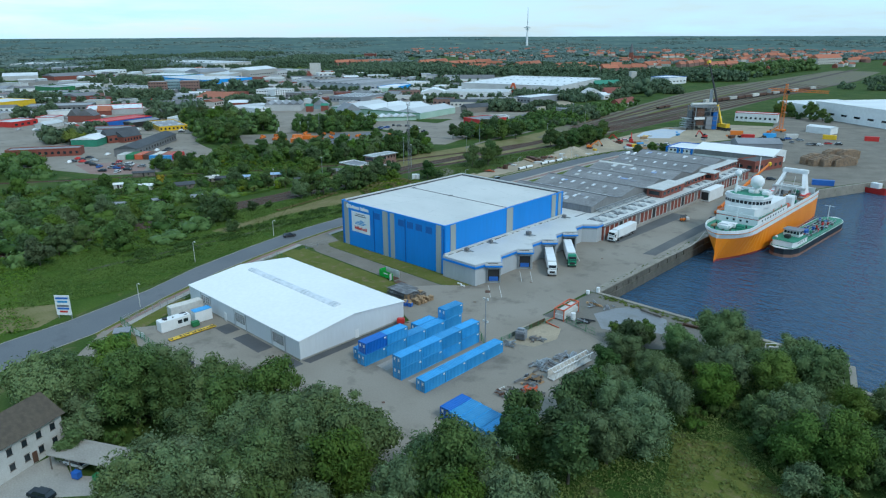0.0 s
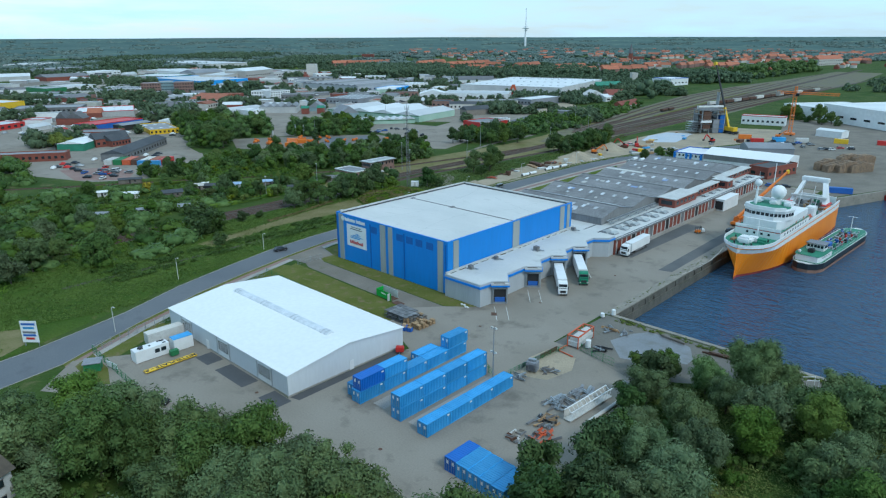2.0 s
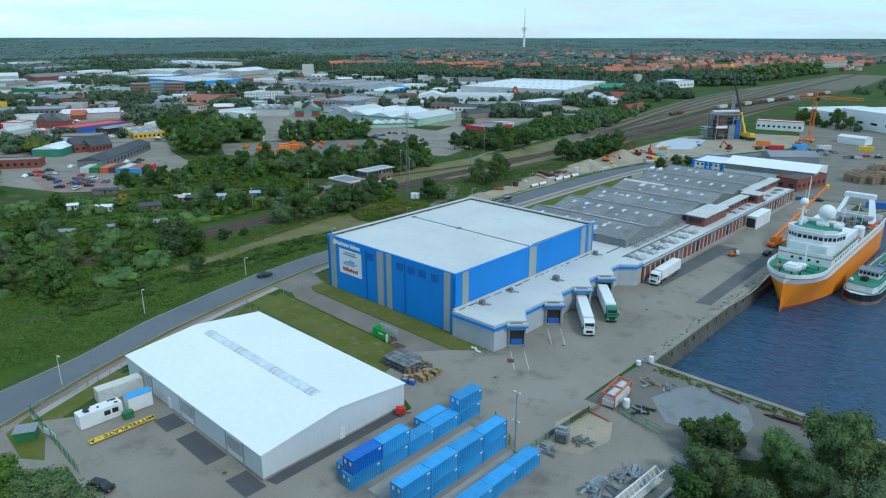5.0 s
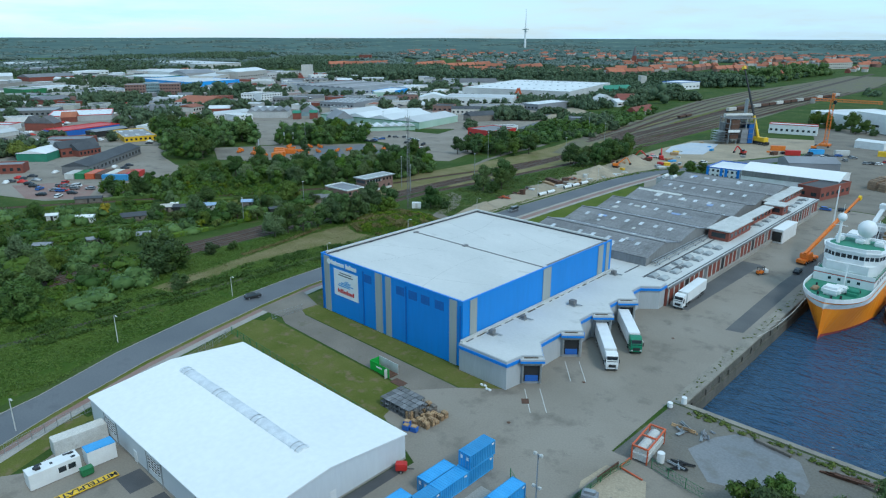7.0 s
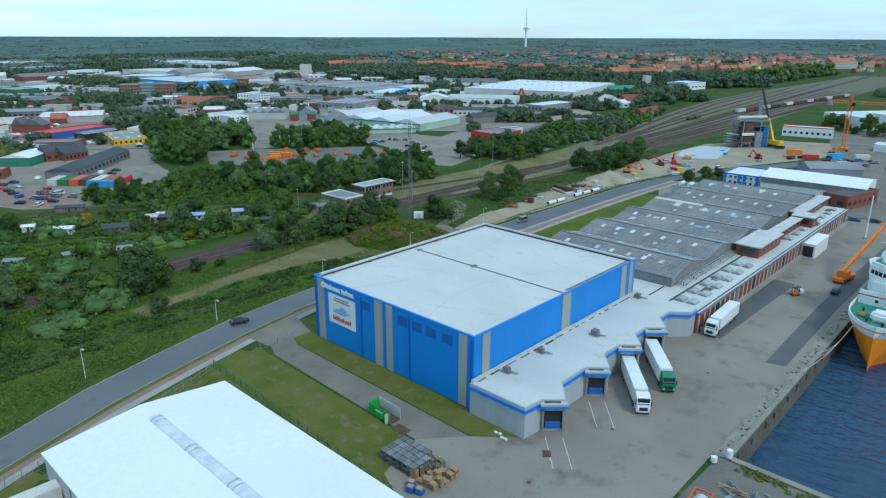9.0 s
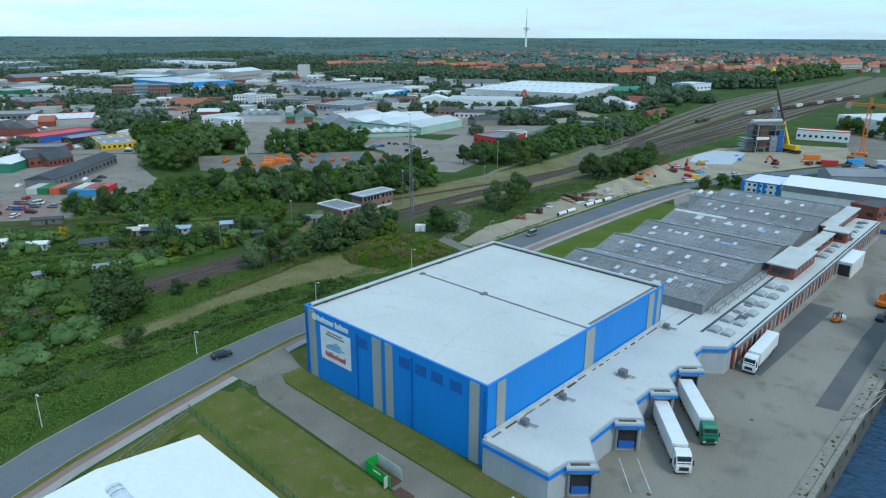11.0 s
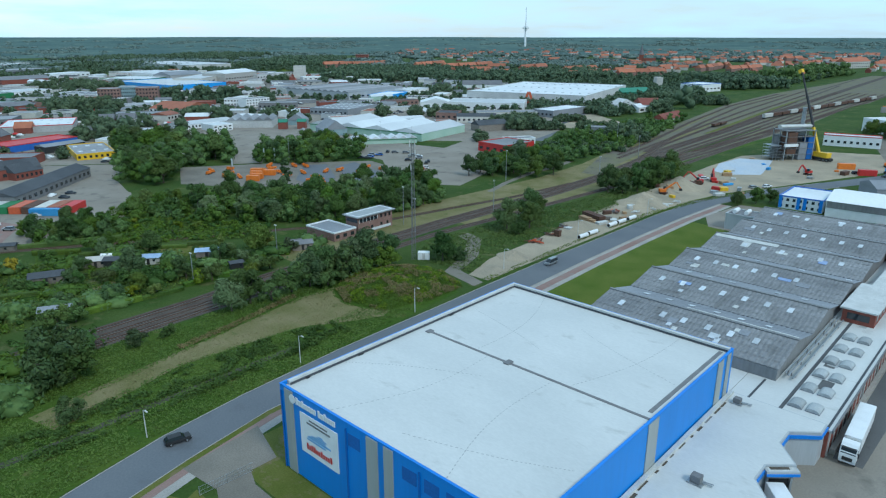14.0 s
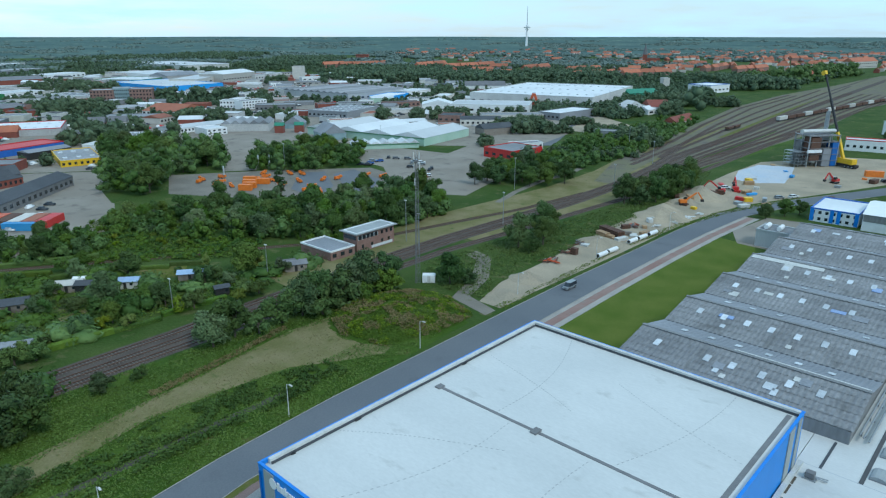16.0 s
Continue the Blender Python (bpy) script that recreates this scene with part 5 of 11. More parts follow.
def car(at, paint, label, van=False, name="car", rims=True):
    t = thing(name, at, label, "van" if van else "car")
    h = 1.9 if van else 1.42
    L = 2.45 if van else 2.15
    low = bevel_box(B(), -L, -0.88, 0.28, L, 0.88, 0.92, 0.12)
    part("body", low, paint, t)
    bm = B()
    prof = [(-L + 0.1, 0.9), (1.2 if not van else 1.7, 0.9), (0.55 if not van else 1.0, h), (-L + (0.55 if not van else 0.15), h)]
    vs = [[bm.verts.new((x, s * (0.8 if z < 1 else 0.66), z)) for x, z in prof] for s in (-1, 1)]
    for k in range(4):
        bm.faces.new((vs[0][k], vs[0][(k + 1) % 4], vs[1][(k + 1) % 4], vs[1][k]))
    bm.faces.new(vs[0][::-1])
    bm.faces.new(vs[1])
    bmesh.ops.recalc_face_normals(bm, faces=bm.faces[:])
    cab = part("cabin", bm, "glass", t)
    part("roof", bevel_box(B(), -L + (0.6 if not van else 0.2), -0.68, h - 0.03, 0.55 if not van else 1.0, 0.68, h + 0.05, 0.02), paint, cab)
    for s in (-1, 1):
        part("headlight", box(B(), L - 0.02, s * 0.62 - 0.16, 0.62, L + 0.02, s * 0.62 + 0.16, 0.78), "skylight", t)
        for x in (-L * 0.6, L * 0.62):
            if rims:
                wheel(t, x, s * 0.8, 0.32, 0.2)
            else:
                part("wheel", rod(B(), (x, s * 0.8 - 0.1, 0.32), (x, s * 0.8 + 0.1, 0.32), 0.32, seg=10), "rubber", t)
    return t


car(pose(-66, -9, 0.03, 0, 0, 78), "dark", "dark green-black estate car on the road")
car(pose(-71.8, 112, 0.03, 0, 0, 270), "steel", "silver van driving along the road", van=True)
car(pose(33, 112, 0.03, 0, 0, 92), "hull_black", "dark blue car parked on the quay")
for k, (x, y, a, p) in enumerate(((10, 198.5, 5, "blue"), (18, 199.5, 10, "blue"), (24, 202, 20, "hull_black"), (-2.2, -79, 25, "dark"), (-64, 262, 60, "steel"), (-60, 268, 60, "white"), (-90, 253, 30, "red"), (-88, 266, 30, "white"))):
    car(pose(x, y, 0.03, 0, 0, a), p, {"blue": "blue car parked by the brick office", "hull_black": "dark car parked by the brick office", "dark": "black van standing under the trees", "steel": "silver car on the site road", "white": "white car on the sandy site", "red": "red car on the sandy site"}[p])
rnd = random.Random(31)
_cars = {}
for k in range(70):
    p = rnd.choice(("white", "steel", "dark", "hull_black", "red", "blue", "grey"))
    if k < 34:
        x, y = rnd.uniform(-266, -220), 0
        y = rnd.uniform(-14, 16)
        if not inside((x, y), [(-268, -9), (-234, -13), (-218, 4), (-238, 16), (-258, 8)]):
            continue
    elif k < 52:
        x, y = rnd.uniform(-265, -195), rnd.uniform(190, 222)
    else:
        x, y = rnd.uniform(-40, 20), rnd.uniform(318, 345)
    at = pose(x, y, 0.03, 0, 0, rnd.choice((40, 130, 45, 225)))
    if p in _cars:
        copy_thing(_cars[p], at)
    else:
        _cars[p] = car(at, p, {"white": "white car in a parking place", "steel": "silver car in a parking place", "dark": "black car in a parking place", "hull_black": "dark blue car in a parking place", "red": "red car in a parking place", "blue": "blue car in a parking place", "grey": "grey car in a parking place"}[p], rims=False)
        tagged(_cars[p], group="parked cars")

# forklift on the quay
fl = thing("forklift", pose(25.5, 103, 0.03, 0, 0, 60), "orange forklift carrying a white bag on the quay", "forklift")
part("body", bevel_box(B(), -1.2, -0.6, 0.35, 0.7, 0.6, 1.2, 0.1), "orange_m", fl)
part("cab_frame", box(box(box(box(B(), -0.9, -0.55, 1.2, -0.8, -0.45, 2.2), 0.5, -0.55, 1.2, 0.6, -0.45, 2.2), -0.9, 0.45, 1.2, -0.8, 0.55, 2.2), 0.5, 0.45, 1.2, 0.6, 0.55, 2.2), "dark", fl)
part("cab_roof", box(B(), -0.95, -0.6, 2.2, 0.65, 0.6, 2.28), "dark", fl)
part("mast", box(box(B(), 0.75, -0.4, 0.1, 0.9, -0.28, 2.6), 0.75, 0.28, 0.1, 0.9, 0.4, 2.6), "dark", fl)
part("fork", box(box(B(), 0.9, -0.4, 0.3, 2.0, -0.28, 0.36), 0.9, 0.28, 0.3, 2.0, 0.4, 0.36), "steel", fl)
for x in (-0.8, 0.45):
    for y in (-0.55, 0.55):
        wheel(fl, x, y, 0.34, 0.22)
bag = thing("bulk_bag", pose(26.3, 104.4, 0.4, 0, 0, 60), "white bulk bag on the forklift", "bag")
part("sack", bevel_box(B(), -0.7, -0.7, 0, 0.7, 0.7, 1.2, 0.2), "white", bag)

# orange mobile crane on the quay
mc = thing("mobile_crane", pose(32, 124.5, 0.03, 0, 0, 80), "orange mobile crane with its jib raised over the quay", "crane")
part("carrier", bevel_box(B(), -4.5, -1.3, 0.6, 4.5, 1.3, 1.6, 0.12), "orange_m", mc)
part("turret", bevel_box(B(), -2.8, -1.2, 1.6, 1.0, 1.2, 3.2, 0.15), "orange_m", mc)
part("cab", bevel_box(B(), 0.4, 0.3, 1.6, 2.2, 1.3, 3.0, 0.12), "glass", mc)
j = part("jib", box(B(), -0.4, -0.4, 0, 24, 0.4, 0.9, Matrix.Translation((-2, -0.2, 2.9)) @ Matrix.Rotation(radians(-22), 4, "Y")), "orange_m", mc, "long orange telescopic jib")
part("jib_inner", box(B(), 24, -0.28, 0.15, 34, 0.28, 0.75, Matrix.Translation((-2, -0.2, 2.9)) @ Matrix.Rotation(radians(-22), 4, "Y")), "orange_m", j)
part("jib_head", box(B(), 34, -0.4, -0.4, 35.2, 0.4, 0.9, Matrix.Translation((-2, -0.2, 2.9)) @ Matrix.Rotation(radians(-22), 4, "Y")), "yellow", j)
for x in (-3.2, -1.6, 1.6, 3.2):
    for y in (-1.15, 1.15):
        wheel(mc, x, y, 0.6, 0.4)

# ---- yard things ----
# site office, white container, blue-topped container
of = thing("site_office", pose(-22.4, -71.4, 0.02, 0, 0, 90), "white portable office cabin with clutter on its roof", "cabin")
part("shell", bevel_box(B(), -3.7, -1.25, 0.1, 3.7, 1.25, 2.75, 0.04), "white", of)
part("skid", box(B(), -3.6, -1.1, 0, 3.6, 1.1, 0.1), "dark", of)
for x in (0.4, 1.8):
    w = part("window", box(B(), x, -1.3, 1.2, x + 1.1, -1.253, 2.1), "glass", of)
    part("frame", box(box(B(), x - 0.07, -1.32, 1.13, x, -1.253, 2.17), x + 1.1, -1.32, 1.13, x + 1.17, -1.253, 2.17), "white", w)
rr = random.Random(9)
for k in range(9):
    x, y = rr.uniform(-3.4, 3.2), rr.uniform(-1, 0.8)
    part("roof_clutter", box(B(), x, y, 2.753, x + rr.uniform(0.3, 0.9), y + rr.uniform(0.2, 0.5), 2.8 + rr.uniform(0.05, 0.3)), rr.choice(("dark", "grey", "white", "hull_black")), of)
wc = thing("storage_container", pose(-29, -65.2, 0.02, 0, 0, 88), "long white storage container beside the office", "container")
part("body", bevel_box(B(), -4.2, -1.22, 0.1, 4.2, 1.22, 2.7, 0.05), "dirty_white", wc)
part("roof", box(B(), -4.15, -1.18, 2.703, 4.15, 1.18, 2.76), "render", wc)
bc = thing("blue_top_container", pose(-21.8, -64.6, 0.02, 0, 0, 88), "white container with a blue roof", "container")
part("body", bevel_box(B(), -2.2, -1.2, 0.1, 2.2, 1.2, 2.9, 0.04), "white", bc)
part("roof", box(B(), -2.2, -1.2, 2.903, 2.2, 1.2, 2.98), "con_blue", bc, "bright blue roof")
dm = thing("dumpster", pose(-19.4, -67.6, 0.02, 0, 0, 90), "dark green waste bin on the yard", "bin")
part("body", bevel_box(B(), -0.9, -0.6, 0.15, 0.9, 0.6, 1.2, 0.1), "skip_dull", dm)
part("lid", bevel_box(B(), -0.92, -0.62, 1.2, 0.92, 0.62, 1.35, 0.05), "skip_dull", dm)


def text_mesh(body, size, name):
    cu = bpy.data.curves.new(name, "FONT")
    cu.body, cu.size, cu.extrude, cu.align_x, cu.align_y = body, size, 0.012, "CENTER", "CENTER"
    cu.offset = 0.03
    ob = bpy.data.objects.new(name, cu)
    scene.collection.objects.link(ob)
    me = bpy.data.meshes.new_from_object(ob.evaluated_get(bpy.context.evaluated_depsgraph_get()))
    bpy.data.objects.remove(ob)
    return me


ys = thing("platform_sign", pose(-16.0, -70.0, 0.25, 0, 0, -90), "long yellow name board with black letters lying flat", "sign")
part("board", bevel_box(B(), -5.7, -0.75, 0, 5.7, 0.75, 0.14, 0.03), "yellow", ys)
for k in range(5):
    part("leg", box(B(), -5.2 + 2.55 * k, -0.5, -0.22, -5.05 + 2.55 * k, 0.5, 0), "steel", ys)
me = text_mesh("MITTELPLATE - A", 1.5, "writing")
me.materials.clear()
me.materials.append(M["dark"])
part("writing", me, "dark", ys, "black letters", at=pose(0, 0, 0.155))

# small green shed, sign panel, poles at the gate
sh = thing("garden_shed", pose(-25.6, -82.3, 0.02, 0, 0, 60), "small green-roofed shed by the gate", "shed")
part("body", box(B(), -1.6, -1.2, 0, 1.6, 1.2, 2.0), "skip_dull", sh)
part("roof", box(B(), -1.8, -1.4, 2.0, 1.8, 1.4, 2.14, Matrix.Rotation(0.06, 4, "X")), "fibre_light", sh)
sg = thing("gate_sign", pose(-22.6, -79.6, 0.02, 0, 0, 10), "white sign panel on the fence", "sign")
part("panel", box(B(), -1.9, -0.04, 0.5, 1.9, 0.04, 1.7), "white", sg)
for x in (-1.7, 1.7):
    part("post", box(B(), x - 0.05, 0.04, 0, x + 0.05, 0.14, 1.8), "skip_dull", sg)
bb = thing("billboard", pose(-47.5, -87.5, 0.02, 0, 0, 40), "white roadside information board with coloured bars", "sign")
part("panel", box(B(), -1.9, -0.08, 1.0, 1.9, 0.08, 6.2), "white", bb)
for z, mt, w in ((5.2, "blue", 1.6), (4.3, "con_blue", 1.3), (3.2, "grey", 1.5), (2.5, "blue", 1.5), (1.7, "red", 1.0)):
    part("bar", box(B(), -w, -0.12, z, w, -0.083, z + 0.5), mt, bb)
for x in (-1.6, 1.6):
    part("post", box(B(), x - 0.09, 0.083, 0, x + 0.09, 0.26, 6.2), "steel", bb)


def fence(name, pts, material, label, gap=2.5, h=1.9, mesh=True):
    """Posts with rails and fine bars between them."""
    t = thing(name, (0, 0, 0.02), label, "fence")
    post = mesh_of("post", box(B(), -0.05, -0.05, 0, 0.05, 0.05, h), material)
    for (xa, ya), (xb, yb) in zip(pts, pts[1:]):
        a, b = Vector((xa, ya, 0)), Vector((xb, yb, 0))
        n = max(1, round((b - a).length / gap))
        ang = math.atan2(yb - ya, xb - xa)
        for k in range(n):
            p = a.lerp(b, k / n)
            part("post", post, material, t, at=Matrix.Translation(p))
            L = (b - a).length / n
            bm = B()
            m = Matrix.Translation(p) @ Matrix.Rotation(ang, 4, "Z")
            for z in (0.15, h * 0.5, h - 0.12):
                box(bm, 0.05, -0.02, z, L - 0.05, 0.02, z + 0.04, m)
            if mesh:
                for i in range(1, int(L / 0.25)):
                    box(bm, i * 0.25 - 0.008, -0.008, 0.1, i * 0.25 + 0.008, 0.008, h - 0.05, m)
            part("panel", bm, material, t)
    return t


fence("green_fence", [(-34, -79.3), (-27, -79.5), (-8, -80)], "skip_dull", "dark green bar fence at the yard entrance")
fence("road_fence", [(-34, -79.3), (-37.5, -66), (-41, -44), (-50, -24.5)], "steel", "grey wire fence along the footpath")
fence("lawn_fence", [(-50, -24.5), (-30, -25.4), (8, -26.8)], "skip_dull", "thin green fence behind the white hall", 3.0)
fence("lane_gate", [(-50.2, -13.4), (-49.6, -4.6)], "steel", "grey sliding gate across the lane", 4.4, 1.7)
fence("lot_fence", [(45, -4.9), (54.2, -6.6)], "skip_dull", "dark green bar gate beside the lot", 3.0)
fence("yard_fence", [(30, -22.5), (38.5, -28.0)], "skip_dull", "dark green bar fence behind the containers", 2.5)
fence("yard_fence", [(39.6, -29), (41, -11), (42, -6)], "skip_dull", "low dark green fence along the storage yard", 2.5, 1.2)


def street_lamp(x, y, h, turn, label="grey street lamp with a short arm"):
    t = thing("street_lamp", pose(x, y, 0, 0, 0, turn), label, "street lamp", "street lamps")
    part("pole", rod(B(), (0, 0, 0), (0, 0, h), 0.11, 0.07, 8), "dirty_white", t)
    part("arm", rod(B(), (0, 0, h - 0.05), (0.9, 0, h + 0.25), 0.05, 0.04, 6), "steel", t)
    part("head", bevel_box(B(), 0.8, -0.16, h + 0.18, 1.7, 0.16, h + 0.36, 0.05), "dirty_white", t)
    return t


for x, y, h in ((-41.5, -71.5, 6.4), (-64.5, -44.6, 6.6), (-71.2, -12, 5.4), (-74, 22, 6.6), (-76, 58, 6.5), (-79, 98, 6.5), (-80, 140, 6.5), (-77, 185, 6.5)):
    street_lamp(x, y, h, 0)
lm = thing("floodlight_mast", (38.6, -28.0, 0.02), "tall grey floodlight mast with lamps at two heights", "floodlight")
part("pole", rod(B(), (0, 0, 0), (0, 0, 11.4), 0.13, 0.08, 8), "steel", lm)
for z in (11.3, 6.0):
    for s in (-1, 1):
        part("lamp", bevel_box(B(), s * 0.5 - 0.25, -0.2, z - 0.15, s * 0.5 + 0.25, 0.2, z + 0.25, 0.05), "dirty_white", lm)
    part("bracket", box(B(), -0.7, -0.05, z - 0.1, 0.7, 0.05, z), "steel", lm)

# green skip on the lane
sk = thing("skip", pose(-10.4, -12.6, 0.04, 0, 0, -2), "bright green open skip with a pale inside", "skip")
for nm, b, mt in (("floor", (-3.0, -1.2, 0.1, 3.0, 1.2, 0.2), "rust"), ("side_south", (-3.0, -1.25, 0.1, 3.0, -1.17, 2.1), "green"), ("side_north", (-3.0, 1.17, 0.1, 3.0, 1.25, 2.3), "dirty_white"), ("end_west", (-3.05, -1.17, 0.1, -2.97, 1.17, 2.1), "green"), ("open_door", (2.4, -2.0, 0.1, 2.5, -1.26, 2.1), "dirty_white")):
    part(nm, box(B(), *b), mt, sk)
part("writing_bar", box(B(), -1.0, -1.28, 1.2, 0.8, -1.253, 1.5), "white", sk)
rp = thing("steel_plate", (-5.0, -13.6, 0.04), "rusty steel plate lying on the lane", "plate")
part("plate", box(B(), -1.6, -1.0, 0, 1.6, 1.0, 0.06), "rust", rp)

# grating stack, pallets and crates
gs = thing("grating_stack", (3.0, -19.0, 0.03), "grey weathered stack of timber crates", "crates")
for i in range(6):
    for jx in range(4):
        hgt = 1.9 if (i, jx) != (5, 3) else 1.2
        bm = B()
        x0, y0 = -4.2 + i * 1.3, -2.9 + jx * 1.4
        for z in (0.1, hgt / 2, hgt):
            box(bm, x0, y0, z - 0.06, x0 + 1.22, y0 + 1.3, z)
        for dx in (0, 1.15):
            for dy in (0, 0.4, 0.82, 1.23):
                box(bm, x0 + dx, y0 + dy, 0, x0 + dx + 0.07, y0 + dy + 0.07, hgt)
        part("crate", bm, "grey_boards", gs)


def pallet_stack(x, y, n, turn, mt="wood", z=0.03):
    t = thing("pallet_stack", pose(x, y, z, 0, 0, turn), "stack of pale wooden pallets on the yard" if mt == "wood" else "stack of grey wooden pallets", "pallets", "pallet stacks")
    for k in range(n):
        bm = B()
        for i in range(5):
            box(bm, -0.6, -0.4 + i * 0.17, k * 0.15 + 0.1, 0.6, -0.28 + i * 0.17, k * 0.15 + 0.125)
        for i in range(3):
            box(bm, -0.6 + i * 0.53, -0.4, k * 0.15, -0.48 + i * 0.53, 0.4, k * 0.15 + 0.098)
        part("pallet", bm, mt, t)
    return t


rr = random.Random(14)
for k in range(20):
    pallet_stack(6.4 + (k % 4) * 1.35 + rr.uniform(-0.15, 0.15), -21.6 + (k // 4) * 1.25 + rr.uniform(-0.2, 0.2), rr.randrange(3, 13), rr.uniform(-12, 12), rr.choice(("wood", "wood", "old_wood")))
for x, y in ((8.2, -24.2), (9.6, -23.6), (7.4, -23.2)):
    cr = thing("blue_crate", pose(x, y, 0.03, 0, 0, 15), "blue plastic crate filled with timber", "crate", "blue crates")
    part("shell", bevel_box(B(), -0.6, -0.5, 0, 0.6, 0.5, 0.95, 0.05), "blue", cr)
    part("filling", box(B(), -0.5, -0.4, 0.953, 0.5, 0.4, 1.1), "wood", cr)
gen = thing("red_generator", pose(16.2, -33.0, 0.03, 0, 0, 40), "red trailer generator beside the hall", "generator")
part("casing", bevel_box(B(), -0.9, -0.7, 0.45, 0.9, 0.7, 1.6, 0.12), "red", gen)
for y in (-0.65, 0.65):
    wheel(gen, 0, y, 0.32, 0.2)
part("drawbar", box(B(), 0.9, -0.06, 0.5, 2.0, 0.06, 0.6), "dark", gen)
wb = thing("white_bags", pose(8.4, -3.4, 0.03, 0, 0, -15), "white sacks and scraps on the grass", "bags")
for x, y in ((-1, 0), (-0.2, 0.3), (0.9, -0.1), (1.6, 0.1)):
    part("sack", bevel_box(B(), x, y, 0, x + 0.7, y + 0.5, 0.35, 0.1), "white", wb)
for k, (x, y) in enumerate(((17.8, -2.0),)):
    bx = thing("drain_cover", pose(x, y, 0.028, 0, 0, -50), "rusty drain grating in the apron", "drain")
    part("grate", box(B(), -0.9, -0.7, 0, 0.9, 0.7, 0.05), "rust", bx)
for k, (x, y) in enumerate(((20, -10), (8, -64), (40, -60), (22, 12), (26, 44))):
    mh = thing("manhole_cover", (x, y, 0.028), "round dark iron manhole cover in the asphalt", "manhole", "manhole covers")
    part("lid", rod(B(), (0, 0, 0), (0, 0, 0.02), 0.36, seg=18), "rust", mh)
# painted guide lines at the docks
for k in (3, 6, 9, 12):
    a, b = Vector((*PLAN[k - 1], 0)), Vector((*PLAN[k], 0))
    tt = (b - a).normalized()
    nrm = Vector((tt.y, -tt.x, 0))
    mid = (a + b) / 2
    m = Matrix(((tt.x, nrm.x, 0, mid.x), (tt.y, nrm.y, 0, mid.y), (0, 0, 1, 0), (0, 0, 0, 1)))
    for s in (-1.5, 1.5):
        structure("dock_line", box(B(), s - 0.07, 2.2, 0.03, s + 0.07, 11, 0.036, m), "dirty_white", "worn white guide line on the asphalt", "marking")

# storage yard: tank frame, transformer, scrap and steel sections
tk = thing("tank_frame", pose(42.4, -1.0, 0.03, 0, 0, 95), "white tank inside an orange-topped frame", "tank")
part("tank", rod(B(), (-3.2, 0, 1.5), (3.2, 0, 1.5), 1.15, seg=20), "dirty_white", tk)
part("skirt", box(B(), -3.7, -1.3, 0.3, 3.7, 1.3, 1.4), "dirty_white", tk)
bm = B()
for y in (-1.3, 1.3):
    box(bm, -3.9, y - 0.12, 2.7, 3.9, y + 0.12, 2.95)
for x in (-3.8, 0, 3.8):
    box(bm, x - 0.12, -1.18, 2.7, x + 0.12, 1.18, 2.95)
part("top_frame", bm, "orange_red", tk, "orange top frame")
for x in (-3.8, 3.8):
    for y in (-1.3, 1.3):
        part("corner_post", box(B(), x - 0.1, y - 0.1, 0, x + 0.1, y + 0.1, 2.7), "orange_red", tk)
for x, y, r_, h in ((45.4, -2.6, 0.6, 2.0), (40.4, 17.5, 0.5, 1.6), (39.0, 14.6, 0.5, 1.2)):
    tn = thing("white_tank", (x, y, 0.03), "small white upright tank", "tank", "small tanks")
    part("vessel", rod(B(), (0, 0, 0.3), (0, 0, h), r_, seg=16), "white", tn)
    part("foot", rod(B(), (0, 0, 0), (0, 0, 0.3), r_ * 0.7, seg=12), "grey", tn)
tf = thing("transformer", pose(42.4, -19.6, 0.03, 0, 0, 20), "grey-green transformer with cooling fins", "transformer")
part("case", bevel_box(B(), -1.2, -0.9, 0.2, 1.2, 0.9, 2.2, 0.08), "fibre_light", tf)
for k in range(9):
    part("fin", box(B(), -1.1 + k * 0.26, -1.25, 0.4, -1.04 + k * 0.26, -0.903, 1.9), "fibre_light", tf)
part("top", box(B(), -0.8, -0.4, 2.203, 0.8, 0.4, 2.7), "steel", tf)
rr = random.Random(51)


def scrap(x, y, n, spread, mts, name, label, cat, lmax=3.0):
    t = thing(name, (x, y, 0.03), label, cat)
    for k in range(n):
        a, L = rr.uniform(-0.5, 0.5) + rr.choice((0, 1.57)), rr.uniform(0.8, lmax)
        px, py, pz = rr.uniform(-spread, spread), rr.uniform(-spread * 1.3, spread * 1.3), rr.uniform(0, 0.5)
        m = Matrix.Translation((px, py, pz)) @ Matrix.Rotation(a, 4, "Z") @ Matrix.Rotation(rr.uniform(-0.1, 0.1), 4, "Y")
        w, h = rr.uniform(0.1, 0.35), rr.uniform(0.08, 0.4)
        bm = box(box(B(), -L / 2, -w, 0, L / 2, w, h * 0.3, m), -L / 2, -w * 0.3, h * 0.3, L / 2, w * 0.3, h, m)
        part("section", bm, rr.choice(mts), t)
    return t


scrap(53.6, -27.0, 26, 1.7, ("steel", "steel", "grey"), "steel_sections", "pile of grey steel sections on the yard", "steel", 5)
scrap(55.6, -21, 22, 1.6, ("steel", "fibre_light"), "steel_sections", "pile of galvanised steel frames", "steel", 4)
scrap(55.8, -33.6, 26, 2.0, ("dark", "grey", "steel", "wood"), "scrap_heap", "heap of dark scrap and boards", "scrap", 2.4)
scrap(58.6, -38.6, 22, 1.8, ("orange_red", "rust", "orange_red", "grey"), "scrap_heap", "heap of orange and rusty pipe parts", "scrap", 2)
scrap(55.4, -40.6, 22, 1.9, ("old_wood", "rust", "grey", "dirty_white"), "scrap_heap", "heap of mixed timber and rusty scrap", "scrap", 2)
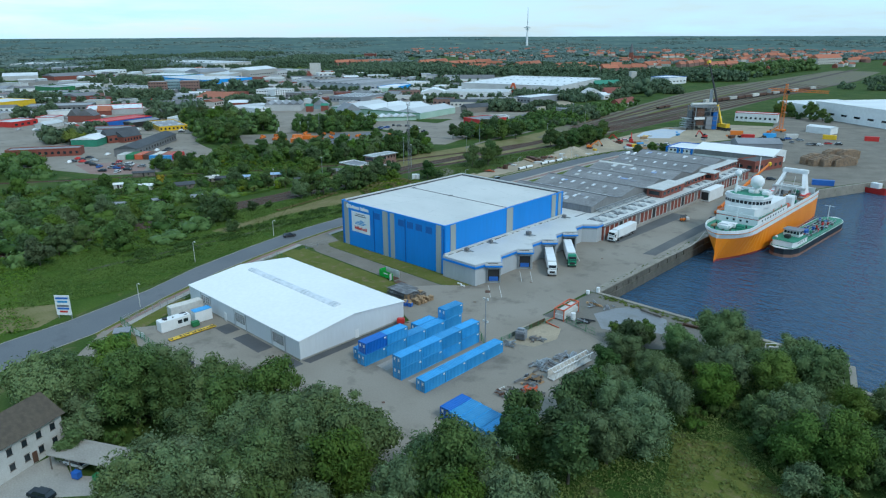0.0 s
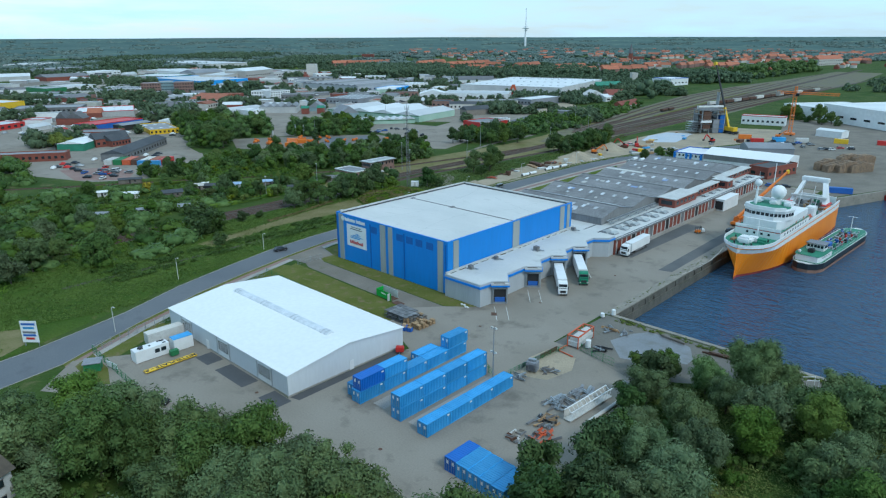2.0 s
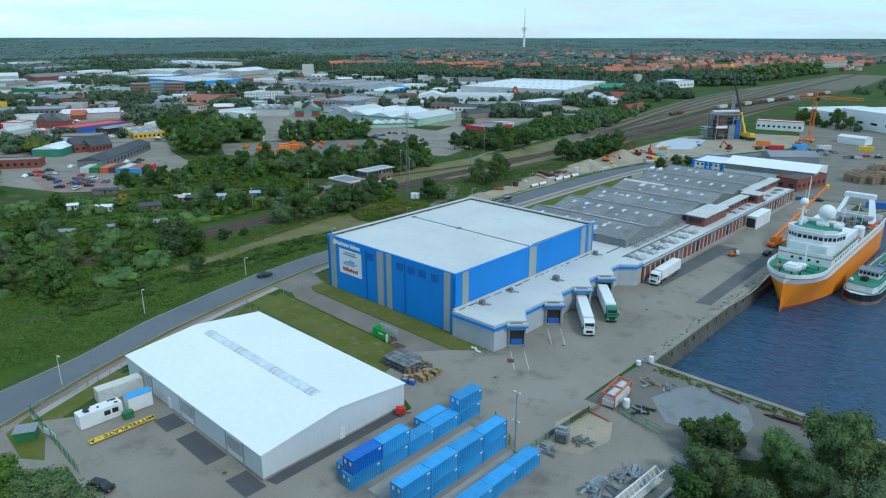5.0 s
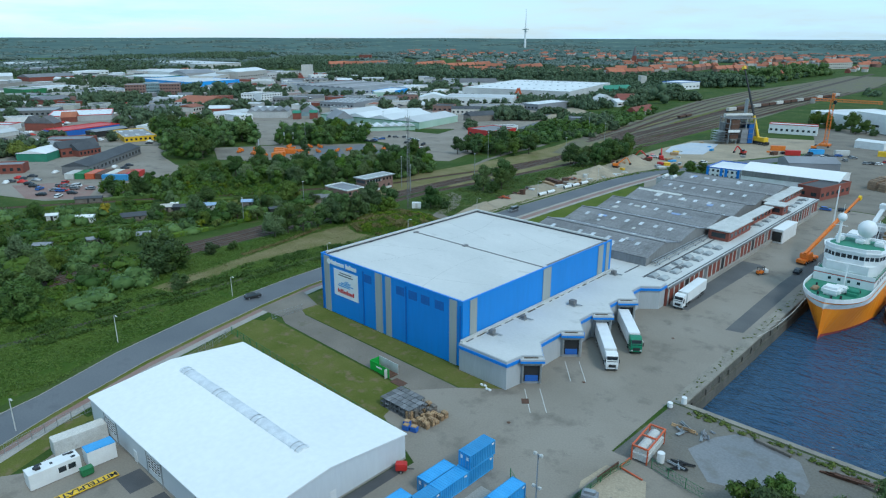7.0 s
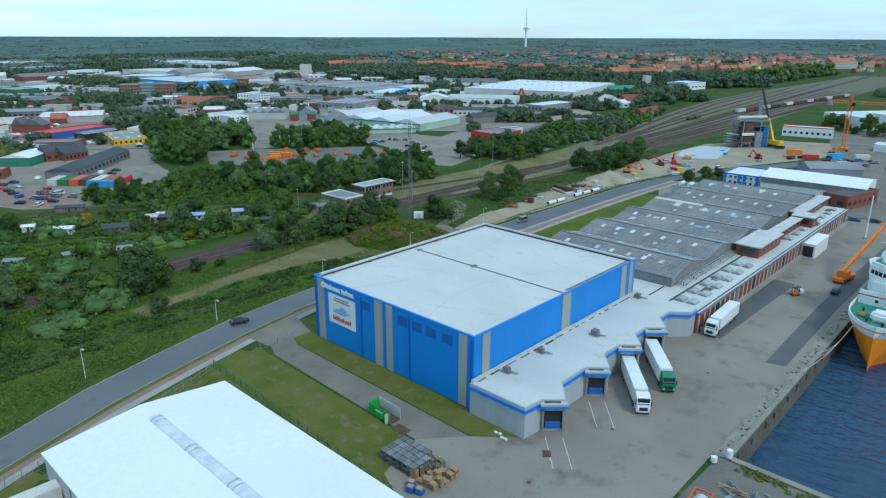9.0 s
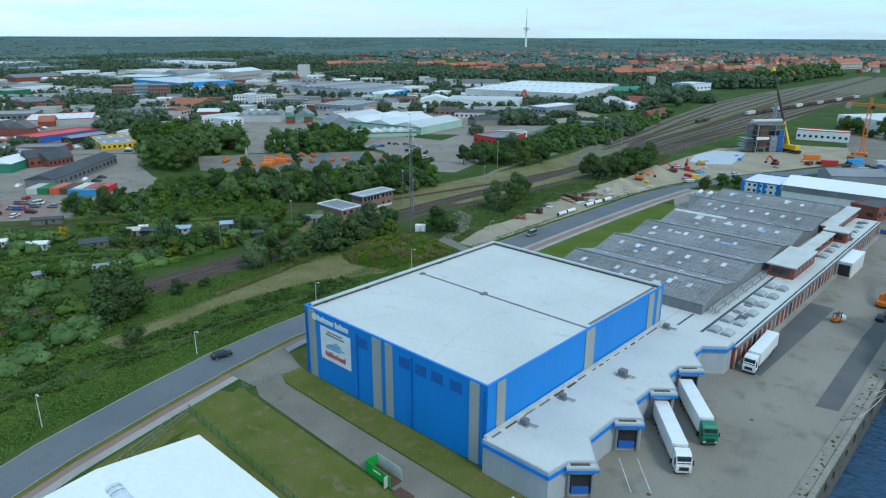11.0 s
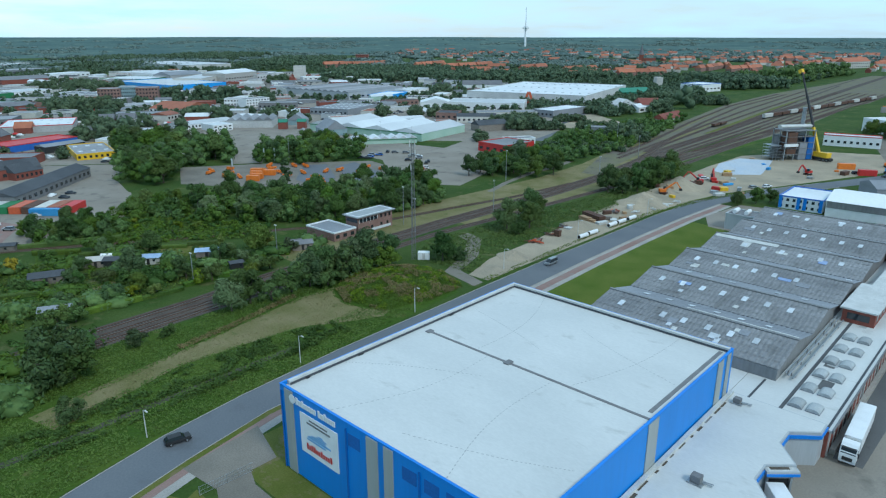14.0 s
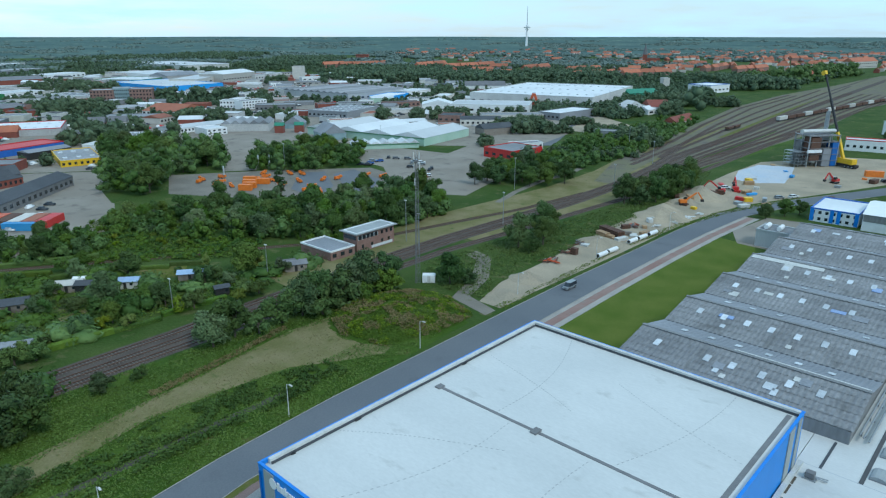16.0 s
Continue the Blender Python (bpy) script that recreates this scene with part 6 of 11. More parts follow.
scrap(45.2, -17.6, 14, 1.4, ("steel", "grey", "old_wood"), "scrap_heap", "small heap of grey scrap beside the transformer", "scrap", 2)
scrap(41.8, -24.0, 9, 0.9, ("steel",), "steel_sections", "bundle of steel profiles on the ground", "steel", 4)
scrap(61.0, -10.5, 12, 1.4, ("steel", "grey", "fibre_light"), "steel_sections", "scattered steel frames near the gate", "steel", 3)
scrap(47.5, 10.5, 9, 1.2, ("steel", "fibre_light"), "steel_sections", "bent steel frames on the wet lot", "steel", 3.5)
scrap(44.6, 9.0, 8, 1.0, ("steel", "wood"), "steel_sections", "steel profiles and boards on the lot", "steel", 5)
scrap(48.4, -1.0, 7, 0.9, ("dark", "steel"), "steel_sections", "black and grey troughs on the lot", "steel", 4)
for x, y in ((57.5, 14.2), (70, 13.6)):
    lg = thing("timber_beam", pose(x, y, 0.03, 0, 0, -8), "long grey timber beam at the basin edge", "beam", "timber beams")
    part("beam", bevel_box(B(), -3, -0.3, 0, 3, 0.3, 0.5, 0.05), "old_wood", lg)
rf = thing("steel_rack", pose(76.5, 12.0, 0.03, 0, 0, -5), "rusty red steel frame lying at the basin", "frame")
for k in range(5):
    part("bar", box(B(), -2 + k, -1.5, 0, -1.9 + k, 1.5, 0.25), "orange_red", rf)
part("rail", box(box(B(), -2, -1.5, 0.253, 2.1, -1.4, 0.4), -2, 1.4, 0.253, 2.1, 1.5, 0.4), "orange_red", rf)
for x, y in ((87, 12.5), (94.5, 13.2)):
    ga = thing("shore_stand", pose(x, y, 0.03, 0, 0, 40), "white tubular frame standing on the shore", "frame", "shore frames")
    for dx in (-1.2, 1.2):
        for dy in (-0.8, 0.8):
            part("upright", rod(B(), (dx, dy, 0), (dx, dy, 1.9), 0.07, seg=6), "white", ga)
    part("rail", rod(rod(B(), (-1.2, -0.8, 1.8), (1.2, -0.8, 1.8), 0.06, seg=6), (-1.2, 0.8, 1.8), (1.2, 0.8, 1.8), 0.06, seg=6), "white", ga)
for k in range(7):
    rb_ = thing("rusty_girder", pose(68.6 + 0.35 * k, 13.2 + 0.3 * (k % 3), 0.03 + 0.32 * (k // 4), 0, 0, 8 + 2 * (k % 3)), "rusty brown steel girder lying at the basin edge", "girder", "rusty girders")
    part("web", box(B(), -3.6, -0.05, 0.0, 3.6, 0.05, 0.3), "rust", rb_)
    part("flange", box(B(), -3.6, -0.14, 0.3, 3.6, 0.14, 0.33), "rust", rb_)
sheet("rubble_patch", [(41.5, -23), (38.4, -15.4), (39.2, -9), (46, -8.6), (48.5, -14), (47, -21)], 0.026, "sand", "pale rubble and sand on the yard", "ground")
# lattice bridge section and pipe
br = thing("lattice_gangway", pose(59.0, -24.6, 0.03, 0, 0, 86), "long white lattice gangway section", "gangway")
part("deck", box(B(), -6.6, -0.75, 0.2, 6.6, 0.75, 0.35), "dirty_white", br)
part("side_panel", box(B(), -6.6, 0.75, 0.2, 6.6, 0.8, 2.0), "render", br)
for y in (-0.78, 0.78):
    part("chord", box(B(), -6.6, y - 0.08, 2.0, 6.6, y + 0.08, 2.16), "white", br)
for k in range(11):
    x = -6.6 + k * 1.2
    part("brace", rod(B(), (x, -0.78, 2.1), (x + 1.2, 0.78, 2.1), 0.05, seg=5), "white", br)
    part("strut", rod(B(), (x, -0.78, 0.3), (x + 0.6, -0.78, 2.0), 0.05, seg=5), "white", br)
pp = thing("white_pipe", (61.6, -24, 0.4), "long white pipe lying beside the gangway", "pipe")
part("tube", rod(B(), (0, -6, 0), (0.6, 5, 0), 0.36, seg=14), "dirty_white", pp)
bp = thing("barrier_pipe", pose(41.2, -8.2, 0.2, 0, 0, 0), "orange-red barrier pipe on the ground", "barrier")
part("tube", rod(rod(B(), (0, 3.2, 0), (0, 0, 0), 0.14, seg=8), (0, 0, 0), (4.2, -0.6, 0), 0.14, seg=8), "orange_red", bp)
bw = thing("board_wall", pose(40.4, -14, 0.02, 0, 0, 86), "low rusty board wall at the edge of the yard", "fence")
for k in range(6):
    part("board", box(B(), -6 + 2 * k, -0.06, 0, -4.05 + 2 * k, 0.06, 1.0), "rust" if k > 2 else "grey", bw)

# ---- house and carport under the trees ----
ho = thing("white_house", pose(10.0, -106.4, 0, 0, 0, 293), "old white plastered house with a dark tiled roof", "house")
part("wall", box(B(), 0, -9, 0, 22, 0, 6.0), "dirty_white", ho)
bm = B()
vs = [[bm.verts.new((x, y, z)) for y, z in ((-9.6, 5.9), (-4.5, 9.0), (0.6, 5.9))] for x in (-0.5, 22.5)]
for k in range(3):
    bm.faces.new((vs[0][k], vs[0][(k + 1) % 3], vs[1][(k + 1) % 3], vs[1][k]))
bm.faces.new(vs[0][::-1])
bm.faces.new(vs[1])
bmesh.ops.recalc_face_normals(bm, faces=bm.faces[:])
part("roof", bm, "bark", ho)
for z in (1.2, 3.9):
    for x in (1.4, 4.0, 6.6, 9.2):
        w = part("window", box(B(), x, 0.003, z, x + 0.9, 0.06, z + 1.2), "glass", ho)
        part("frame", box(box(B(), x - 0.1, 0.003, z - 0.12, x + 1.0, 0.1, z - 0.003), x - 0.1, 0.003, z + 1.203, x + 1.0, 0.1, z + 1.3), "old_wood", w)
part("door", box(B(), 5.3, 0.003, 0.1, 6.2, 0.07, 2.1), "rust", ho)
cp = thing("carport", pose(20.8, -105.6, 0, 0, 0, 27), "low carport with a corrugated grey roof", "carport")
part("roof", box(B(), -6.8, -2.6, 2.8, 6.8, 2.6, 2.95), "concrete", cp)
bm = B()
for k in range(34):
    box(bm, -6.8 + k * 0.4, -2.6, 2.953, -6.6 + k * 0.4, 2.6, 3.0)
tagged(part("corrugation", bm, "concrete", cp), kind="stuff")
part("wall", box(B(), 0.5, 0.4, 0, 6.4, 2.4, 2.8), "dirty_white", cp)
for x in (-6.4, -2.5):
    for y in (-2.3, 2.3):
        part("post", box(B(), x - 0.08, y - 0.08, 0, x + 0.08, y + 0.08, 2.8), "old_wood", cp)
sheet("pavement_house", [(14, -124), (30, -106), (27, -103.5), (20, -109), (12, -108)], 0.02, "concrete", "old concrete yard beside the house", "pavement")
car(pose(18.0, -107.4, 0.03, 0, 0, 200), "white", "white car parked under the carport")
car(pose(22.6, -114.0, 0.03, 0, 0, 205), "hull_black", "dark blue car parked on the house yard")
for x, y, mt, lb in ((21.6, -108.6, "blue", "blue waste bin beside the carport"), (24.9, -106.6, "skip_dull", "green waste bin beside the carport"), (26.6, -105.9, "yellow", "yellow waste bin beside the carport")):
    b_ = thing("waste_bin", pose(x, y, 0.03, 0, 0, 25), lb, "bin")
    part("body", bevel_box(B(), -0.65, -0.5, 0.12, 0.65, 0.5, 1.1, 0.08), mt, b_)
    part("lid", bevel_box(B(), -0.68, -0.53, 1.1, 0.68, 0.53, 1.3, 0.08), mt, b_)
    for sx in (-0.5, 0.5):
        part("castor", rod(B(), (sx, -0.4, 0.07), (sx, 0.4, 0.07), 0.07, seg=8), "dark", b_)

# ---- trawler at the quay ----
def loft(bm, stations, cap=True):
    """Skins a list of rings with equal counts."""
    rows = [[bm.verts.new(p) for p in st] for st in stations]
    for a, b in zip(rows, rows[1:]):
        for k in range(len(a) - 1):
            bm.faces.new((a[k], b[k], b[k + 1], a[k + 1]))
    if cap:
        bm.faces.new(rows[-1])
        bm.faces.new(rows[0][::-1])
    bmesh.ops.remove_doubles(bm, verts=bm.verts[:], dist=0.001)
    bmesh.ops.recalc_face_normals(bm, faces=bm.faces[:])
    return bm


SL, SB = 84.0, 7.4


def half(y, z):
    """Half breadth at y from the stem and height z over the water, with a flared bow and a raked stem."""
    f = 1 - z / 10.5
    u = min(1.0, max(0.0, (y - 3.2 * f) / (11.5 + 15 * f)))
    w = SB * (1 - (1 - u) ** (2.1 - 0.5 * f)) ** (0.56 + 0.34 * f)
    if y > SL - 8:
        w *= 1 - 0.06 * (y - SL + 8) / 8
    return max(w, 0.02)


def hull_band(z0, z1, grow=0.0, n=30):
    bm = B()
    sts = []
    for k in range(n + 1):
        y = SL * (k / n) ** 1.5
        sts.append([(-half(y, z1) - grow, y, z1), (-half(y, z0) - grow, y, z0), (half(y, z0) + grow, y, z0), (half(y, z1) + grow, y, z1)])
    return loft(bm, sts)


ship = thing("trawler", pose(48.6, 75.4, WATER_Z, 0, 0, 0), "orange and white stern trawler moored at the quay", "ship")
part("bottom", hull_band(-1.0, 0.7), "antifoul", ship, "dull red bottom paint")
part("hull", hull_band(0.7, 8.2), "orange", ship, "bright orange hull")
part("white_band", hull_band(8.2, 9.6, 0.03), "white", ship, "white band below the bulwark")
part("orange_line", hull_band(9.6, 9.95, 0.05), "orange", ship)


def bulwark(z0, z1, thick=0.25, n=30, y0=0.0, y1=SL):
    bm = B()
    for s in (-1, 1):
        rows = []
        for k in range(n + 1):
            y = y0 + (y1 - y0) * (k / n) ** 1.4
            w = half(y, 10.2) + 0.03
            wi = max(0.0, w - thick)
            rows.append([bm.verts.new(p) for p in ((s * w, y, z0), (s * w, y, z1), (s * wi, y + (thick if wi == 0 else 0), z1), (s * wi, y + (thick if wi == 0 else 0), z0))])
        for a, b in zip(rows, rows[1:]):
            for k in range(4):
                bm.faces.new((a[k], b[k], b[(k + 1) % 4], a[(k + 1) % 4]))
    bmesh.ops.recalc_face_normals(bm, faces=bm.faces[:])
    return bm


part("bulwark", bulwark(9.95, 11.0), "white", ship, "white bulwark with a rounded bow")


def deck_shape(y0, y1, inset, z, n=16):
    bm = B()
    L = [(-max(0.05, half(y0 + (y1 - y0) * k / n, 10.2) - inset), y0 + (y1 - y0) * k / n) for k in range(n + 1)]
    pts = [(-x, y) for x, y in L] + L[::-1]
    slab(bm, pts, z, z + 0.12)
    return bm


part("foredeck", deck_shape(1.2, 17, 0.3, 9.96), "deck_green", ship, "green foredeck")
part("working_deck", deck_shape(44, 83.5, 0.3, 9.64), "grey", ship, "grey working deck")
# windlass housing and deck gear
part("windlass_cover", bevel_box(bevel_box(B(), -2.3, 5.0, 10.1, 1.8, 9.0, 12.2, 0.6), -0.6, 8.5, 10.1, 2.6, 11.5, 11.6, 0.4), "white", ship, "white canvas cover over the windlass")
part("deck_winch", rod(box(B(), 2.8, 8, 10.1, 5.0, 10.4, 10.9), (2.6, 9.2, 11.2), (5.2, 9.2, 11.2), 0.5, seg=12), "deck_green", ship)
part("rope_heap", bevel_box(B(), -5.0, 6.5, 10.1, -3.4, 9.5, 10.7, 0.25), "wood", ship)
for x, y in ((-2.6, 4.4), (2.4, 4.6), (-4.6, 11), (4.8, 12), (0.6, 3.4)):
    part("bollard", rod(B(), (x, y, 10.08), (x, y, 10.9), 0.25, seg=10), "dark", ship)
part("foremast", rod(rod(B(), (0.9, 13.6, 10.1), (0.9, 13.6, 16.5), 0.22, 0.12, 8), (0.2, 13.6, 14.6), (2.4, 13.6, 14.6), 0.08, seg=6), "white", ship)
# house tiers
part("lower_house", slab(B(), [(-6.9, 16), (6.9, 16), (7.0, 45), (-7.0, 45)], 9.4, 12.2), "white", ship)
part("red_line", box(B(), -6.95, 15.95, 12.2, 6.95, 45, 12.32), "red", ship)
part("house_deck", slab(B(), [(-6.9, 16.1), (6.9, 16.1), (7.0, 45), (-7.0, 45)], 12.32, 12.42), "deck_green", ship)
part("middle_house", slab(B(), [(-4.8, 18.0), (4.8, 18.0), (6.3, 21), (6.5, 44), (-6.5, 44), (-6.3, 21)], 12.42, 15.2), "white", ship)
wheel_plan = [(-6.2, 20.6), (-3.4, 18.6), (3.4, 18.6), (6.2, 20.6), (7.3, 25.0), (6.6, 27.6), (4.6, 29), (4.6, 34), (-4.6, 34), (-4.6, 29), (-6.6, 27.6), (-7.3, 25.0)]
br_ = part("wheelhouse", slab(B(), wheel_plan, 15.2, 18.2), "white", ship, "white wheelhouse with a band of dark windows")
for (xa, ya), (xb, yb), n in ((wheel_plan[0], wheel_plan[1], 3), (wheel_plan[1], wheel_plan[2], 5), (wheel_plan[2], wheel_plan[3], 3), (wheel_plan[3], wheel_plan[4], 3), (wheel_plan[4], wheel_plan[5], 2)):
    a, b = Vector((xa, ya, 0)), Vector((xb, yb, 0))
    ang = math.atan2(yb - ya, xb - xa)
    for k in range(n):
        m = Matrix.Translation(a.lerp(b, (k + 0.12) / n)) @ Matrix.Rotation(ang, 4, "Z")
        part("window", box(B(), 0, -0.05, 16.5, (b - a).length / n * 0.78, -0.003, 17.5, m), "glass", br_)
part("roof_rim", slab(B(), [(x * 1.05, 24.5 + (y - 24.5) * 1.05) for x, y in wheel_plan], 18.2, 18.55), "white", ship)
part("roof_deck", slab(B(), [(x * 0.86, 24.5 + (y - 24.5) * 0.86) for x, y in wheel_plan], 18.55, 18.62), "deck_green", ship)
part("roof_bulwark", slab(B(), [(x * 1.02, 24.5 + (y - 24.5) * 1.02) for x, y in wheel_plan[:4]] + [(x * 0.94, 24.5 + (y - 24.5) * 0.94) for x, y in wheel_plan[3::-1]], 18.55, 19.4), "white", ship, "white breastwork round the wheelhouse roof")
part("front_breastwork", slab(B(), [(-6.9, 16.05), (6.9, 16.05), (6.9, 16.3), (-6.9, 16.3)], 12.42, 13.4), "white", ship)
for x in (-3.4, -1.2, 1.0, 3.2):
    part("house_window", box(B(), x, 15.93, 10.9, x + 0.7, 15.997, 11.6), "glass", ship)
for s in (-1, 1):
    for k in range(9):
        part("side_window", box(B(), s * 6.98 - 0.05, 20 + 2.6 * k, 10.9, s * 6.98 + 0.05, 20.7 + 2.6 * k, 11.6), "glass", ship)
for x in (-4.6, 0.2, 4.6):
    part("roof_locker", bevel_box(B(), x - 1.1, 26.2, 18.62, x + 1.1, 28.4, 19.9, 0.3), "white", ship)
part("roof_bridge", bevel_box(B(), -5.8, 28.0, 19.4, 5.8, 29.4, 20.1, 0.25), "white", ship)
part("dome_foot", rod(B(), (1.0, 28.6, 18.6), (1.0, 28.6, 20.8), 1.3, 1.0, 14), "white", ship)
part("radar_dome", ball(B(), (1.0, 28.6, 22.4), 2.3), "white", ship, "large white radar dome")
part("small_dome_mast", rod(B(), (-4.4, 24.4, 18.6), (-4.4, 24.8, 24.6), 0.5, 0.25, 8), "white", ship)
part("small_dome", ball(B(), (-4.4, 24.8, 25.4), 1.15, 12, 8), "white", ship)
part("antenna_bar", rod(rod(B(), (-6.0, 24.8, 23.2), (-2.8, 24.8, 23.2), 0.08, seg=6), (-4.4, 24.8, 26.4), (-4.4, 24.8, 29), 0.05, seg=5), "white", ship)
# railings
for z, pts in ((12.42, [(-6.8, 45), (-6.8, 16.3), (6.8, 16.3), (6.8, 45)]),):
    for (xa, ya), (xb, yb) in zip(pts, pts[1:]):
        bm = B()
        n = max(2, round(math.hypot(xb - xa, yb - ya) / 1.5))
        for k in range(n + 1):
            p = Vector((xa, ya, z)).lerp(Vector((xb, yb, z)), k / n)
            rod(bm, p, p + Vector((0, 0, 1.0)), 0.035, seg=5)
        for h in (0.5, 1.0):
            rod(bm, (xa, ya, z + h), (xb, yb, z + h), 0.035, seg=5)
        part("railing", bm, "dirty_white", ship)
for y in (30, 38):
    part("lifebuoy", rod(B(), (7.05, y, 13.2), (7.15, y, 13.2), 0.42, seg=14), "orange_red", ship)
part("rescue_boat", bevel_box(B(), 5.2, 45.6, 10.6, 6.8, 50, 12.0, 0.5), "orange_red", ship)
part("funnel", bevel_box(B(), -6.6, 44.5, 9.4, -3.8, 50, 16.5, 0.3), "white", ship)
part("funnel", bevel_box(B(), 3.8, 50.8, 9.4, 6.6, 55, 14.0, 0.3), "white", ship)
part("deck_house", bevel_box(B(), -3.2, 46, 9.4, 3.2, 52, 12.6, 0.2), "white", ship)
part("winch", rod(B(), (-3, 57, 10.6), (3, 57, 10.6), 1.0, seg=14), "blue", ship)
part("winch", rod(B(), (-2, 61, 10.4), (2.4, 61, 10.4), 0.8, seg=14), "deck_green", ship)
# stern gantry
for s in (-1, 1):
    bm = B()
    a = [(s * 6.9, 66, 9.4), (s * 6.9, 72, 9.4), (s * 4.0, 75.5, 19.2), (s * 4.0, 73.6, 19.2)]
    lo = [bm.verts.new(p) for p in a]
    hi = [bm.verts.new((p[0] - s * 1.3, p[1], p[2])) for p in a]
    for k in range(4):
        bm.faces.new((lo[k], lo[(k + 1) % 4], hi[(k + 1) % 4], hi[k]))
    bm.faces.new(lo[::-1])
    bm.faces.new(hi)
    bmesh.ops.recalc_face_normals(bm, faces=bm.faces[:])
    g = part("gantry_leg", bm, "white", ship)
    part("leg_band", box(B(), s * 7.0 - 0.7, 65.6, 9.42, s * 7.0 + 0.1, 72.4, 11.0), "orange", g)
    part("leg_stripe", box(B(), min(s * 5.0, s * 7.0), 65.9, 11.6, max(s * 5.0, s * 7.0), 73.2, 11.85), "red", g)
part("gantry_beam", bevel_box(B(), -4.6, 73.2, 18.6, 4.6, 75.6, 20.2, 0.2), "white", ship)
part("gantry_cross", box(B(), -6.0, 68, 13.4, 6.0, 69.2, 14.2), "dirty_white", ship)
rr = random.Random(61)
for k in range(70):
    x, y = rr.uniform(-5.8, 5.0), rr.uniform(45, 80)
    h = rr.uniform(0.5, 2.2)
    part("deck_gear", bevel_box(B(), x, y, 9.76, x + rr.uniform(0.4, 1.4), y + rr.uniform(0.4, 1.6), 9.76 + h, 0.08), rr.choice(("deck_green", "dirty_white", "steel", "grey", "hull_black", "wood", "white")), ship)
for x, y, h in ((-2, 64, 7), (3, 66, 6), (0.5, 71, 8), (-3.4, 70, 6)):
    part("derrick", rod(B(), (x, y, 9.4), (x + 0.4, y + 1.0, 9.4 + h), 0.14, 0.1, 6), "white", ship)
part("stern_wall", box(B(), -6.4, 80.5, 9.4, 6.4, 81.0, 12.4), "white", ship)
# nameplate as plain bars
for s in (-1, 1):
    part("name_bar", box(B(), s * 4.6 - 0.5, 5.1, 8.7, s * 4.6 + 0.5, 5.15, 9.1, Matrix.Translation((0, 0, 0))), "grey", ship)
for s, (ya, yb) in ((-1, (3, -11)), (-1, (6, -18)), (1, (2, -6))):
    ln = thing("mooring_line", (0, 0, 0), "thin pale mooring line from bow to quay", "rope", "mooring lines")
    bm = B()
    p0, p1 = Vector((48.6 - half(4, 9), 75.4 + ya, WATER_Z + 9.2)), Vector((QUAY_X - 0.5, 75.4 + yb, 0.4))
    last = p0
    for k in range(1, 9):
        q = p0.lerp(p1, k / 8)
        q.z -= 1.6 * math.sin(math.pi * k / 8)
        rod(bm, last, q, 0.06, seg=5)
        last = q
    part("rope", bm, "render", ln)

# ---- small tanker alongside ----
TLn, TB = 56.0, 4.6


def thalf(y):
    u = min(1.0, max(0.0, y / 5.0)) ** 0.5 * (1 if y < TLn - 9 else max(0.0, 1 - ((y - TLn + 9) / 9.2) ** 2) ** 0.6)
    return max(0.05, TB * (0.45 + 0.55 * u) * (1 if y > 0.01 else 0.75)) if y < TLn - 9 else max(0.05, TB * u)


def tband(z0, z1, grow=0.0):
    sts = []
    for k in range(33):
        y = TLn * k / 32
        w = thalf(y) + grow
        sts.append([(-w, y, z1), (-w * 0.96, y, z0), (w * 0.96, y, z0), (w, y, z1)])
    return loft(B(), sts)


tank = thing("tanker_barge", pose(61.8, 96.5, WATER_Z, 0, 0, -3), "small black-hulled bunker tanker with green decks", "ship")
part("bottom", tband(-0.8, 1.0), "brown_hull", tank, "brown bottom paint")
part("hull", tband(1.0, 2.9), "hull_black", tank)
part("rail_line", tband(2.9, 3.0, 0.04), "white", tank)
bm = B()
pts = [(thalf(TLn * k / 32) - 0.25, TLn * k / 32) for k in range(1, 32)]
slab(bm, pts + [(-x, y) for x, y in pts[::-1]], 3.0, 3.06)
part("deck", bm, "deck_green", tank, "green deck")
part("after_house", slab(B(), [(-3.2, 2.2), (3.2, 2.2), (3.8, 4.5), (3.8, 14), (-3.8, 14), (-3.8, 4.5)], 3.06, 5.0), "white", tank)
for s in (-1, 1):
    for y in (5.5, 7.3, 9.1, 11):
        part("porthole", rod(B(), (s * 3.79, y, 4.2), (s * 3.84, y, 4.2), 0.3, seg=12), "glass", tank)
part("poop_deck", slab(B(), [(-3.4, 2.0), (3.4, 2.0), (4.0, 4.5), (4.0, 14), (-4.0, 14), (-4.0, 4.5)], 5.0, 5.08), "deck_green", tank)
tw = part("wheelhouse", bevel_box(B(), -2.6, 9.4, 5.08, 2.6, 13.2, 7.2, 0.1), "white", tank)
for k in range(5):
    part("window", box(B(), -2.4 + k, 9.36, 6.0, -1.6 + k, 9.397, 6.9), "glass", tw)
for k in range(3):
    part("window", box(B(), 2.603, 9.8 + k * 1.1, 6.0, 2.64, 10.7 + k * 1.1, 6.9), "glass", tw)
part("wheelhouse_roof", box(B(), -2.9, 9.0, 7.2, 2.9, 13.6, 7.36), "fibre_light", tank)
part("engine_hatch", bevel_box(B(), -1.0, 5.6, 5.08, 0.8, 7.4, 6.3, 0.2), "dark", tank)
part("vent_dome", ball(B(), (-2.6, 3.4, 5.7), 0.5, 12, 8), "white", tank)
for x in (-2.4, -1.2, 0.0, 1.2, 2.4):
    part("deck_pipe", rod(B(), (x, 15, 3.6), (x, 48, 3.6), 0.14, seg=8), "steel", tank)
rr = random.Random(71)
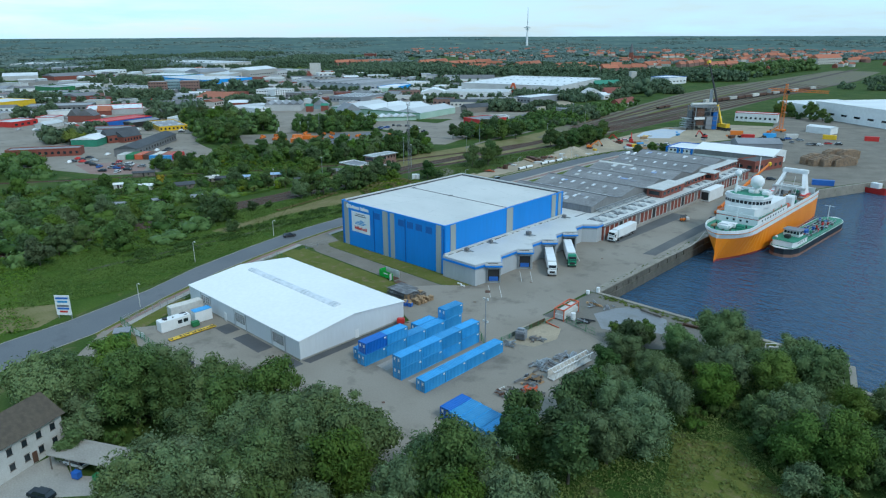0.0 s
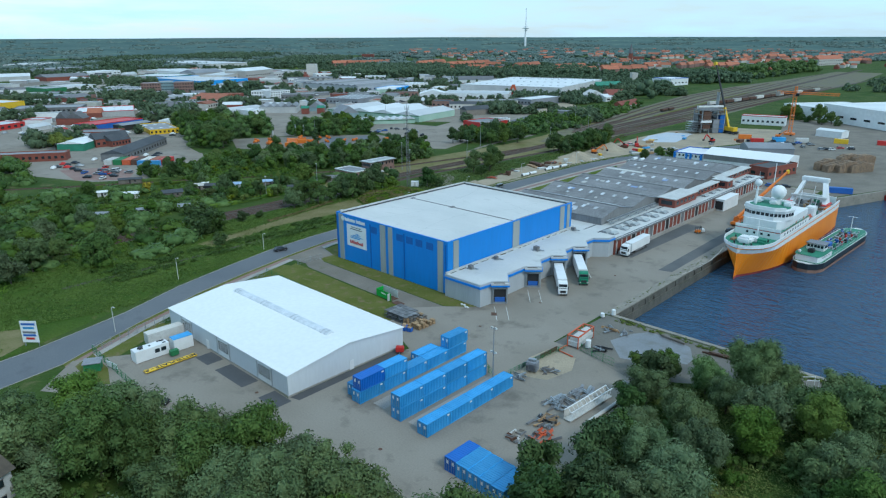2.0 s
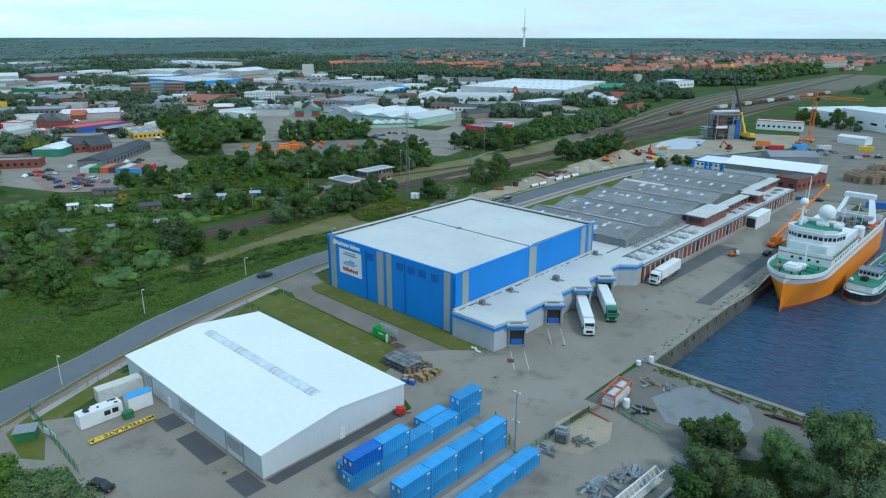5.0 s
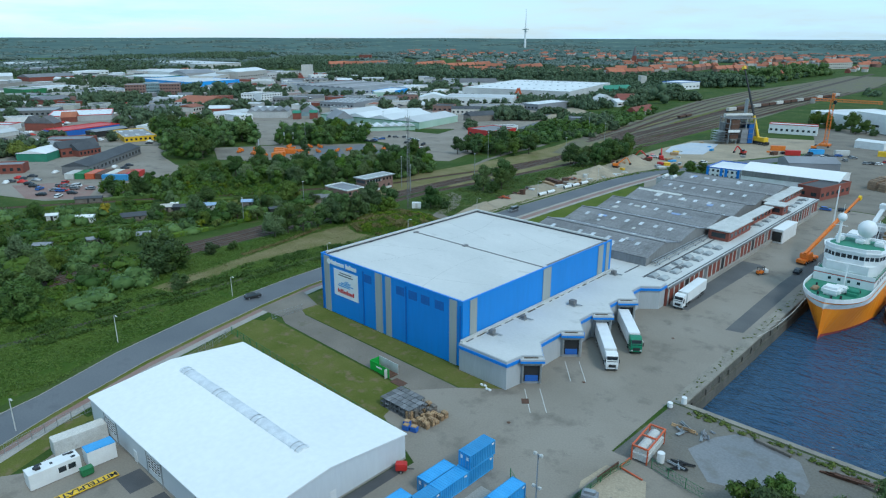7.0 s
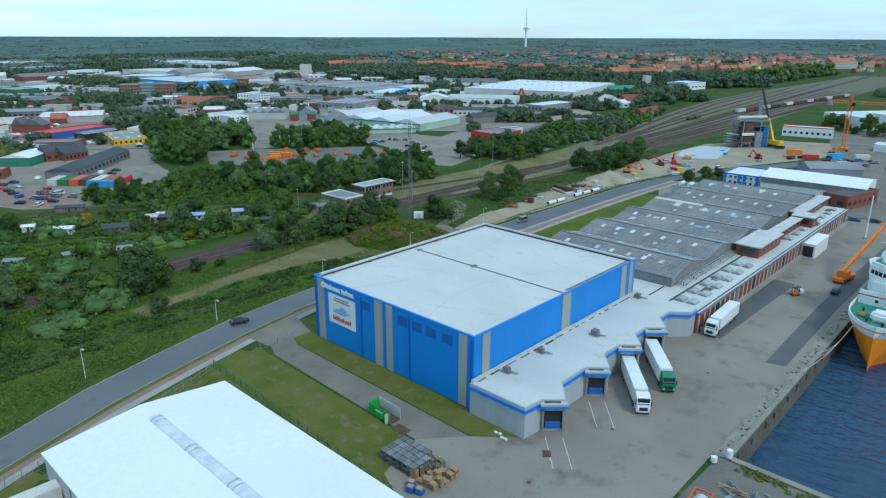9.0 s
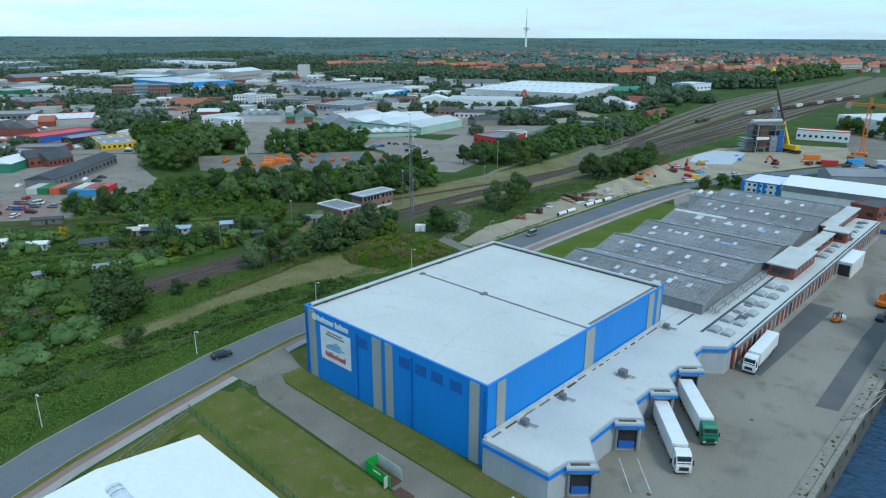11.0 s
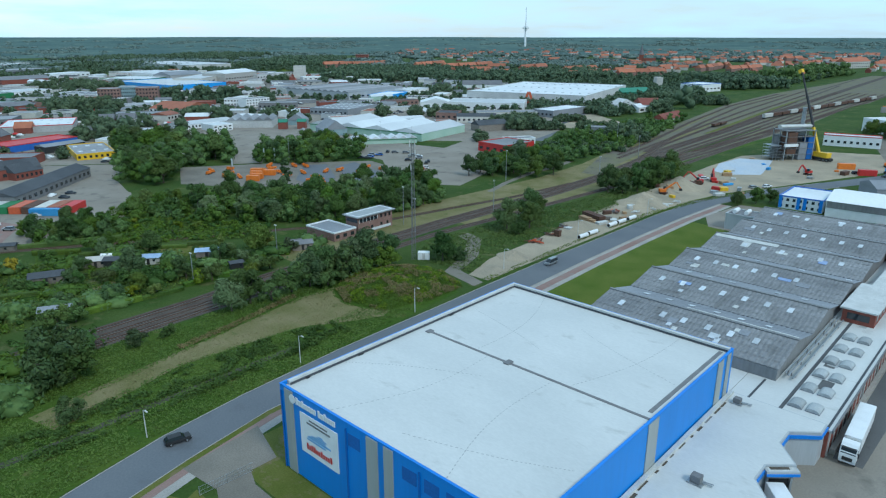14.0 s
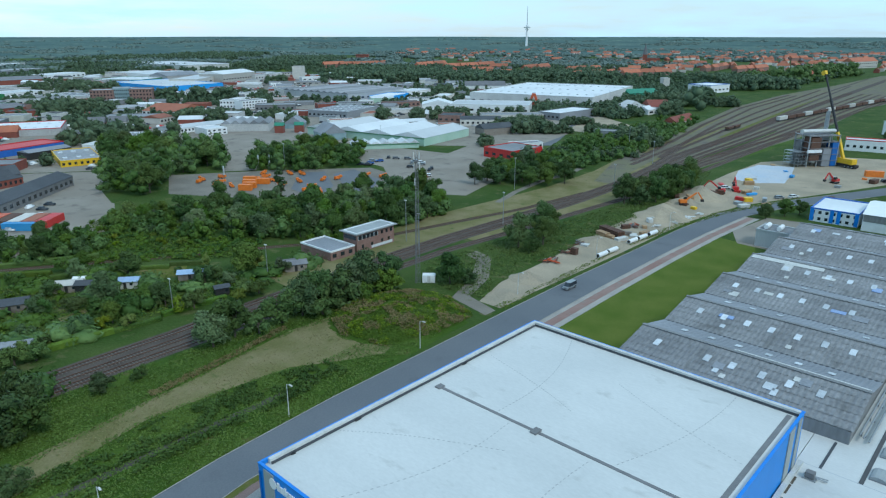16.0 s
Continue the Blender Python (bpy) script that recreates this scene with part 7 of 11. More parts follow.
for k in range(64):
    x, y = rr.uniform(-3.4, 2.8), rr.uniform(15.5, 48)
    part("deck_gear", bevel_box(B(), x, y, 3.06, x + rr.uniform(0.3, 1.1), y + rr.uniform(0.3, 1.4), 3.06 + rr.uniform(0.4, 1.4), 0.06), rr.choice(("steel", "dark", "grey", "blue", "deck_green", "steel", "red")), tank)
part("blue_hatch", bevel_box(B(), -1.8, 22, 3.06, 0.6, 25, 4.6, 0.15), "blue", tank)
part("mast", rod(rod(B(), (0, 46, 3), (0, 46, 9.5), 0.16, 0.1, 8), (-1.8, 46, 9.2), (1.8, 46, 9.2), 0.07, seg=6), "white", tank)
bm = B()
for s in (-1, 1):
    for k in range(5, 28):
        y = TLn * k / 32
        rod(bm, (s * (thalf(y) - 0.2), y, 3.06), (s * (thalf(y) - 0.2), y, 4.0), 0.03, seg=4)
    rod(bm, (s * (thalf(12) - 0.2), 9, 4.0), (s * (thalf(12) - 0.2), 48, 4.0), 0.03, seg=4)
part("railing", bm, "dirty_white", tank)

# white dock box, white mast and timber on the quay
db = thing("dock_box", pose(17.6, 146.5, 0.03, 0, 0, 90), "white projecting loading box with a dark dock door", "dock")
part("shell", box(B(), -7.5, -2.6, 0.03, 7.5, 1.2, 4.6), "white", db)
part("roof", box(B(), -7.6, -2.7, 4.6, 7.6, 1.2, 4.75), "roof_hall", db)
part("dock_door", box(B(), -7.56, -2.2, 1.0, -7.503, 0.8, 3.9), "dark", db)
part("bumper", box(B(), -7.7, -2.3, 0.6, -7.503, 0.9, 1.0), "rubber", db)
wm = thing("white_mast", (26.5, 176, 0.03), "white flagpole on the quay", "mast")
part("pole", rod(B(), (0, 0, 0), (0, 0, 15), 0.3, 0.16, 10), "white", wm)
part("foot", rod(B(), (0, 0, 0), (0, 0, 0.4), 0.6, seg=12), "concrete", wm)

# ---- railway ----
def track(pts, name, label):
    """Two rails on sleepers along a line of plan points, from the start to 400 m."""
    t = thing(name, (0, 0, 0.03), label, "railway track", "railway tracks")
    V, F = [], []
    sides, last = {-0.75: B(), 0.75: B()}, {}
    for (xa, ya), (xb, yb) in zip(pts, pts[1:]):
        if ya > 650 or yb < -120:
            continue
        ya_, xa_ = ya, xa
        if ya < -120:
            k = (-120 - ya) / (yb - ya)
            xa_, ya_ = xa + (xb - xa) * k, -120
        d = Vector((xb - xa_, yb - ya_, 0))
        n = d.normalized()
        s = Vector((n.y, -n.x, 0))
        for side, bm in sides.items():
            ends = []
            for c in (Vector((xa_, ya_, 0)), Vector((xb, yb, 0))):
                ends.append([c + s * (side + o) + Vector((0, 0, z)) for o, z in ((-0.06, 0.12), (0.06, 0.12), (0.06, 0.28), (-0.06, 0.28))])
            r0 = last.get(side) or [bm.verts.new(p) for p in ends[0]]
            r1 = [bm.verts.new(p) for p in ends[1]]
            for k in range(4):
                bm.faces.new((r0[k], r0[(k + 1) % 4], r1[(k + 1) % 4], r1[k]))
            last[side] = r1
        if ya < 320:
            m = int(d.length / 0.75)
            for k in range(m):
                c = Vector((xa_, ya_, 0)).lerp(Vector((xb, yb, 0)), k / m)
                o = len(V)
                for du, dv in ((-0.13, -1.25), (0.13, -1.25), (0.13, 1.25), (-0.13, 1.25)):
                    for z in (0.0, 0.12):
                        p = c + n * du + s * dv
                        V.append((p.x, p.y, z))
                F += [[o + i for i in q] for q in ((1, 3, 5, 7), (0, 2, 3, 1), (2, 4, 5, 3), (4, 6, 7, 5), (6, 0, 1, 7))]
    for bm in sides.values():
        part("rail", bm, "rust", t, "rusty steel rail")
    if F:
        tagged(part("sleepers", soup("sleepers", V, F, "sleeper"), "sleeper", t, "grey-brown sleepers"), kind="stuff")
    return t


for pts, lb in ((RAIL_1, "main railway track on dark ballast"), (RAIL_2, "main railway track on dark ballast"), (RAIL_3, "side track overgrown at its edges"), (SIDING, "single rusty track between gardens and wood")):
    track(pts, "railway_track", lb)
for k, off in enumerate((8, 13, 18, 23, 28)):
    line = [(-128 + off * 0.3, 255), (-140 + off * 0.8, 344), (-146 + off, 440), (-159 + off * 1.3, 612), (-176 + off * 1.7, 880)]
    ribbon("yard_bed_%d" % (k + 1), shift(line, -1.5), shift(line, 1.5), 0.038 + 0.003 * k, "ballast", "dark ballast under a yard track", "railway")
    track(line, "railway_track", "rail yard track on dark ballast")
for k, line in enumerate(([(-139, 300), (-150, 355), (-163, 470), (-175, 595), (-200, 880), (-222, 1200)], [(-141, 380), (-150, 455), (-175, 709), (-203, 1000)], [(-146, 320), (-161, 400), (-186, 600), (-214, 900)], [(-152, 300), (-166, 379), (-186, 478), (-210, 627), (-220, 800)], [(-147, 290), (-158, 379), (-177, 478), (-201, 627), (-212, 800)], [(-126, 300), (-124, 400), (-120, 500), (-121, 640)])):
    ribbon("siding_bed_%d" % (k + 1), shift(line, -1.6), shift(line, 1.6), 0.056 + 0.003 * k, "ballast", "dark ballast under a siding", "railway")
    track(line, "railway_track", "old siding track in dry grass")
rnd = random.Random(19)
for k in range(16):
    y = 545 + k * 16.5
    x = -150 + (y - 541) * 27 / 250
    w = thing("freight_wagon", pose(x, y, 0.03, 0, 0, 83.8), "brown freight wagon in the rail yard" if k % 3 else "pale covered freight wagon in the rail yard", "wagon", "freight wagons")
    part("body", bevel_box(B(), -7.4, -1.4, 1.1, 7.4, 1.4, 3.6 if k % 3 else 3.9, 0.15), "rust" if k % 3 else "render", w)
    part("chassis", box(B(), -7.8, -1.1, 0.75, 7.8, 1.1, 1.1), "dark", w)
    for dx in (-5.5, 5.5):
        part("bogie", box(B(), dx - 1.4, -1.1, 0.3, dx + 1.4, 1.1, 0.75), "dark", w)
for k in range(2):
    w = thing("freight_wagon", pose(-160, 462 + 13 * k, 0.03, 0, 0, 92), "dark red flat wagon standing alone", "wagon", "freight wagons")
    part("body", bevel_box(B(), -5.5, -1.4, 1.1, 5.5, 1.4, 2.6, 0.1), "rust", w)
    part("chassis", box(B(), -5.9, -1.1, 0.5, 5.9, 1.1, 1.1), "dark", w)


def pole(x, y, h, label="tall grey lamp pole beside the railway"):
    t = thing("lamp_pole", (x, y, 0), label, "pole", "railway poles")
    part("shaft", rod(B(), (0, 0, 0), (0, 0, h), 0.16, 0.08, 7), "steel", t)
    part("lamp", bevel_box(B(), -0.5, -0.2, h, 0.5, 0.2, h + 0.25, 0.05), "dirty_white", t)


for x, y, h in ((-126, 108, 12), (-157, 200, 14), (-122, 226, 12), (-124.5, 150, 12), (-136, 112, 14), (-272, 157, 13), (-289, 239, 13), (-139, 60, 10), (-135, 30, 9), (-170, 330, 14), (-140, 300, 12)):
    pole(x, y, h)

# lattice radio mast with its cabinet
ms = thing("radio_mast", (-105.6, 86.9, 0), "slender dark lattice radio mast with antennas near its top", "mast")
legs = [Vector((0.75 * math.cos(a), 0.75 * math.sin(a), 0)) for a in (0.5, 2.6, 4.7)]
for p in legs:
    part("leg", rod(B(), p, p * 0.55 + Vector((0, 0, 36)), 0.08, 0.06, 6), "grey", ms)
bm = B()
for k in range(24):
    f0, f1 = 1 - 0.45 * k / 24, 1 - 0.45 * (k + 1) / 24
    for i in range(3):
        rod(bm, legs[i] * f0 + Vector((0, 0, 1.5 * k)), legs[(i + 1) % 3] * f1 + Vector((0, 0, 1.5 * k + 1.5)), 0.035, seg=4)
        rod(bm, legs[i] * f0 + Vector((0, 0, 1.5 * k)), legs[(i + 1) % 3] * f0 + Vector((0, 0, 1.5 * k)), 0.035, seg=4)
part("lattice", bm, "grey", ms)
for z, a in ((35, 0.3), (35, 2.4), (35, 4.5), (32, 1.0), (32, 3.2), (28, 5.0)):
    part("antenna", bevel_box(B(), -0.16, -0.1, 0, 0.16, 0.1, 1.9, 0.04), "dirty_white", ms, at=Matrix.Translation((0.9 * math.cos(a), 0.9 * math.sin(a), z)) @ Matrix.Rotation(a, 4, "Z"))
part("spike", rod(B(), (0, 0, 36), (0, 0, 41), 0.05, 0.02, 5), "grey", ms)
cb = thing("mast_cabinet", pose(-103.6, 89.4, 0, 0, 0, 40), "white equipment cabinet at the mast", "cabinet")
part("body", bevel_box(B(), -1.8, -1.1, 0, 1.8, 1.1, 2.3, 0.05), "white", cb)
part("door", box(B(), -0.4, -1.14, 0.1, 0.5, -1.103, 2.1), "dirty_white", cb)

# ---- garden sheds ----
for x, y, a, L, Wd, wall_m, roof_m, lb in (
    (-167, 3, 68, 4.2, 2.6, "old_wood", "dark_roof", "dark timber garden house with a wide grey roof"),
    (-171, 18, 58, 3.6, 2.2, "old_wood", "render", "garden shed with a pale felt roof"),
    (-166, 23, 48, 4.4, 2.0, "dark", "dark_roof", "long low dark garden shed"),
    (-172, 22, 53, 1.9, 1.5, "white", "white", "small white garden pavilion"),
    (-162, 30, 51, 3.2, 1.9, "dirty_white", "pale_blue", "garden hut with a pale blue roof"),
    (-155, 45, 55, 3.2, 1.9, "old_wood", "pale_blue", "timber hut with a pale blue roof"),
    (-138, 45, 73, 1.8, 1.4, "dark", "dark_roof", "small dark garden hut"),
    (-139, -4, 63, 3.4, 2.0, "old_wood", "fibre_light", "timber hut with a grey sheet roof"),
    (-140, 70, 63, 3.2, 2.2, "old_wood", "tile_grey", "brown timber hut with a grey roof"),
    (-189, -18, 63, 1.9, 1.5, "dirty_white", "white", "white garden hut with a window"),
    (-178, -11, 53, 3.6, 1.8, "white", "white", "white garden pavilion with a flat roof"),
    (-208, 2, 58, 5.0, 1.6, "old_wood", "dark_roof", "long timber garden shed"),
    (-151, -33, 53, 2.4, 1.6, "old_wood", "fibre_light", "grey garden shed among bushes"),
    (-146, -19, 78, 2.2, 1.6, "old_wood", "fibre_light", "grey garden shed among bushes"),
    (-142, 69, 63, 3.0, 2.2, "old_wood", "tile_grey", "brown timber hut with a grey roof"),
):
    sh = thing("garden_hut", pose(x, y, 0, 0, 0, a), lb, "hut", "garden huts")
    part("wall", box(B(), -L, -Wd, 0, L, Wd, 2.2), wall_m, sh)
    bm = B()
    vs = [[bm.verts.new((xx, yy, zz)) for yy, zz in ((-Wd - 0.35, 2.15), (0, 2.2 + Wd * 0.38), (Wd + 0.35, 2.15))] for xx in (-L - 0.35, L + 0.35)]
    for i in range(3):
        bm.faces.new((vs[0][i], vs[0][(i + 1) % 3], vs[1][(i + 1) % 3], vs[1][i]))
    bm.faces.new(vs[0][::-1])
    bm.faces.new(vs[1])
    bmesh.ops.recalc_face_normals(bm, faces=bm.faces[:])
    part("roof", bm, roof_m, sh)
    part("door", box(B(), -0.4, -Wd - 0.05, 0.05, 0.4, -Wd - 0.003, 1.9), "dark", sh)
    part("window", box(B(), L * 0.4, -Wd - 0.05, 1.0, L * 0.4 + 0.7, -Wd - 0.003, 1.7), "glass", sh)

# ---- construction yard ----
def heap(x, y, r, h, label, mt="sand"):
    bm = B()
    n, q = 12, 18
    tip = bm.verts.new((0, 0, h))
    rings = []
    for i in range(1, n + 1):
        ring = []
        for j in range(q):
            a = math.tau * j / q
            rr_ = r * i / n * (1 + 0.2 * noise.noise((math.cos(a) * 1.5 + x, math.sin(a) * 1.5, 0.4)))
            z = h * (1 - i / n) ** 1.1 * (1 + 0.12 * noise.noise((i * 0.5, j * 0.6, x))) - (0.08 if i == n else 0)
            ring.append(bm.verts.new((rr_ * math.cos(a) * 1.15, rr_ * math.sin(a), z)))
        rings.append(ring)
    for j in range(q):
        bm.faces.new((tip, rings[0][j], rings[0][(j + 1) % q]))
    for a, b in zip(rings, rings[1:]):
        for j in range(q):
            bm.faces.new((a[j], b[j], b[(j + 1) % q], a[(j + 1) % q]))
    bmesh.ops.recalc_face_normals(bm, faces=bm.faces[:])
    ob = new("sand_heap", mesh_of("sand_heap", bm, mt))
    ob.matrix_basis = pose(x, y, 0.02)
    return tagged(ob, label, "heap", "sand heaps")


for x, y, r_, h in ((-84.4, 110, 4.6, 2.4), (-87.5, 155, 6.5, 2.4), (-87.5, 200, 9, 4.2), (-91, 210, 6.5, 3.0), (-89, 242, 9, 4.6), (-93, 250, 7, 3.4), (-90, 228, 6, 2.8), (-81, 97, 4, 0.9)):
    heap(x, y, r_, h, "heap of pale excavated sand in the yard")
for k, (x, y) in enumerate(((-79.4, 142.6), (-79.2, 148.6), (-79.4, 162.4), (-79.0, 168.4), (-78.6, 175.4))):
    pi = thing("concrete_pipe", pose(x, y, 0.03, 0, 0, 86), "pale concrete pipe laid along the road", "pipe", "row of pipes")
    part("tube", rod(B(), (-2.4, 0, 0.75), (2.4, 0, 0.75), 0.72, seg=14), "white", pi)
    part("bore", rod(B(), (-2.43, 0, 0.75), (-2.4, 0, 0.75), 0.56, seg=14), "dark", pi)
bs = thing("beam_stack", pose(-89.5, 166.5, 0.03, 0, 0, -20), "stack of rusty brown steel beams", "beams")
for i in range(5):
    for j in range(3):
        part("beam", box(B(), -5, -1.5 + 0.62 * i, 0.75 * j, 5, -1.0 + 0.62 * i, 0.75 * j + 0.6), "rust", bs)
rnd = random.Random(37)
for k in range(46):
    y = rnd.uniform(130, 340)
    x = rnd.uniform(-93, -81) if y < 215 else rnd.uniform(-98, -62) if y < 270 else rnd.uniform(-98, -40)
    mt, lb = rnd.choice((("dirty_white", "white stack of building panels"), ("dirty_white", "white stack of building panels"), ("wood", "stack of timber shuttering boards"), ("wood", "stack of timber shuttering boards"), ("steel", "bundle of galvanised scaffold parts"), ("steel", "bundle of galvanised scaffold parts"), ("rust", "bundle of rusty reinforcing steel"), ("rust", "bundle of rusty reinforcing steel"), ("yellow", "yellow site container on sand"), ("red", "red site container on sand"), ("con_blue", "blue site container on sand"), ("orange_m", "orange fuel tank on sand")) if y > 215 else (("dirty_white", "white stack of building panels"), ("wood", "stack of timber shuttering boards"), ("rust", "bundle of rusty reinforcing steel"), ("old_wood", "pile of grey boards on sand")))
    st = thing("material_stack", pose(x, y, 0.03, 0, 0, rnd.uniform(0, 180)), lb, "building material", "building materials")
    a, b, h = rnd.uniform(0.8, 2.8), rnd.uniform(0.6, 1.3), rnd.uniform(0.5, 2.2)
    for i in range(3):
        part("layer", bevel_box(B(), -a * rnd.uniform(0.85, 1), -b, i * h / 3, a * rnd.uniform(0.85, 1), b, (i + 1) * h / 3 - 0.03, 0.03), mt, st)


def digger(x, y, turn, mt, label):
    t = thing("excavator", pose(x, y, 0.03, 0, 0, turn), label, "excavator", "excavators")
    for s in (-1, 1):
        part("crawler", bevel_box(B(), -1.9, s * 1.1 - 0.3, 0, 1.9, s * 1.1 + 0.3, 0.85, 0.25), "rubber", t)
    part("house", bevel_box(B(), -1.9, -1.2, 0.95, 1.0, 1.2, 2.2, 0.15), mt, t)
    part("cab", bevel_box(B(), 0.0, 0.2, 2.0, 1.4, 1.2, 3.1, 0.1), "glass", t)
    part("boom", box(B(), 0, -0.25, 0, 5.2, 0.25, 0.6, Matrix.Translation((0.8, -0.3, 1.8)) @ Matrix.Rotation(radians(-38), 4, "Y")), mt, t)
    part("stick", box(B(), 0, -0.2, 0, 3.4, 0.2, 0.45, Matrix.Translation((5.0, -0.3, 5.2)) @ Matrix.Rotation(radians(55), 4, "Y")), mt, t)
    part("bucket", bevel_box(B(), 6.6, -0.9, 1.5, 7.8, 0.3, 2.5, 0.15), "dark", t)


digger(-89, 224, 40, "orange_m", "orange excavator on a sand heap")
digger(-86, 255, 200, "red", "red excavator on the site")
digger(-83, 264, 120, "red", "red telescopic loader on the site")
digger(-55, 312, 250, "red", "red loader beside the crane")
digger(-30, 362, 20, "orange_m", "orange excavator beside the tower crane")
sheet("slab_new", [(-93, 290), (-84, 286), (-72, 296), (-76, 320), (-81, 342), (-97, 336), (-99, 312)], 0.05, "fresh_slab", "fresh pale blue-grey concrete slab", "slab")

for x, y in ((-88.5, 128), (-89.5, 139), (-90, 150), (-86.5, 156), (-88.5, 181)):
    scrap(x, y, 14, 1.7, ("rust", "rust", "orange_red", "grey"), "rebar_pile", "pile of rusty red reinforcing steel on sand", "steel", 5)
for x, y in ((-82, 186), (-79.5, 196), (-78.6, 205), (-78, 213)):
    scrap(x, y, 7, 1.2, ("white", "dirty_white", "dirty_white"), "panel_pile", "row of white wrapped building material", "building material", 3)

# steel process plant
pl = thing("process_plant", Matrix.Translation((-76, 356, 0)) @ Matrix.Rotation(radians(52), 4, "Z") @ Matrix.Diagonal((0.95, 0.95, 0.64, 1)), "unfinished steel process plant with scaffolding and blue units", "plant")
for i in range(4):
    for j in range(3):
        part("column", box(B(), -9 + 6 * i - 0.25, -6 + 6 * j - 0.25, 0, -9 + 6 * i + 0.25, -6 + 6 * j + 0.25, 26), "steel", pl)
for z in (5, 10, 15, 20, 25):
    part("floor", box(B(), -9.6, -6.6, z, 9.6, 6.6, z + 0.35), "grey", pl)
for x0, y0, z0, x1, y1, z1, mt in ((-8, -6.4, 5.4, -2, 0, 24, "rust"), (0, -6.3, 0.4, 5, -1, 14.8, "fibre_light"), (5.3, -6.2, 0.4, 9, -1, 19.8, "dark_blue"), (-9, 1, 0.4, -3, 6, 20, "grey"), (1, 1, 15.5, 8, 6, 24, "steel"), (-10.4, -8, 12, -2, -6.8, 14.5, "white")):
    part("unit", bevel_box(B(), x0, y0, z0, x1, y1, z1, 0.15), mt, pl)
part("roof_duct", rod(B(), (-10, 0, 28), (10, 0, 28), 1.6, seg=16), "dirty_white", pl)
part("silo", rod(B(), (12.5, -3, 0), (12.5, -3, 14), 2.0, seg=18), "steel", pl)
part("silo", rod(B(), (12.5, 2, 0), (12.5, 2, 16), 2.0, seg=18), "fibre_light", pl)
part("chimney", rod(B(), (9, 6, 0), (9, 6, 43), 1.3, 1.1, 16), "steel", pl)
for x in np.arange(-16, -9.5, 2.0):
    part("scaffold", box(box(box(B(), x, -6, 0, x + 0.12, -5.88, 13), x, 4, 0, x + 0.12, 4.12, 13), x, -6, 6.5, x + 0.12, 4, 6.62), "steel", pl)
for z in (2.5, 5, 7.5, 10, 12.5):
    part("scaffold_deck", box(B(), -16, -6, z, -9.9, 4, z + 0.12), "steel", pl)

# yellow crawler crane with a dark lattice jib
yc = thing("crawler_crane", pose(-64, 361, 0.03, 0, 0, 155), "yellow mobile crane with a long dark jib", "crane")
part("carrier", bevel_box(B(), -9, -1.6, 0.6, 7, 1.6, 2.0, 0.15), "dark", yc)
part("turret", bevel_box(B(), -5, -1.6, 2.0, 2.4, 1.6, 4.6, 0.2), "yellow", yc)
part("cab", bevel_box(B(), 1.2, 0.6, 2.0, 3.2, 1.8, 4.2, 0.15), "yellow", yc)
part("counterweight", bevel_box(B(), -7.4, -1.9, 2.0, -5, 1.9, 4.8, 0.15), "yellow", yc)
J = Matrix.Translation((-1, 0, 3.6)) @ Matrix.Rotation(radians(-66), 4, "Y")
part("jib_base", box(B(), 0, -0.65, -0.65, 15, 0.65, 0.65, J), "yellow", yc)
part("jib_middle", box(B(), 15, -0.48, -0.48, 33, 0.48, 0.48, J), "dark", yc)
part("jib_tip", box(B(), 33, -0.34, -0.34, 47, 0.34, 0.34, J), "dark", yc)
part("jib_head", box(B(), 46.5, -0.9, -1.6, 48.5, 0.9, 0.6, J), "yellow", yc)
for x in (-7.5, -5.5, -3.5, 1.5, 3.5, 5.5):
    for y in (-1.4, 1.4):
        wheel(yc, x, y, 0.75, 0.5)

# orange tower crane
tc = thing("tower_crane", pose(-29, 382, 0, 0, 0, 0), "orange tower crane with a level jib", "crane")


def lattice(bm, a, b, w, n):
    a, b = Vector(a), Vector(b)
    q = (b - a).to_track_quat("Z", "Y")
    cs = [q @ Vector((sx * w, sy * w, 0)) for sx, sy in ((-1, -1), (1, -1), (1, 1), (-1, 1))]
    for c in cs:
        rod(bm, a + c, b + c, 0.13, seg=4)
    for k in range(n):
        p0, p1 = a.lerp(b, k / n), a.lerp(b, (k + 1) / n)
        for i in range(4):
            rod(bm, p0 + cs[i], p1 + cs[(i + 1) % 4], 0.08, seg=4)
    return bm


part("tower", lattice(B(), (0, 0, 0), (0, 0, 28), 1.0, 14), "orange_m", tc)
part("jib", lattice(B(), (0, 0, 28.6), (27, 0, 28.6), 0.7, 20), "orange_m", tc)
part("counter_jib", lattice(B(), (0, 0, 28.6), (-12, 0, 28.6), 0.7, 6), "orange_m", tc)
part("apex", lattice(B(), (0, 0, 28), (0, 0, 33), 0.6, 3), "orange_m", tc)
part("ballast", bevel_box(B(), -12.5, -1.2, 26, -10, 1.2, 29, 0.1), "concrete", tc)
part("base", bevel_box(B(), -3, -3, 0, 3, 3, 1.4, 0.2), "orange_m", tc)
part("cab", bevel_box(B(), 0.8, -1.6, 26.4, 2.6, -0.2, 28.4, 0.1), "glass", tc)

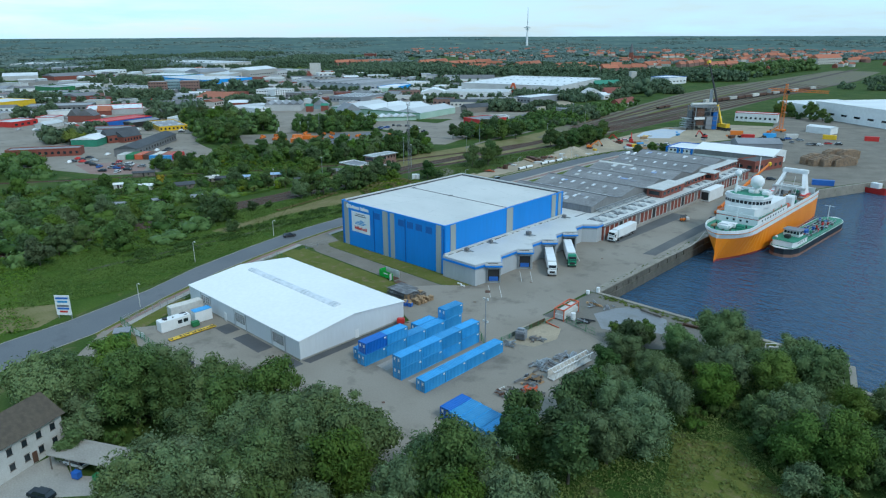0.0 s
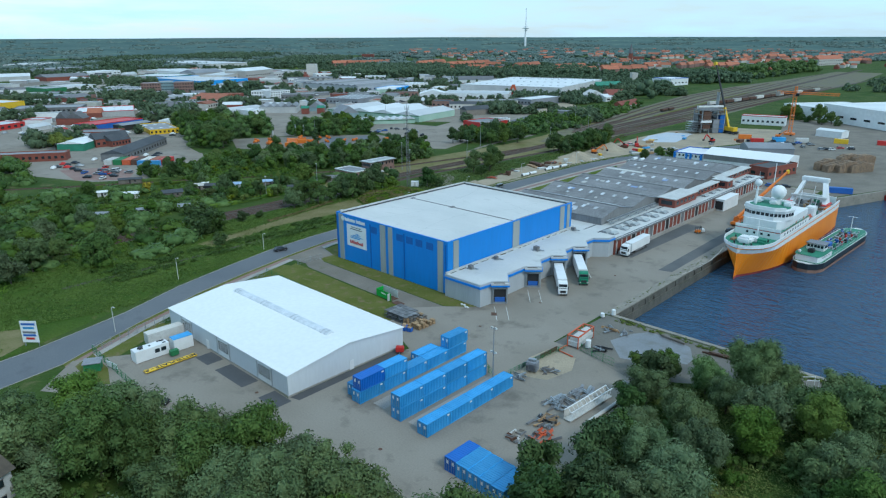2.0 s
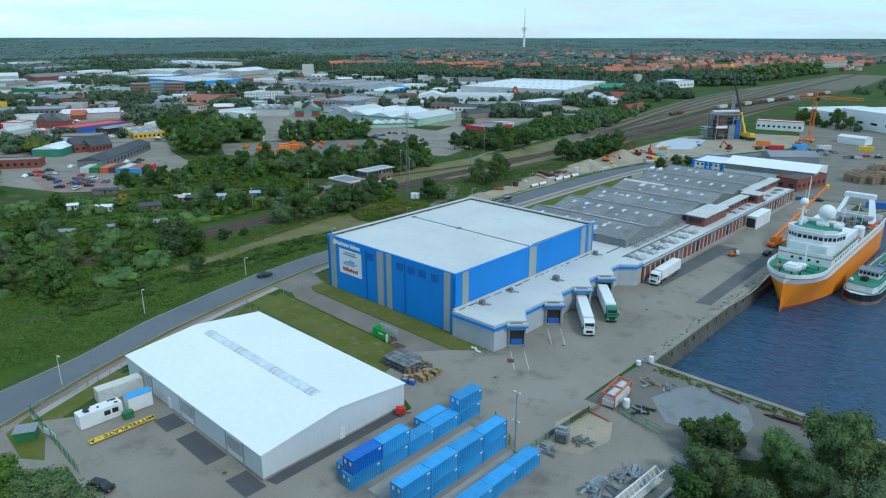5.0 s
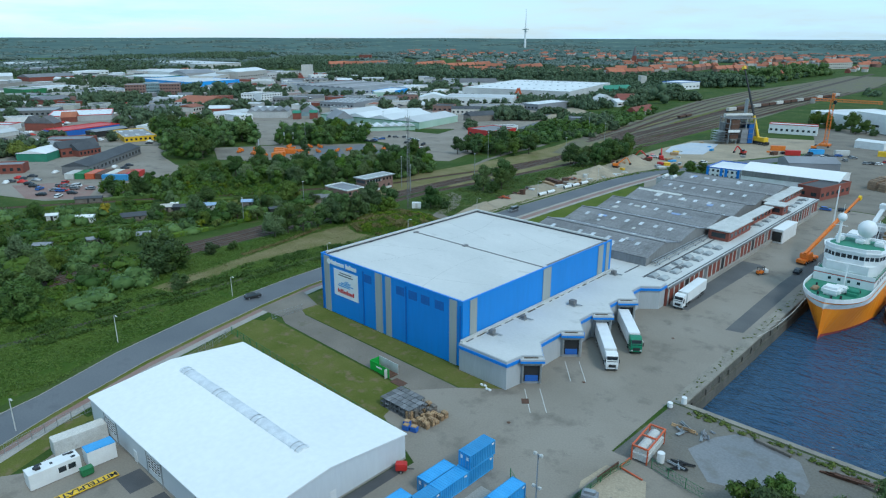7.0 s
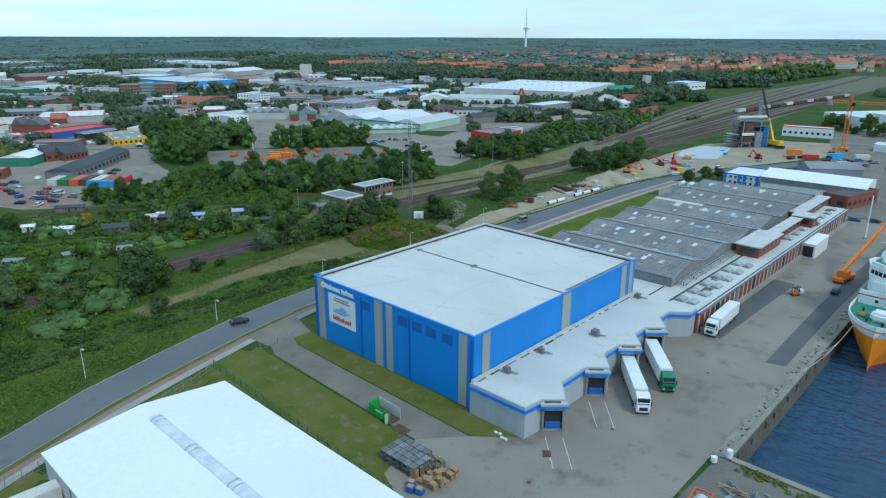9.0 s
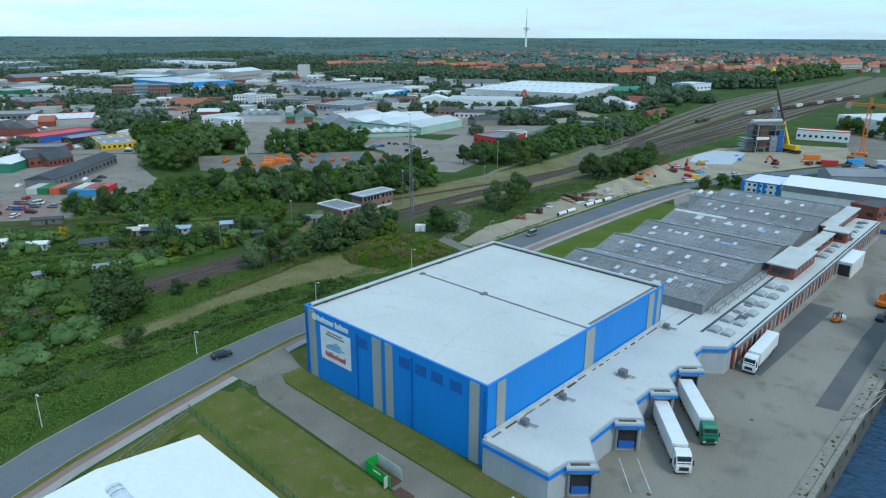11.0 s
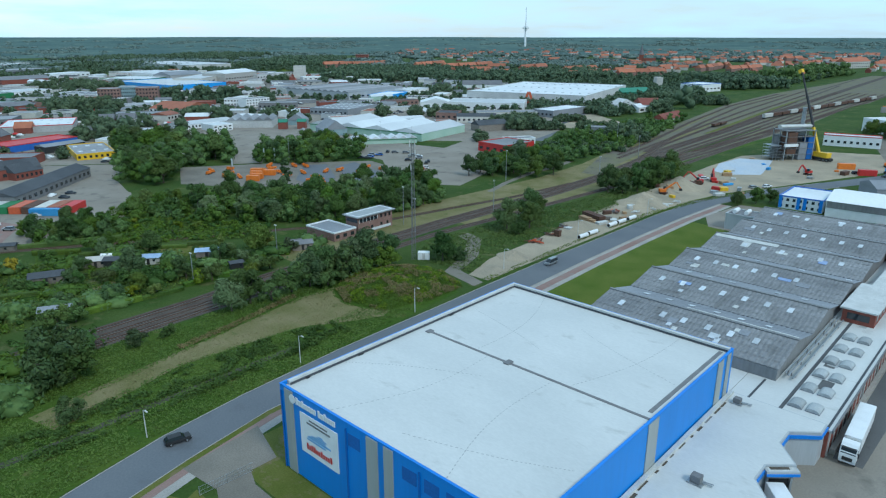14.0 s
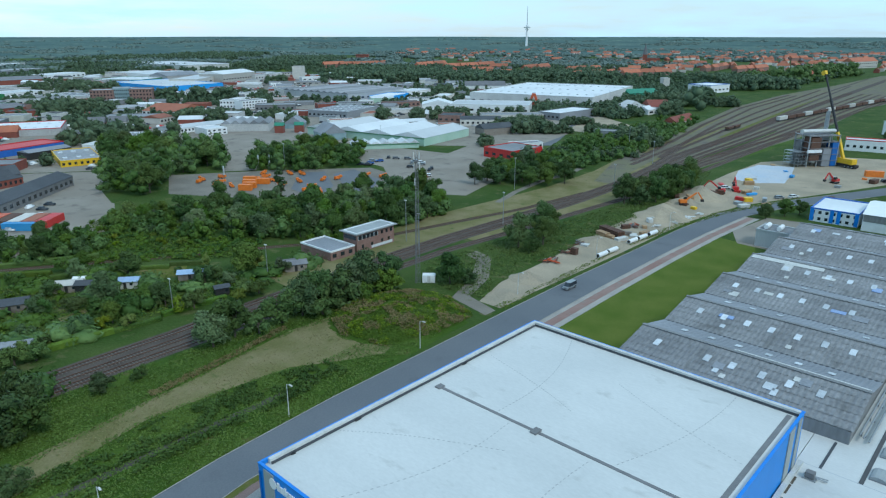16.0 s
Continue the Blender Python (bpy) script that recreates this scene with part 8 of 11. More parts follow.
# site boxes and containers in the harbour yard
for k, (x, y, a, mt, lb) in enumerate(((-33, 330, 30, "red", "dark red site container"), (-12, 350, 40, "dirty_white", "white site container"), (8, 362, 10, "yellow", "yellow site lorry box"), (30, 372, 20, "red", "red shipping container on gravel"), (40, 384, 20, "white", "white shipping container on gravel"), (-45, 342, 30, "orange_m", "orange site container"), (-24, 344, 35, "con_blue", "blue site container on gravel"))):
    c = thing("site_container", pose(x, y, 0.03, 0, 0, a), lb + " beside the harbour", "container", "site containers")
    part("body", bevel_box(B(), -4, -1.3, 0, 4, 1.3, 2.8, 0.05), mt, c)
    part("roof", box(B(), -3.95, -1.25, 2.803, 3.95, 1.25, 2.86), mt, c)

# timber stacks in the harbour yard
rnd = random.Random(41)
for k, (x, y, L, h, a) in enumerate(((26, 262, 15, 5.5, 62), (30.5, 260, 15, 5, 62), (35, 262, 15, 5.5, 62), (39.5, 266, 15, 5, 62), (30, 285, 14, 6, 62), (36, 288, 14, 6, 62))):
    st = thing("log_stack", pose(x, y, 0.02, 0, 0, a), "large stack of sawn-off pale logs", "logs", "log stacks")
    bm = B()
    n = 26
    for i in range(n):
        for j in range(11):
            if j * 0.5 > h * (1 - abs(i / n - 0.5) * 0.7):
                continue
            xx = -L / 2 + L * (i + 0.5 * (j % 2)) / n
            rod(bm, (xx, -2.0 + rnd.uniform(-0.2, 0.2), 0.3 + 0.5 * j), (xx, 2.0 + rnd.uniform(-0.2, 0.2), 0.3 + 0.5 * j), 0.29, seg=6)
    tagged(part("logs", bm, "log_wood", st), kind="stuff")
sb = thing("blue_skip_far", pose(45.5, 206, 0.02, 0, 0, 20), "long blue open container on the far quay", "container")
part("body", bevel_box(B(), -4.5, -1.3, 0.1, 4.5, 1.3, 2.4, 0.06), "blue", sb)
part("rim", box(B(), -4.55, -1.35, 2.403, 4.55, 1.35, 2.5), "dark_blue", sb)
rb = thing("red_boat", pose(70, 222, WATER_Z, 0, 0, 70), "small red work boat at the far quay", "boat")
bm = B()
loft(bm, [[(-w, y, 2.4), (-w * 0.8, y, 0), (w * 0.8, y, 0), (w, y, 2.4)] for y, w in ((0, 0.1), (2, 1.6), (5, 2.4), (12, 2.4), (14, 2.0))])
part("hull", bm, "red", rb)
part("cabin", bevel_box(B(), -1.4, 5, 2.4, 1.4, 9, 4.8, 0.15), "white", rb)

# ---- orange machines, flags and stacks on the lots beyond the railway ----
rnd = random.Random(53)
for k in range(34):
    x, y = rnd.uniform(-280, -195), rnd.uniform(100, 182)
    if not inside((x, y), [(-255, 96), (-225, 116), (-206, 150), (-194, 176), (-240, 184), (-268, 148), (-285, 112)]):
        continue
    m_ = thing("work_platform", pose(x, y, 0.03, 0, 0, rnd.uniform(0, 180)), "orange hire machine parked on gravel", "machine", "orange hire machines")
    part("base", bevel_box(B(), -1.6, -0.8, 0.35, 1.6, 0.8, 1.2, 0.08), "orange_m", m_)
    part("boom", box(B(), -1.8, -0.25, 1.25, 2.4, 0.25, 1.75), "orange_m", m_)
    part("basket", box(B(), 2.0, -0.6, 0.9, 2.8, 0.6, 1.9), "orange_m", m_)
    for dx in (-1.1, 1.1):
        for dy in (-0.75, 0.75):
            wheel(m_, dx, dy, 0.4, 0.25)
for k, (x, y) in enumerate(((-258, 128), (-252, 124), (-247, 121), (-250, 130), (-244, 117))):
    oc = thing("orange_container", pose(x, y, 0.03, 0, 0, 40), "orange hire container on the gravel lot", "container", "orange containers")
    part("body", bevel_box(B(), -3, -1.2, 0, 3, 1.2, 2.6, 0.05), "orange_m", oc)
    part("door", box(B(), -3.05, -1.0, 0.2, -3.003, 1.0, 2.4), "orange_red", oc)
for x, y in ((-283, 148), (-279, 152), (-275, 156), (-268, 120)):
    fg = thing("banner_flag", (x, y, 0.02), "tall white banner flag at the lot", "flag", "banner flags")
    part("pole", rod(B(), (0, 0, 0), (0, 0, 7.5), 0.07, seg=6), "steel", fg)
    part("cloth", box(B(), 0.1, -0.02, 3.2, 1.4, 0.02, 7.4), "white", fg)
for k, (x, y, mt) in enumerate(((-247, 38, "red"), (-250.5, 34.6, "tile_red"), (-254, 31.2, "render"), (-257.5, 27.8, "rust"), (-261, 24.4, "orange_red"), (-264.5, 21, "skip_dull"), (-268, 17.6, "dirty_white"), (-246, 28, "con_blue"))):
    sc_ = thing("storage_box", pose(x, y, 0.03, 0, 0, 134 if k < 7 else 44), "long coloured storage container in a row", "container", "row of storage containers")
    part("body", bevel_box(B(), -6, -2.2 if k < 7 else -1.3, 0, 6, 2.2 if k < 7 else 1.3, 2.7, 0.05), mt, sc_)
    part("door", box(B(), 6.003, -1.0, 0.2, 6.04, 1.0, 2.4), mt, sc_)

# ---- trees and bushes ----
def crown_arrays(seed, height, radius, base, blobs, leaves, size, droop=0.0, tall=1.0):
    """Leaf cards scattered over the skins of many overlapping lobes, with a rough dark core in each lobe."""
    r = np.random.RandomState(seed)
    mid = (height + base) / 2
    hh = (height - base) / 2
    cs, rs = [], []
    for k in range(blobs):
        u = r.normal(size=3)
        u /= np.linalg.norm(u)
        d = r.uniform(0.35, 0.86)
        c = np.array([u[0] * radius * d, u[1] * radius * d, mid + u[2] * hh * d * tall])
        cs.append(c)
        rs.append(r.uniform(0.2, 0.42) * min(radius, hh * 1.2))
    cs, rs = np.array(cs), np.array(rs)
    w = rs**2 / np.sum(rs**2)
    pick = r.choice(blobs, leaves, p=w)
    n = r.normal(size=(leaves, 3))
    n /= np.linalg.norm(n, axis=1)[:, None]
    n[:, 2] = np.where(n[:, 2] < -0.35, -n[:, 2], n[:, 2])
    pos = cs[pick] + n * (rs[pick] * r.uniform(0.66, 1.3, leaves))[:, None]
    pos[:, 2] -= droop * r.uniform(0, 1, leaves) * rs[pick]
    nn = n + r.normal(size=(leaves, 3)) * 0.42
    nn /= np.linalg.norm(nn, axis=1)[:, None]
    t = np.cross(nn, r.normal(size=(leaves, 3)))
    t /= np.linalg.norm(t, axis=1)[:, None]
    b = np.cross(nn, t)
    s = size * r.uniform(0.6, 1.4, leaves)[:, None]
    v = np.stack([pos - t * s, pos + t * s * 0.7 - b * s * 0.5, pos + t * s * 0.7 + b * s * 0.5], 1).reshape(-1, 3)
    f = np.arange(leaves * 3).reshape(-1, 3)
    # cores
    tv, tf, off = [v], [f], len(v)
    lat, lon = 4, 6
    for c, rad in zip(cs, rs):
        g = []
        for i in range(lat + 1):
            for j in range(lon):
                th, ph = math.pi * i / lat, math.tau * j / lon
                q = rad * 0.66 * (1 + 0.16 * math.sin(3 * ph + seed) * math.sin(2 * th))
                g.append(c + q * np.array([math.sin(th) * math.cos(ph), math.sin(th) * math.sin(ph), math.cos(th)]))
        fs = [q for i in range(lat) for j in range(lon) for q in ([i * lon + j, (i + 1) * lon + j, (i + 1) * lon + (j + 1) % lon], [i * lon + j, (i + 1) * lon + (j + 1) % lon, i * lon + (j + 1) % lon])]
        tv.append(np.array(g))
        tf.append(np.array(fs) + off)
        off += len(g)
    return np.concatenate(tv), np.concatenate(tf)


def trunk_bm(seed, height, r0, limbs):
    r = random.Random(seed)
    bm = rod(B(), (0, 0, -0.2), (r.uniform(-0.2, 0.2), r.uniform(-0.2, 0.2), height * 0.45), r0, r0 * 0.6, 7)
    for k in range(limbs):
        a = k * math.tau / limbs + r.uniform(-0.4, 0.4)
        z0 = height * r.uniform(0.18, 0.42)
        rod(bm, (0, 0, z0), (math.cos(a) * height * 0.22, math.sin(a) * height * 0.22, z0 + height * r.uniform(0.2, 0.4)), r0 * 0.5, r0 * 0.15, 5)
    return bm


_trees = {}
TREE_KINDS = {
    # name: height, radius, base, lobes, leaves, leaf size, leaf material, label, category, droop
    "willow": (12.5, 5.6, 1.0, 46, 12500, 0.27, "leaf_willow", "grey-green willow with a billowing crown", "tree", 0.5),
    "poplar_mass": (13.5, 5.0, 1.2, 42, 11500, 0.27, "leaf_green", "tall broad-leaved tree with a dense crown", "tree", 0.2),
    "maple": (9.5, 4.6, 1.0, 22, 4600, 0.38, "leaf_green", "broad green tree beside the works", "tree", 0.1),
    "maple_grey": (9.0, 4.2, 0.8, 22, 4400, 0.36, "leaf_willow", "grey-green tree in rough grass", "tree", 0.3),
    "dark_tree": (10.0, 4.4, 0.8, 22, 4400, 0.38, "leaf_dark", "dark green leafy tree with dense crown", "tree", 0.1),
    "columnar": (15.0, 2.4, 0.6, 20, 3000, 0.38, "leaf_dark", "tall narrow dark green tree", "tree", 0.0),
    "bush": (3.4, 2.7, 0.0, 13, 2100, 0.22, "leaf_green", "round green bush in rough grass", "bush", 0.2),
    "dark_bush": (4.4, 3.2, 0.0, 14, 2100, 0.26, "leaf_dark", "dark green bush beside the railway", "bush", 0.2),
    "bright_bush": (3.2, 1.9, 0.0, 8, 900, 0.24, "leaf_bright", "bright yellow-green bush in a garden", "bush", 0.1),
    "yellow_tree": (6.0, 2.3, 0.5, 9, 1000, 0.28, "leaf_yellow", "bright yellow ornamental tree in a garden", "tree", 0.1),
}


def tree(kind, x, y, scale=1.0, turn=0.0, variant=0, tallness=1.0, z=0.0):
    key = (kind, variant)
    m = Matrix.Translation((x, y, z)) @ Matrix.Rotation(turn, 4, "Z") @ Matrix.Diagonal((scale, scale, scale * tallness, 1))
    if key in _trees:
        return copy_thing(_trees[key], m)
    h, rad, base, blobs, leaves, size, mt, label, cat, droop = TREE_KINDS[kind]
    seed = 100 * sorted(TREE_KINDS).index(kind) + variant
    t = thing("bush" if cat == "bush" else "tree", (0, 0, 0), label, cat, kind.replace("_", " ") + " group")
    part("trunk" if cat == "tree" else "stem", trunk_bm(seed, h, 0.05 * rad + 0.05, 6), "bark", t)
    v, f = crown_arrays(seed, h, rad, base, blobs, leaves, size, droop)
    part("crown", soup("crown", v, f, mt), mt, t)
    t.matrix_basis = m
    _trees[key] = t
    # copy_thing multiplies by the scale of the first one, so the first one keeps scale 1
    t.matrix_basis = Matrix.Translation((x, y, z)) @ Matrix.Rotation(turn, 4, "Z")
    return t


rnd = random.Random(11)
# wood in front of the yard
A_WOOD = [(-6, -103), (-7, -93), (-3, -86), (8, -86), (18, -84), (26, -80), (35, -79), (44, -76), (55, -75), (63, -74), (72, -64), (84, -72), (92, -100), (70, -116), (50, -112), (34, -106), (24, -101), (12, -102), (2, -108)]
B_WOOD = [(66, -58), (66, -47), (68, -36), (65, -20), (63, -8), (72, -4), (76, 5), (83, 2), (92, 4), (101, 3), (104, -8), (118, -6), (130, -20), (118, -30), (104, -30), (97, -20), (90, -20), (80, -36), (86, -46), (80, -62), (72, -62)]


HOUSE_YARD = [(0, -122), (3, -101), (15, -99), (30, -95.5), (35, -104), (20, -126)]
for x, y in scatter(A_WOOD, 5.9, 2400, rnd):
    if inside((x, y), HOUSE_YARD):
        continue
    tree(rnd.choice(("willow", "willow", "poplar_mass")), x, y, rnd.uniform(0.74, 1.12), rnd.uniform(0, 6.28), rnd.randrange(4), rnd.uniform(0.86, 1.14))
for x, y in scatter(B_WOOD, 6.2, 1500, rnd):
    tree(rnd.choice(("willow", "willow", "poplar_mass", "dark_tree")), x, y, rnd.uniform(0.62, 0.95), rnd.uniform(0, 6.28), rnd.randrange(4), rnd.uniform(0.85, 1.12))

# ---- woods, gardens and hedges ----
def plant(poly, gap, kinds, lo, hi, seed, tries=900, variants=2, cap=90):
    r = random.Random(seed)
    for x, y in scatter(poly, gap, tries, r)[:cap]:
        tree(r.choice(kinds), x, y, r.uniform(lo, hi), r.uniform(0, 6.28), r.randrange(variants), r.uniform(0.85, 1.15))


def crown_mass(name, places, material, label, leaves=46, size=0.9, seed=0, category="woods", lobes=3, core=(4, 6)):
    """Many crowns in one mesh, for woods that nobody could count. places: x, y, radius, height."""
    r = np.random.RandomState(seed)
    V, F, off = [], [], 0
    lat, lon = core
    th, ph = np.meshgrid(np.pi * np.arange(lat + 1) / lat, math.tau * np.arange(lon) / lon, indexing="ij")
    unit = np.stack([np.sin(th) * np.cos(ph), np.sin(th) * np.sin(ph), np.cos(th)], -1).reshape(-1, 3)
    uf = np.array([q for i in range(lat) for j in range(lon) for q in ([i * lon + j, (i + 1) * lon + j, (i + 1) * lon + (j + 1) % lon], [i * lon + j, (i + 1) * lon + (j + 1) % lon, i * lon + (j + 1) % lon])])
    for x, y, rad, h, *foot in places:
        turn = r.uniform(0, math.tau)
        for k in range(lobes):
            if lobes == 1:
                cen, half = np.array([x, y, h * 0.52]), np.array([rad, rad, h * 0.5])
            else:
                # one lobe on top, the others round it at changing heights
                a = turn + math.tau * k / max(1, lobes - 1) + r.uniform(-0.5, 0.5)
                q = 0.12 * rad if k == 0 else r.uniform(0.4, 0.75) * rad
                rr = rad * r.uniform(0.5, 0.72)
                rz = min(rr * r.uniform(0.8, 1.0), h * 0.36) if h > rad else h * 0.5
                top = h if k == 0 else h * r.uniform(0.55, 0.95)
                lowest = min(top - rz, max(rz * 0.85, h * 0.25))
                cen = np.array([x + q * math.cos(a), y + q * math.sin(a), top - rz if k % 2 == 0 else lowest])
                half = np.array([rr, rr, rz])
            if foot:
                cen[2] += foot[0]
            v = cen + unit * half * (0.7 + 0.22 * r.uniform(size=(len(unit), 1)))
            V.append(v)
            F.append(uf + off)
            off += len(v)
            if leaves:
                m = leaves // lobes
                n = r.normal(size=(m, 3))
                n /= np.linalg.norm(n, axis=1)[:, None]
                n[:, 2] = np.abs(n[:, 2]) * np.where(r.uniform(size=m) < 0.75, 1, -0.6)
                p = cen + n * half * r.uniform(0.74, 1.3, (m, 1))
                nn = n + r.normal(size=(m, 3)) * 0.5
                t = np.cross(nn, r.normal(size=(m, 3)))
                t /= np.linalg.norm(t, axis=1)[:, None]
                b = np.cross(nn / np.linalg.norm(nn, axis=1)[:, None], t)
                s = size * r.uniform(0.6, 1.4, (m, 1))
                v = np.stack([p - t * s, p + t * s * 0.7 - b * s * 0.7, p + t * s * 0.7 + b * s * 0.7], 1).reshape(-1, 3)
                V.append(v)
                F.append(np.arange(m * 3).reshape(-1, 3) + off)
                off += len(v)
    me = soup(name, np.concatenate(V), np.concatenate(F), material)
    return tagged(new(name, me), label, category, kind="stuff")


MEADOW_W = [(-165, -60), (-146, -34), (-136, -18), (-118, -8), (-104, -20), (-92, -34), (-93, -46), (-95, -57), (-102, -66), (-94, -80), (-110, -120), (-160, -120)]
plant(MEADOW_W, 9.0, ("maple", "dark_tree", "bush", "maple_grey", "dark_bush"), 0.5, 0.9, 21, cap=30)
GARDENS = [(-223, -60), (-190, -2), (-170, 36), (-140, 80), (-136, 20), (-136, -60), (-160, -100)]
plant(GARDENS, 8.0, ("bush", "dark_bush", "bush", "maple", "maple_grey"), 0.5, 0.95, 22, cap=48)
BELT = [(-199, 63), (-186, 66), (-172, 80), (-154, 99), (-150, 122), (-150, 150), (-185, 165), (-200, 132), (-214, 104), (-222, 86), (-212, 70)]
plant(BELT, 7.4, ("maple", "dark_tree", "maple_grey"), 0.8, 1.15, 23, cap=42)
THICKET_1, THICKET_2 = [(-222, 12), (-204, 14), (-196, 30), (-206, 42), (-224, 36)], [(-236, 52), (-212, 48), (-203, 60), (-216, 74), (-238, 74)]
plant(THICKET_1, 6.0, ("maple", "dark_tree", "bush"), 0.6, 0.85, 33, cap=14)
plant(THICKET_2, 6.0, ("maple", "dark_bush"), 0.5, 0.7, 34, cap=14)
plant([(-204, 32), (-186, 40), (-178, 60), (-200, 62), (-210, 46)], 7, ("bush", "bright_bush"), 0.5, 0.8, 35, cap=9)
plant([(-178, 200), (-160, 210), (-150, 226), (-165, 236), (-190, 232)], 6.5, ("maple", "dark_tree"), 0.6, 0.9, 36, cap=12)
for x, y, k, s in ((-112, -12, "dark_bush", 1.90), (-108, 2, "dark_bush", 0.90), (-108, 10, "bush", 0.80), (-110, 27, "maple_grey", 1.01), (-111, 33, "dark_tree", 1.01), (-109, 38, "bush", 1.76), (-110, 45, "dark_bush", 1.76), (-110, 51, "maple_grey", 1.15), (-111, 56, "dark_tree", 1.08), (-109, 61, "dark_bush", 2.03), (-111, 66, "maple_grey", 1.15), (-110, 71, "dark_tree", 1.15), (-108, 75, "bush", 2.03), (-111, 80, "dark_tree", 0.94), (-107, 55, "bush", 1.62), (-107, 68, "bush", 1.76),
                   (-98, 92, "dark_tree", 0.85), (-95, 96, "dark_bush", 0.90), (-101, 97, "maple", 0.70), (-104, 132, "dark_tree", 1.05), (-100, 140, "maple", 0.95), (-106, 148, "dark_tree", 1.10), (-110, 160, "maple", 0.70), (-98, 131, "dark_bush", 1.00),
                   (-216, 117, "columnar", 1.05), (-93, -56, "maple", 1.00), (-87, -19, "dark_bush", 0.90), (-103, -71, "dark_tree", 1.10), (-57, 224, "maple", 0.62), (-53, 233, "maple", 0.70), (-49.5, 239, "dark_tree", 0.60), (-59, 229, "bush", 1.00),
                   (-130, 45, "bright_bush", 1.20), (-148, 62, "bright_bush", 1.50), (60, -4, "bush", 1.50), (62, 0, "bush", 1.30), (65, -5, "maple", 0.60),
                   (-170, 13, "dark_bush", 1.00), (-157, 6, "dark_tree", 0.60), (-157, 7, "dark_tree", 0.55), (-155, 13, "bush", 1.30), (-139, 10, "dark_bush", 1.10), (-146, 17, "dark_bush", 1.20), (-138, 14, "bright_bush", 1.10), (-144, 23, "dark_bush", 1.10), (-134, 19, "bright_bush", 1.20), (-145, 28, "maple", 0.60), (-142, 30, "dark_tree", 0.60), (-135, 32, "bright_bush", 1.50), (-134, 35, "bush", 1.50), (-145, 0, "dark_bush", 0.80), (-132, 48, "bush", 1.50), (-131, 52, "bush", 1.40), (-185, 27, "maple", 0.60), (-188, 23, "bush", 1.40), (-186, 9, "bush", 1.20), (-161, 26, "bush", 1.60), (-149, 46, "dark_bush", 1.20), (-147, 49, "dark_tree", 0.50), (-147, 58, "maple", 1.00), (-141, 4, "bright_bush", 1.00), (-132, -6, "bush", 1.60), (-132, -2, "bush", 1.30), (-181, -2, "yellow_tree", 1.20), (-103, -17, "dark_bush", 2.00), (-102, -13, "dark_bush", 1.60)):
    tree(k, x, y, s, x * 1.7 + y, (int(abs(x)) % 2))
plant([(-109, 206), (-97, 209), (-97, 250), (-104, 272), (-112, 262), (-111, 230)], 6.0, ("maple", "dark_tree", "dark_tree"), 0.85, 1.1, 25, cap=26)
plant([(-176, 191), (-144, 221), (-160, 250), (-187, 235)], 8, ("maple", "dark_tree"), 0.7, 1.0, 26, cap=22)
WOOD_1 = [(-277, 67), (-265, 85), (-288, 103), (-303, 124), (-294, 136), (-342, 162), (-377, 146), (-389, 113)]
WOOD_2 = [(-283, 142), (-261, 155), (-252, 192), (-282, 217), (-315, 209), (-319, 170)]
plant(WOOD_1, 8, ("maple", "dark_tree", "maple_grey"), 1.1, 1.5, 27, cap=24)
plant(WOOD_2, 8, ("maple", "dark_tree"), 0.8, 1.1, 28, cap=16)
tree("bright_bush", -340, 12, 3.2, 1.0, 0)
tree("bright_bush", -348, 18, 3.0, 2.0, 1)

# low growth: meadow weeds, garden hedges, brambles under the woods
r = np.random.RandomState(3)
pts = []
for poly, n, lo, hi in ((MEADOW_W, 700, 0.5, 1.4), (GARDENS, 420, 0.5, 1.5), (BELT, 320, 0.8, 2.4), ([(-219, 24), (-196, 23), (-160, 66), (-172, 80), (-199, 63), (-225, 75), (-238, 52)], 420, 0.6, 1.8)):
    xs, ys = [p[0] for p in poly], [p[1] for p in poly]
    while n:
        p = (r.uniform(min(xs), max(xs)), r.uniform(min(ys), max(ys)))
        if inside(p, poly) and not inside(p, [(-95, -24), (-108, 64), (-86, 60), (-84, -22)]):
            pts.append((*p, r.uniform(0.8, 1.7), r.uniform(lo, hi)))
            n -= 1


def cover(name, poly, count, size, height, material, label, seed, clump=9.0, skip=None, base=None, gap=0.28):
    """Rough growth: small leaf cards over a plan polygon, taller in drifts."""
    q = np.random.RandomState(seed)
    xs, ys = np.array([p[0] for p in poly]), np.array([p[1] for p in poly])
    P = []
    while len(P) < count:
        x, y = q.uniform(xs.min(), xs.max()), q.uniform(ys.min(), ys.max())
        d = 0.5 + 0.5 * noise.noise((x / clump, y / clump, seed)) + 0.35 * noise.noise((x / 2.3, y / 2.3, seed + 5))
        if d < gap or not inside((x, y), poly) or (skip and inside((x, y), skip)):
            continue
        P.append((x, y, q.uniform(0.05, 1) * height * d + (base(x, y) if base else 0)))
    P = np.array(P)
    n = len(P)
    nn = q.normal(size=(n, 3)) * (0.6, 0.6, 0.3) + (0, 0, 0.75)
    nn /= np.linalg.norm(nn, axis=1)[:, None]
    t = np.cross(nn, q.normal(size=(n, 3)))
    t /= np.linalg.norm(t, axis=1)[:, None]
    b = np.cross(nn, t)
    s = size * q.uniform(0.5, 1.5, (n, 1))
    v = np.stack([P - t * s, P + t * s * 0.8 - b * s * 0.5, P + t * s * 0.8 + b * s * 0.5], 1).reshape(-1, 3)
    return tagged(new(name, soup(name, v, np.arange(3 * n).reshape(-1, 3), material)), label, "undergrowth", kind="stuff")


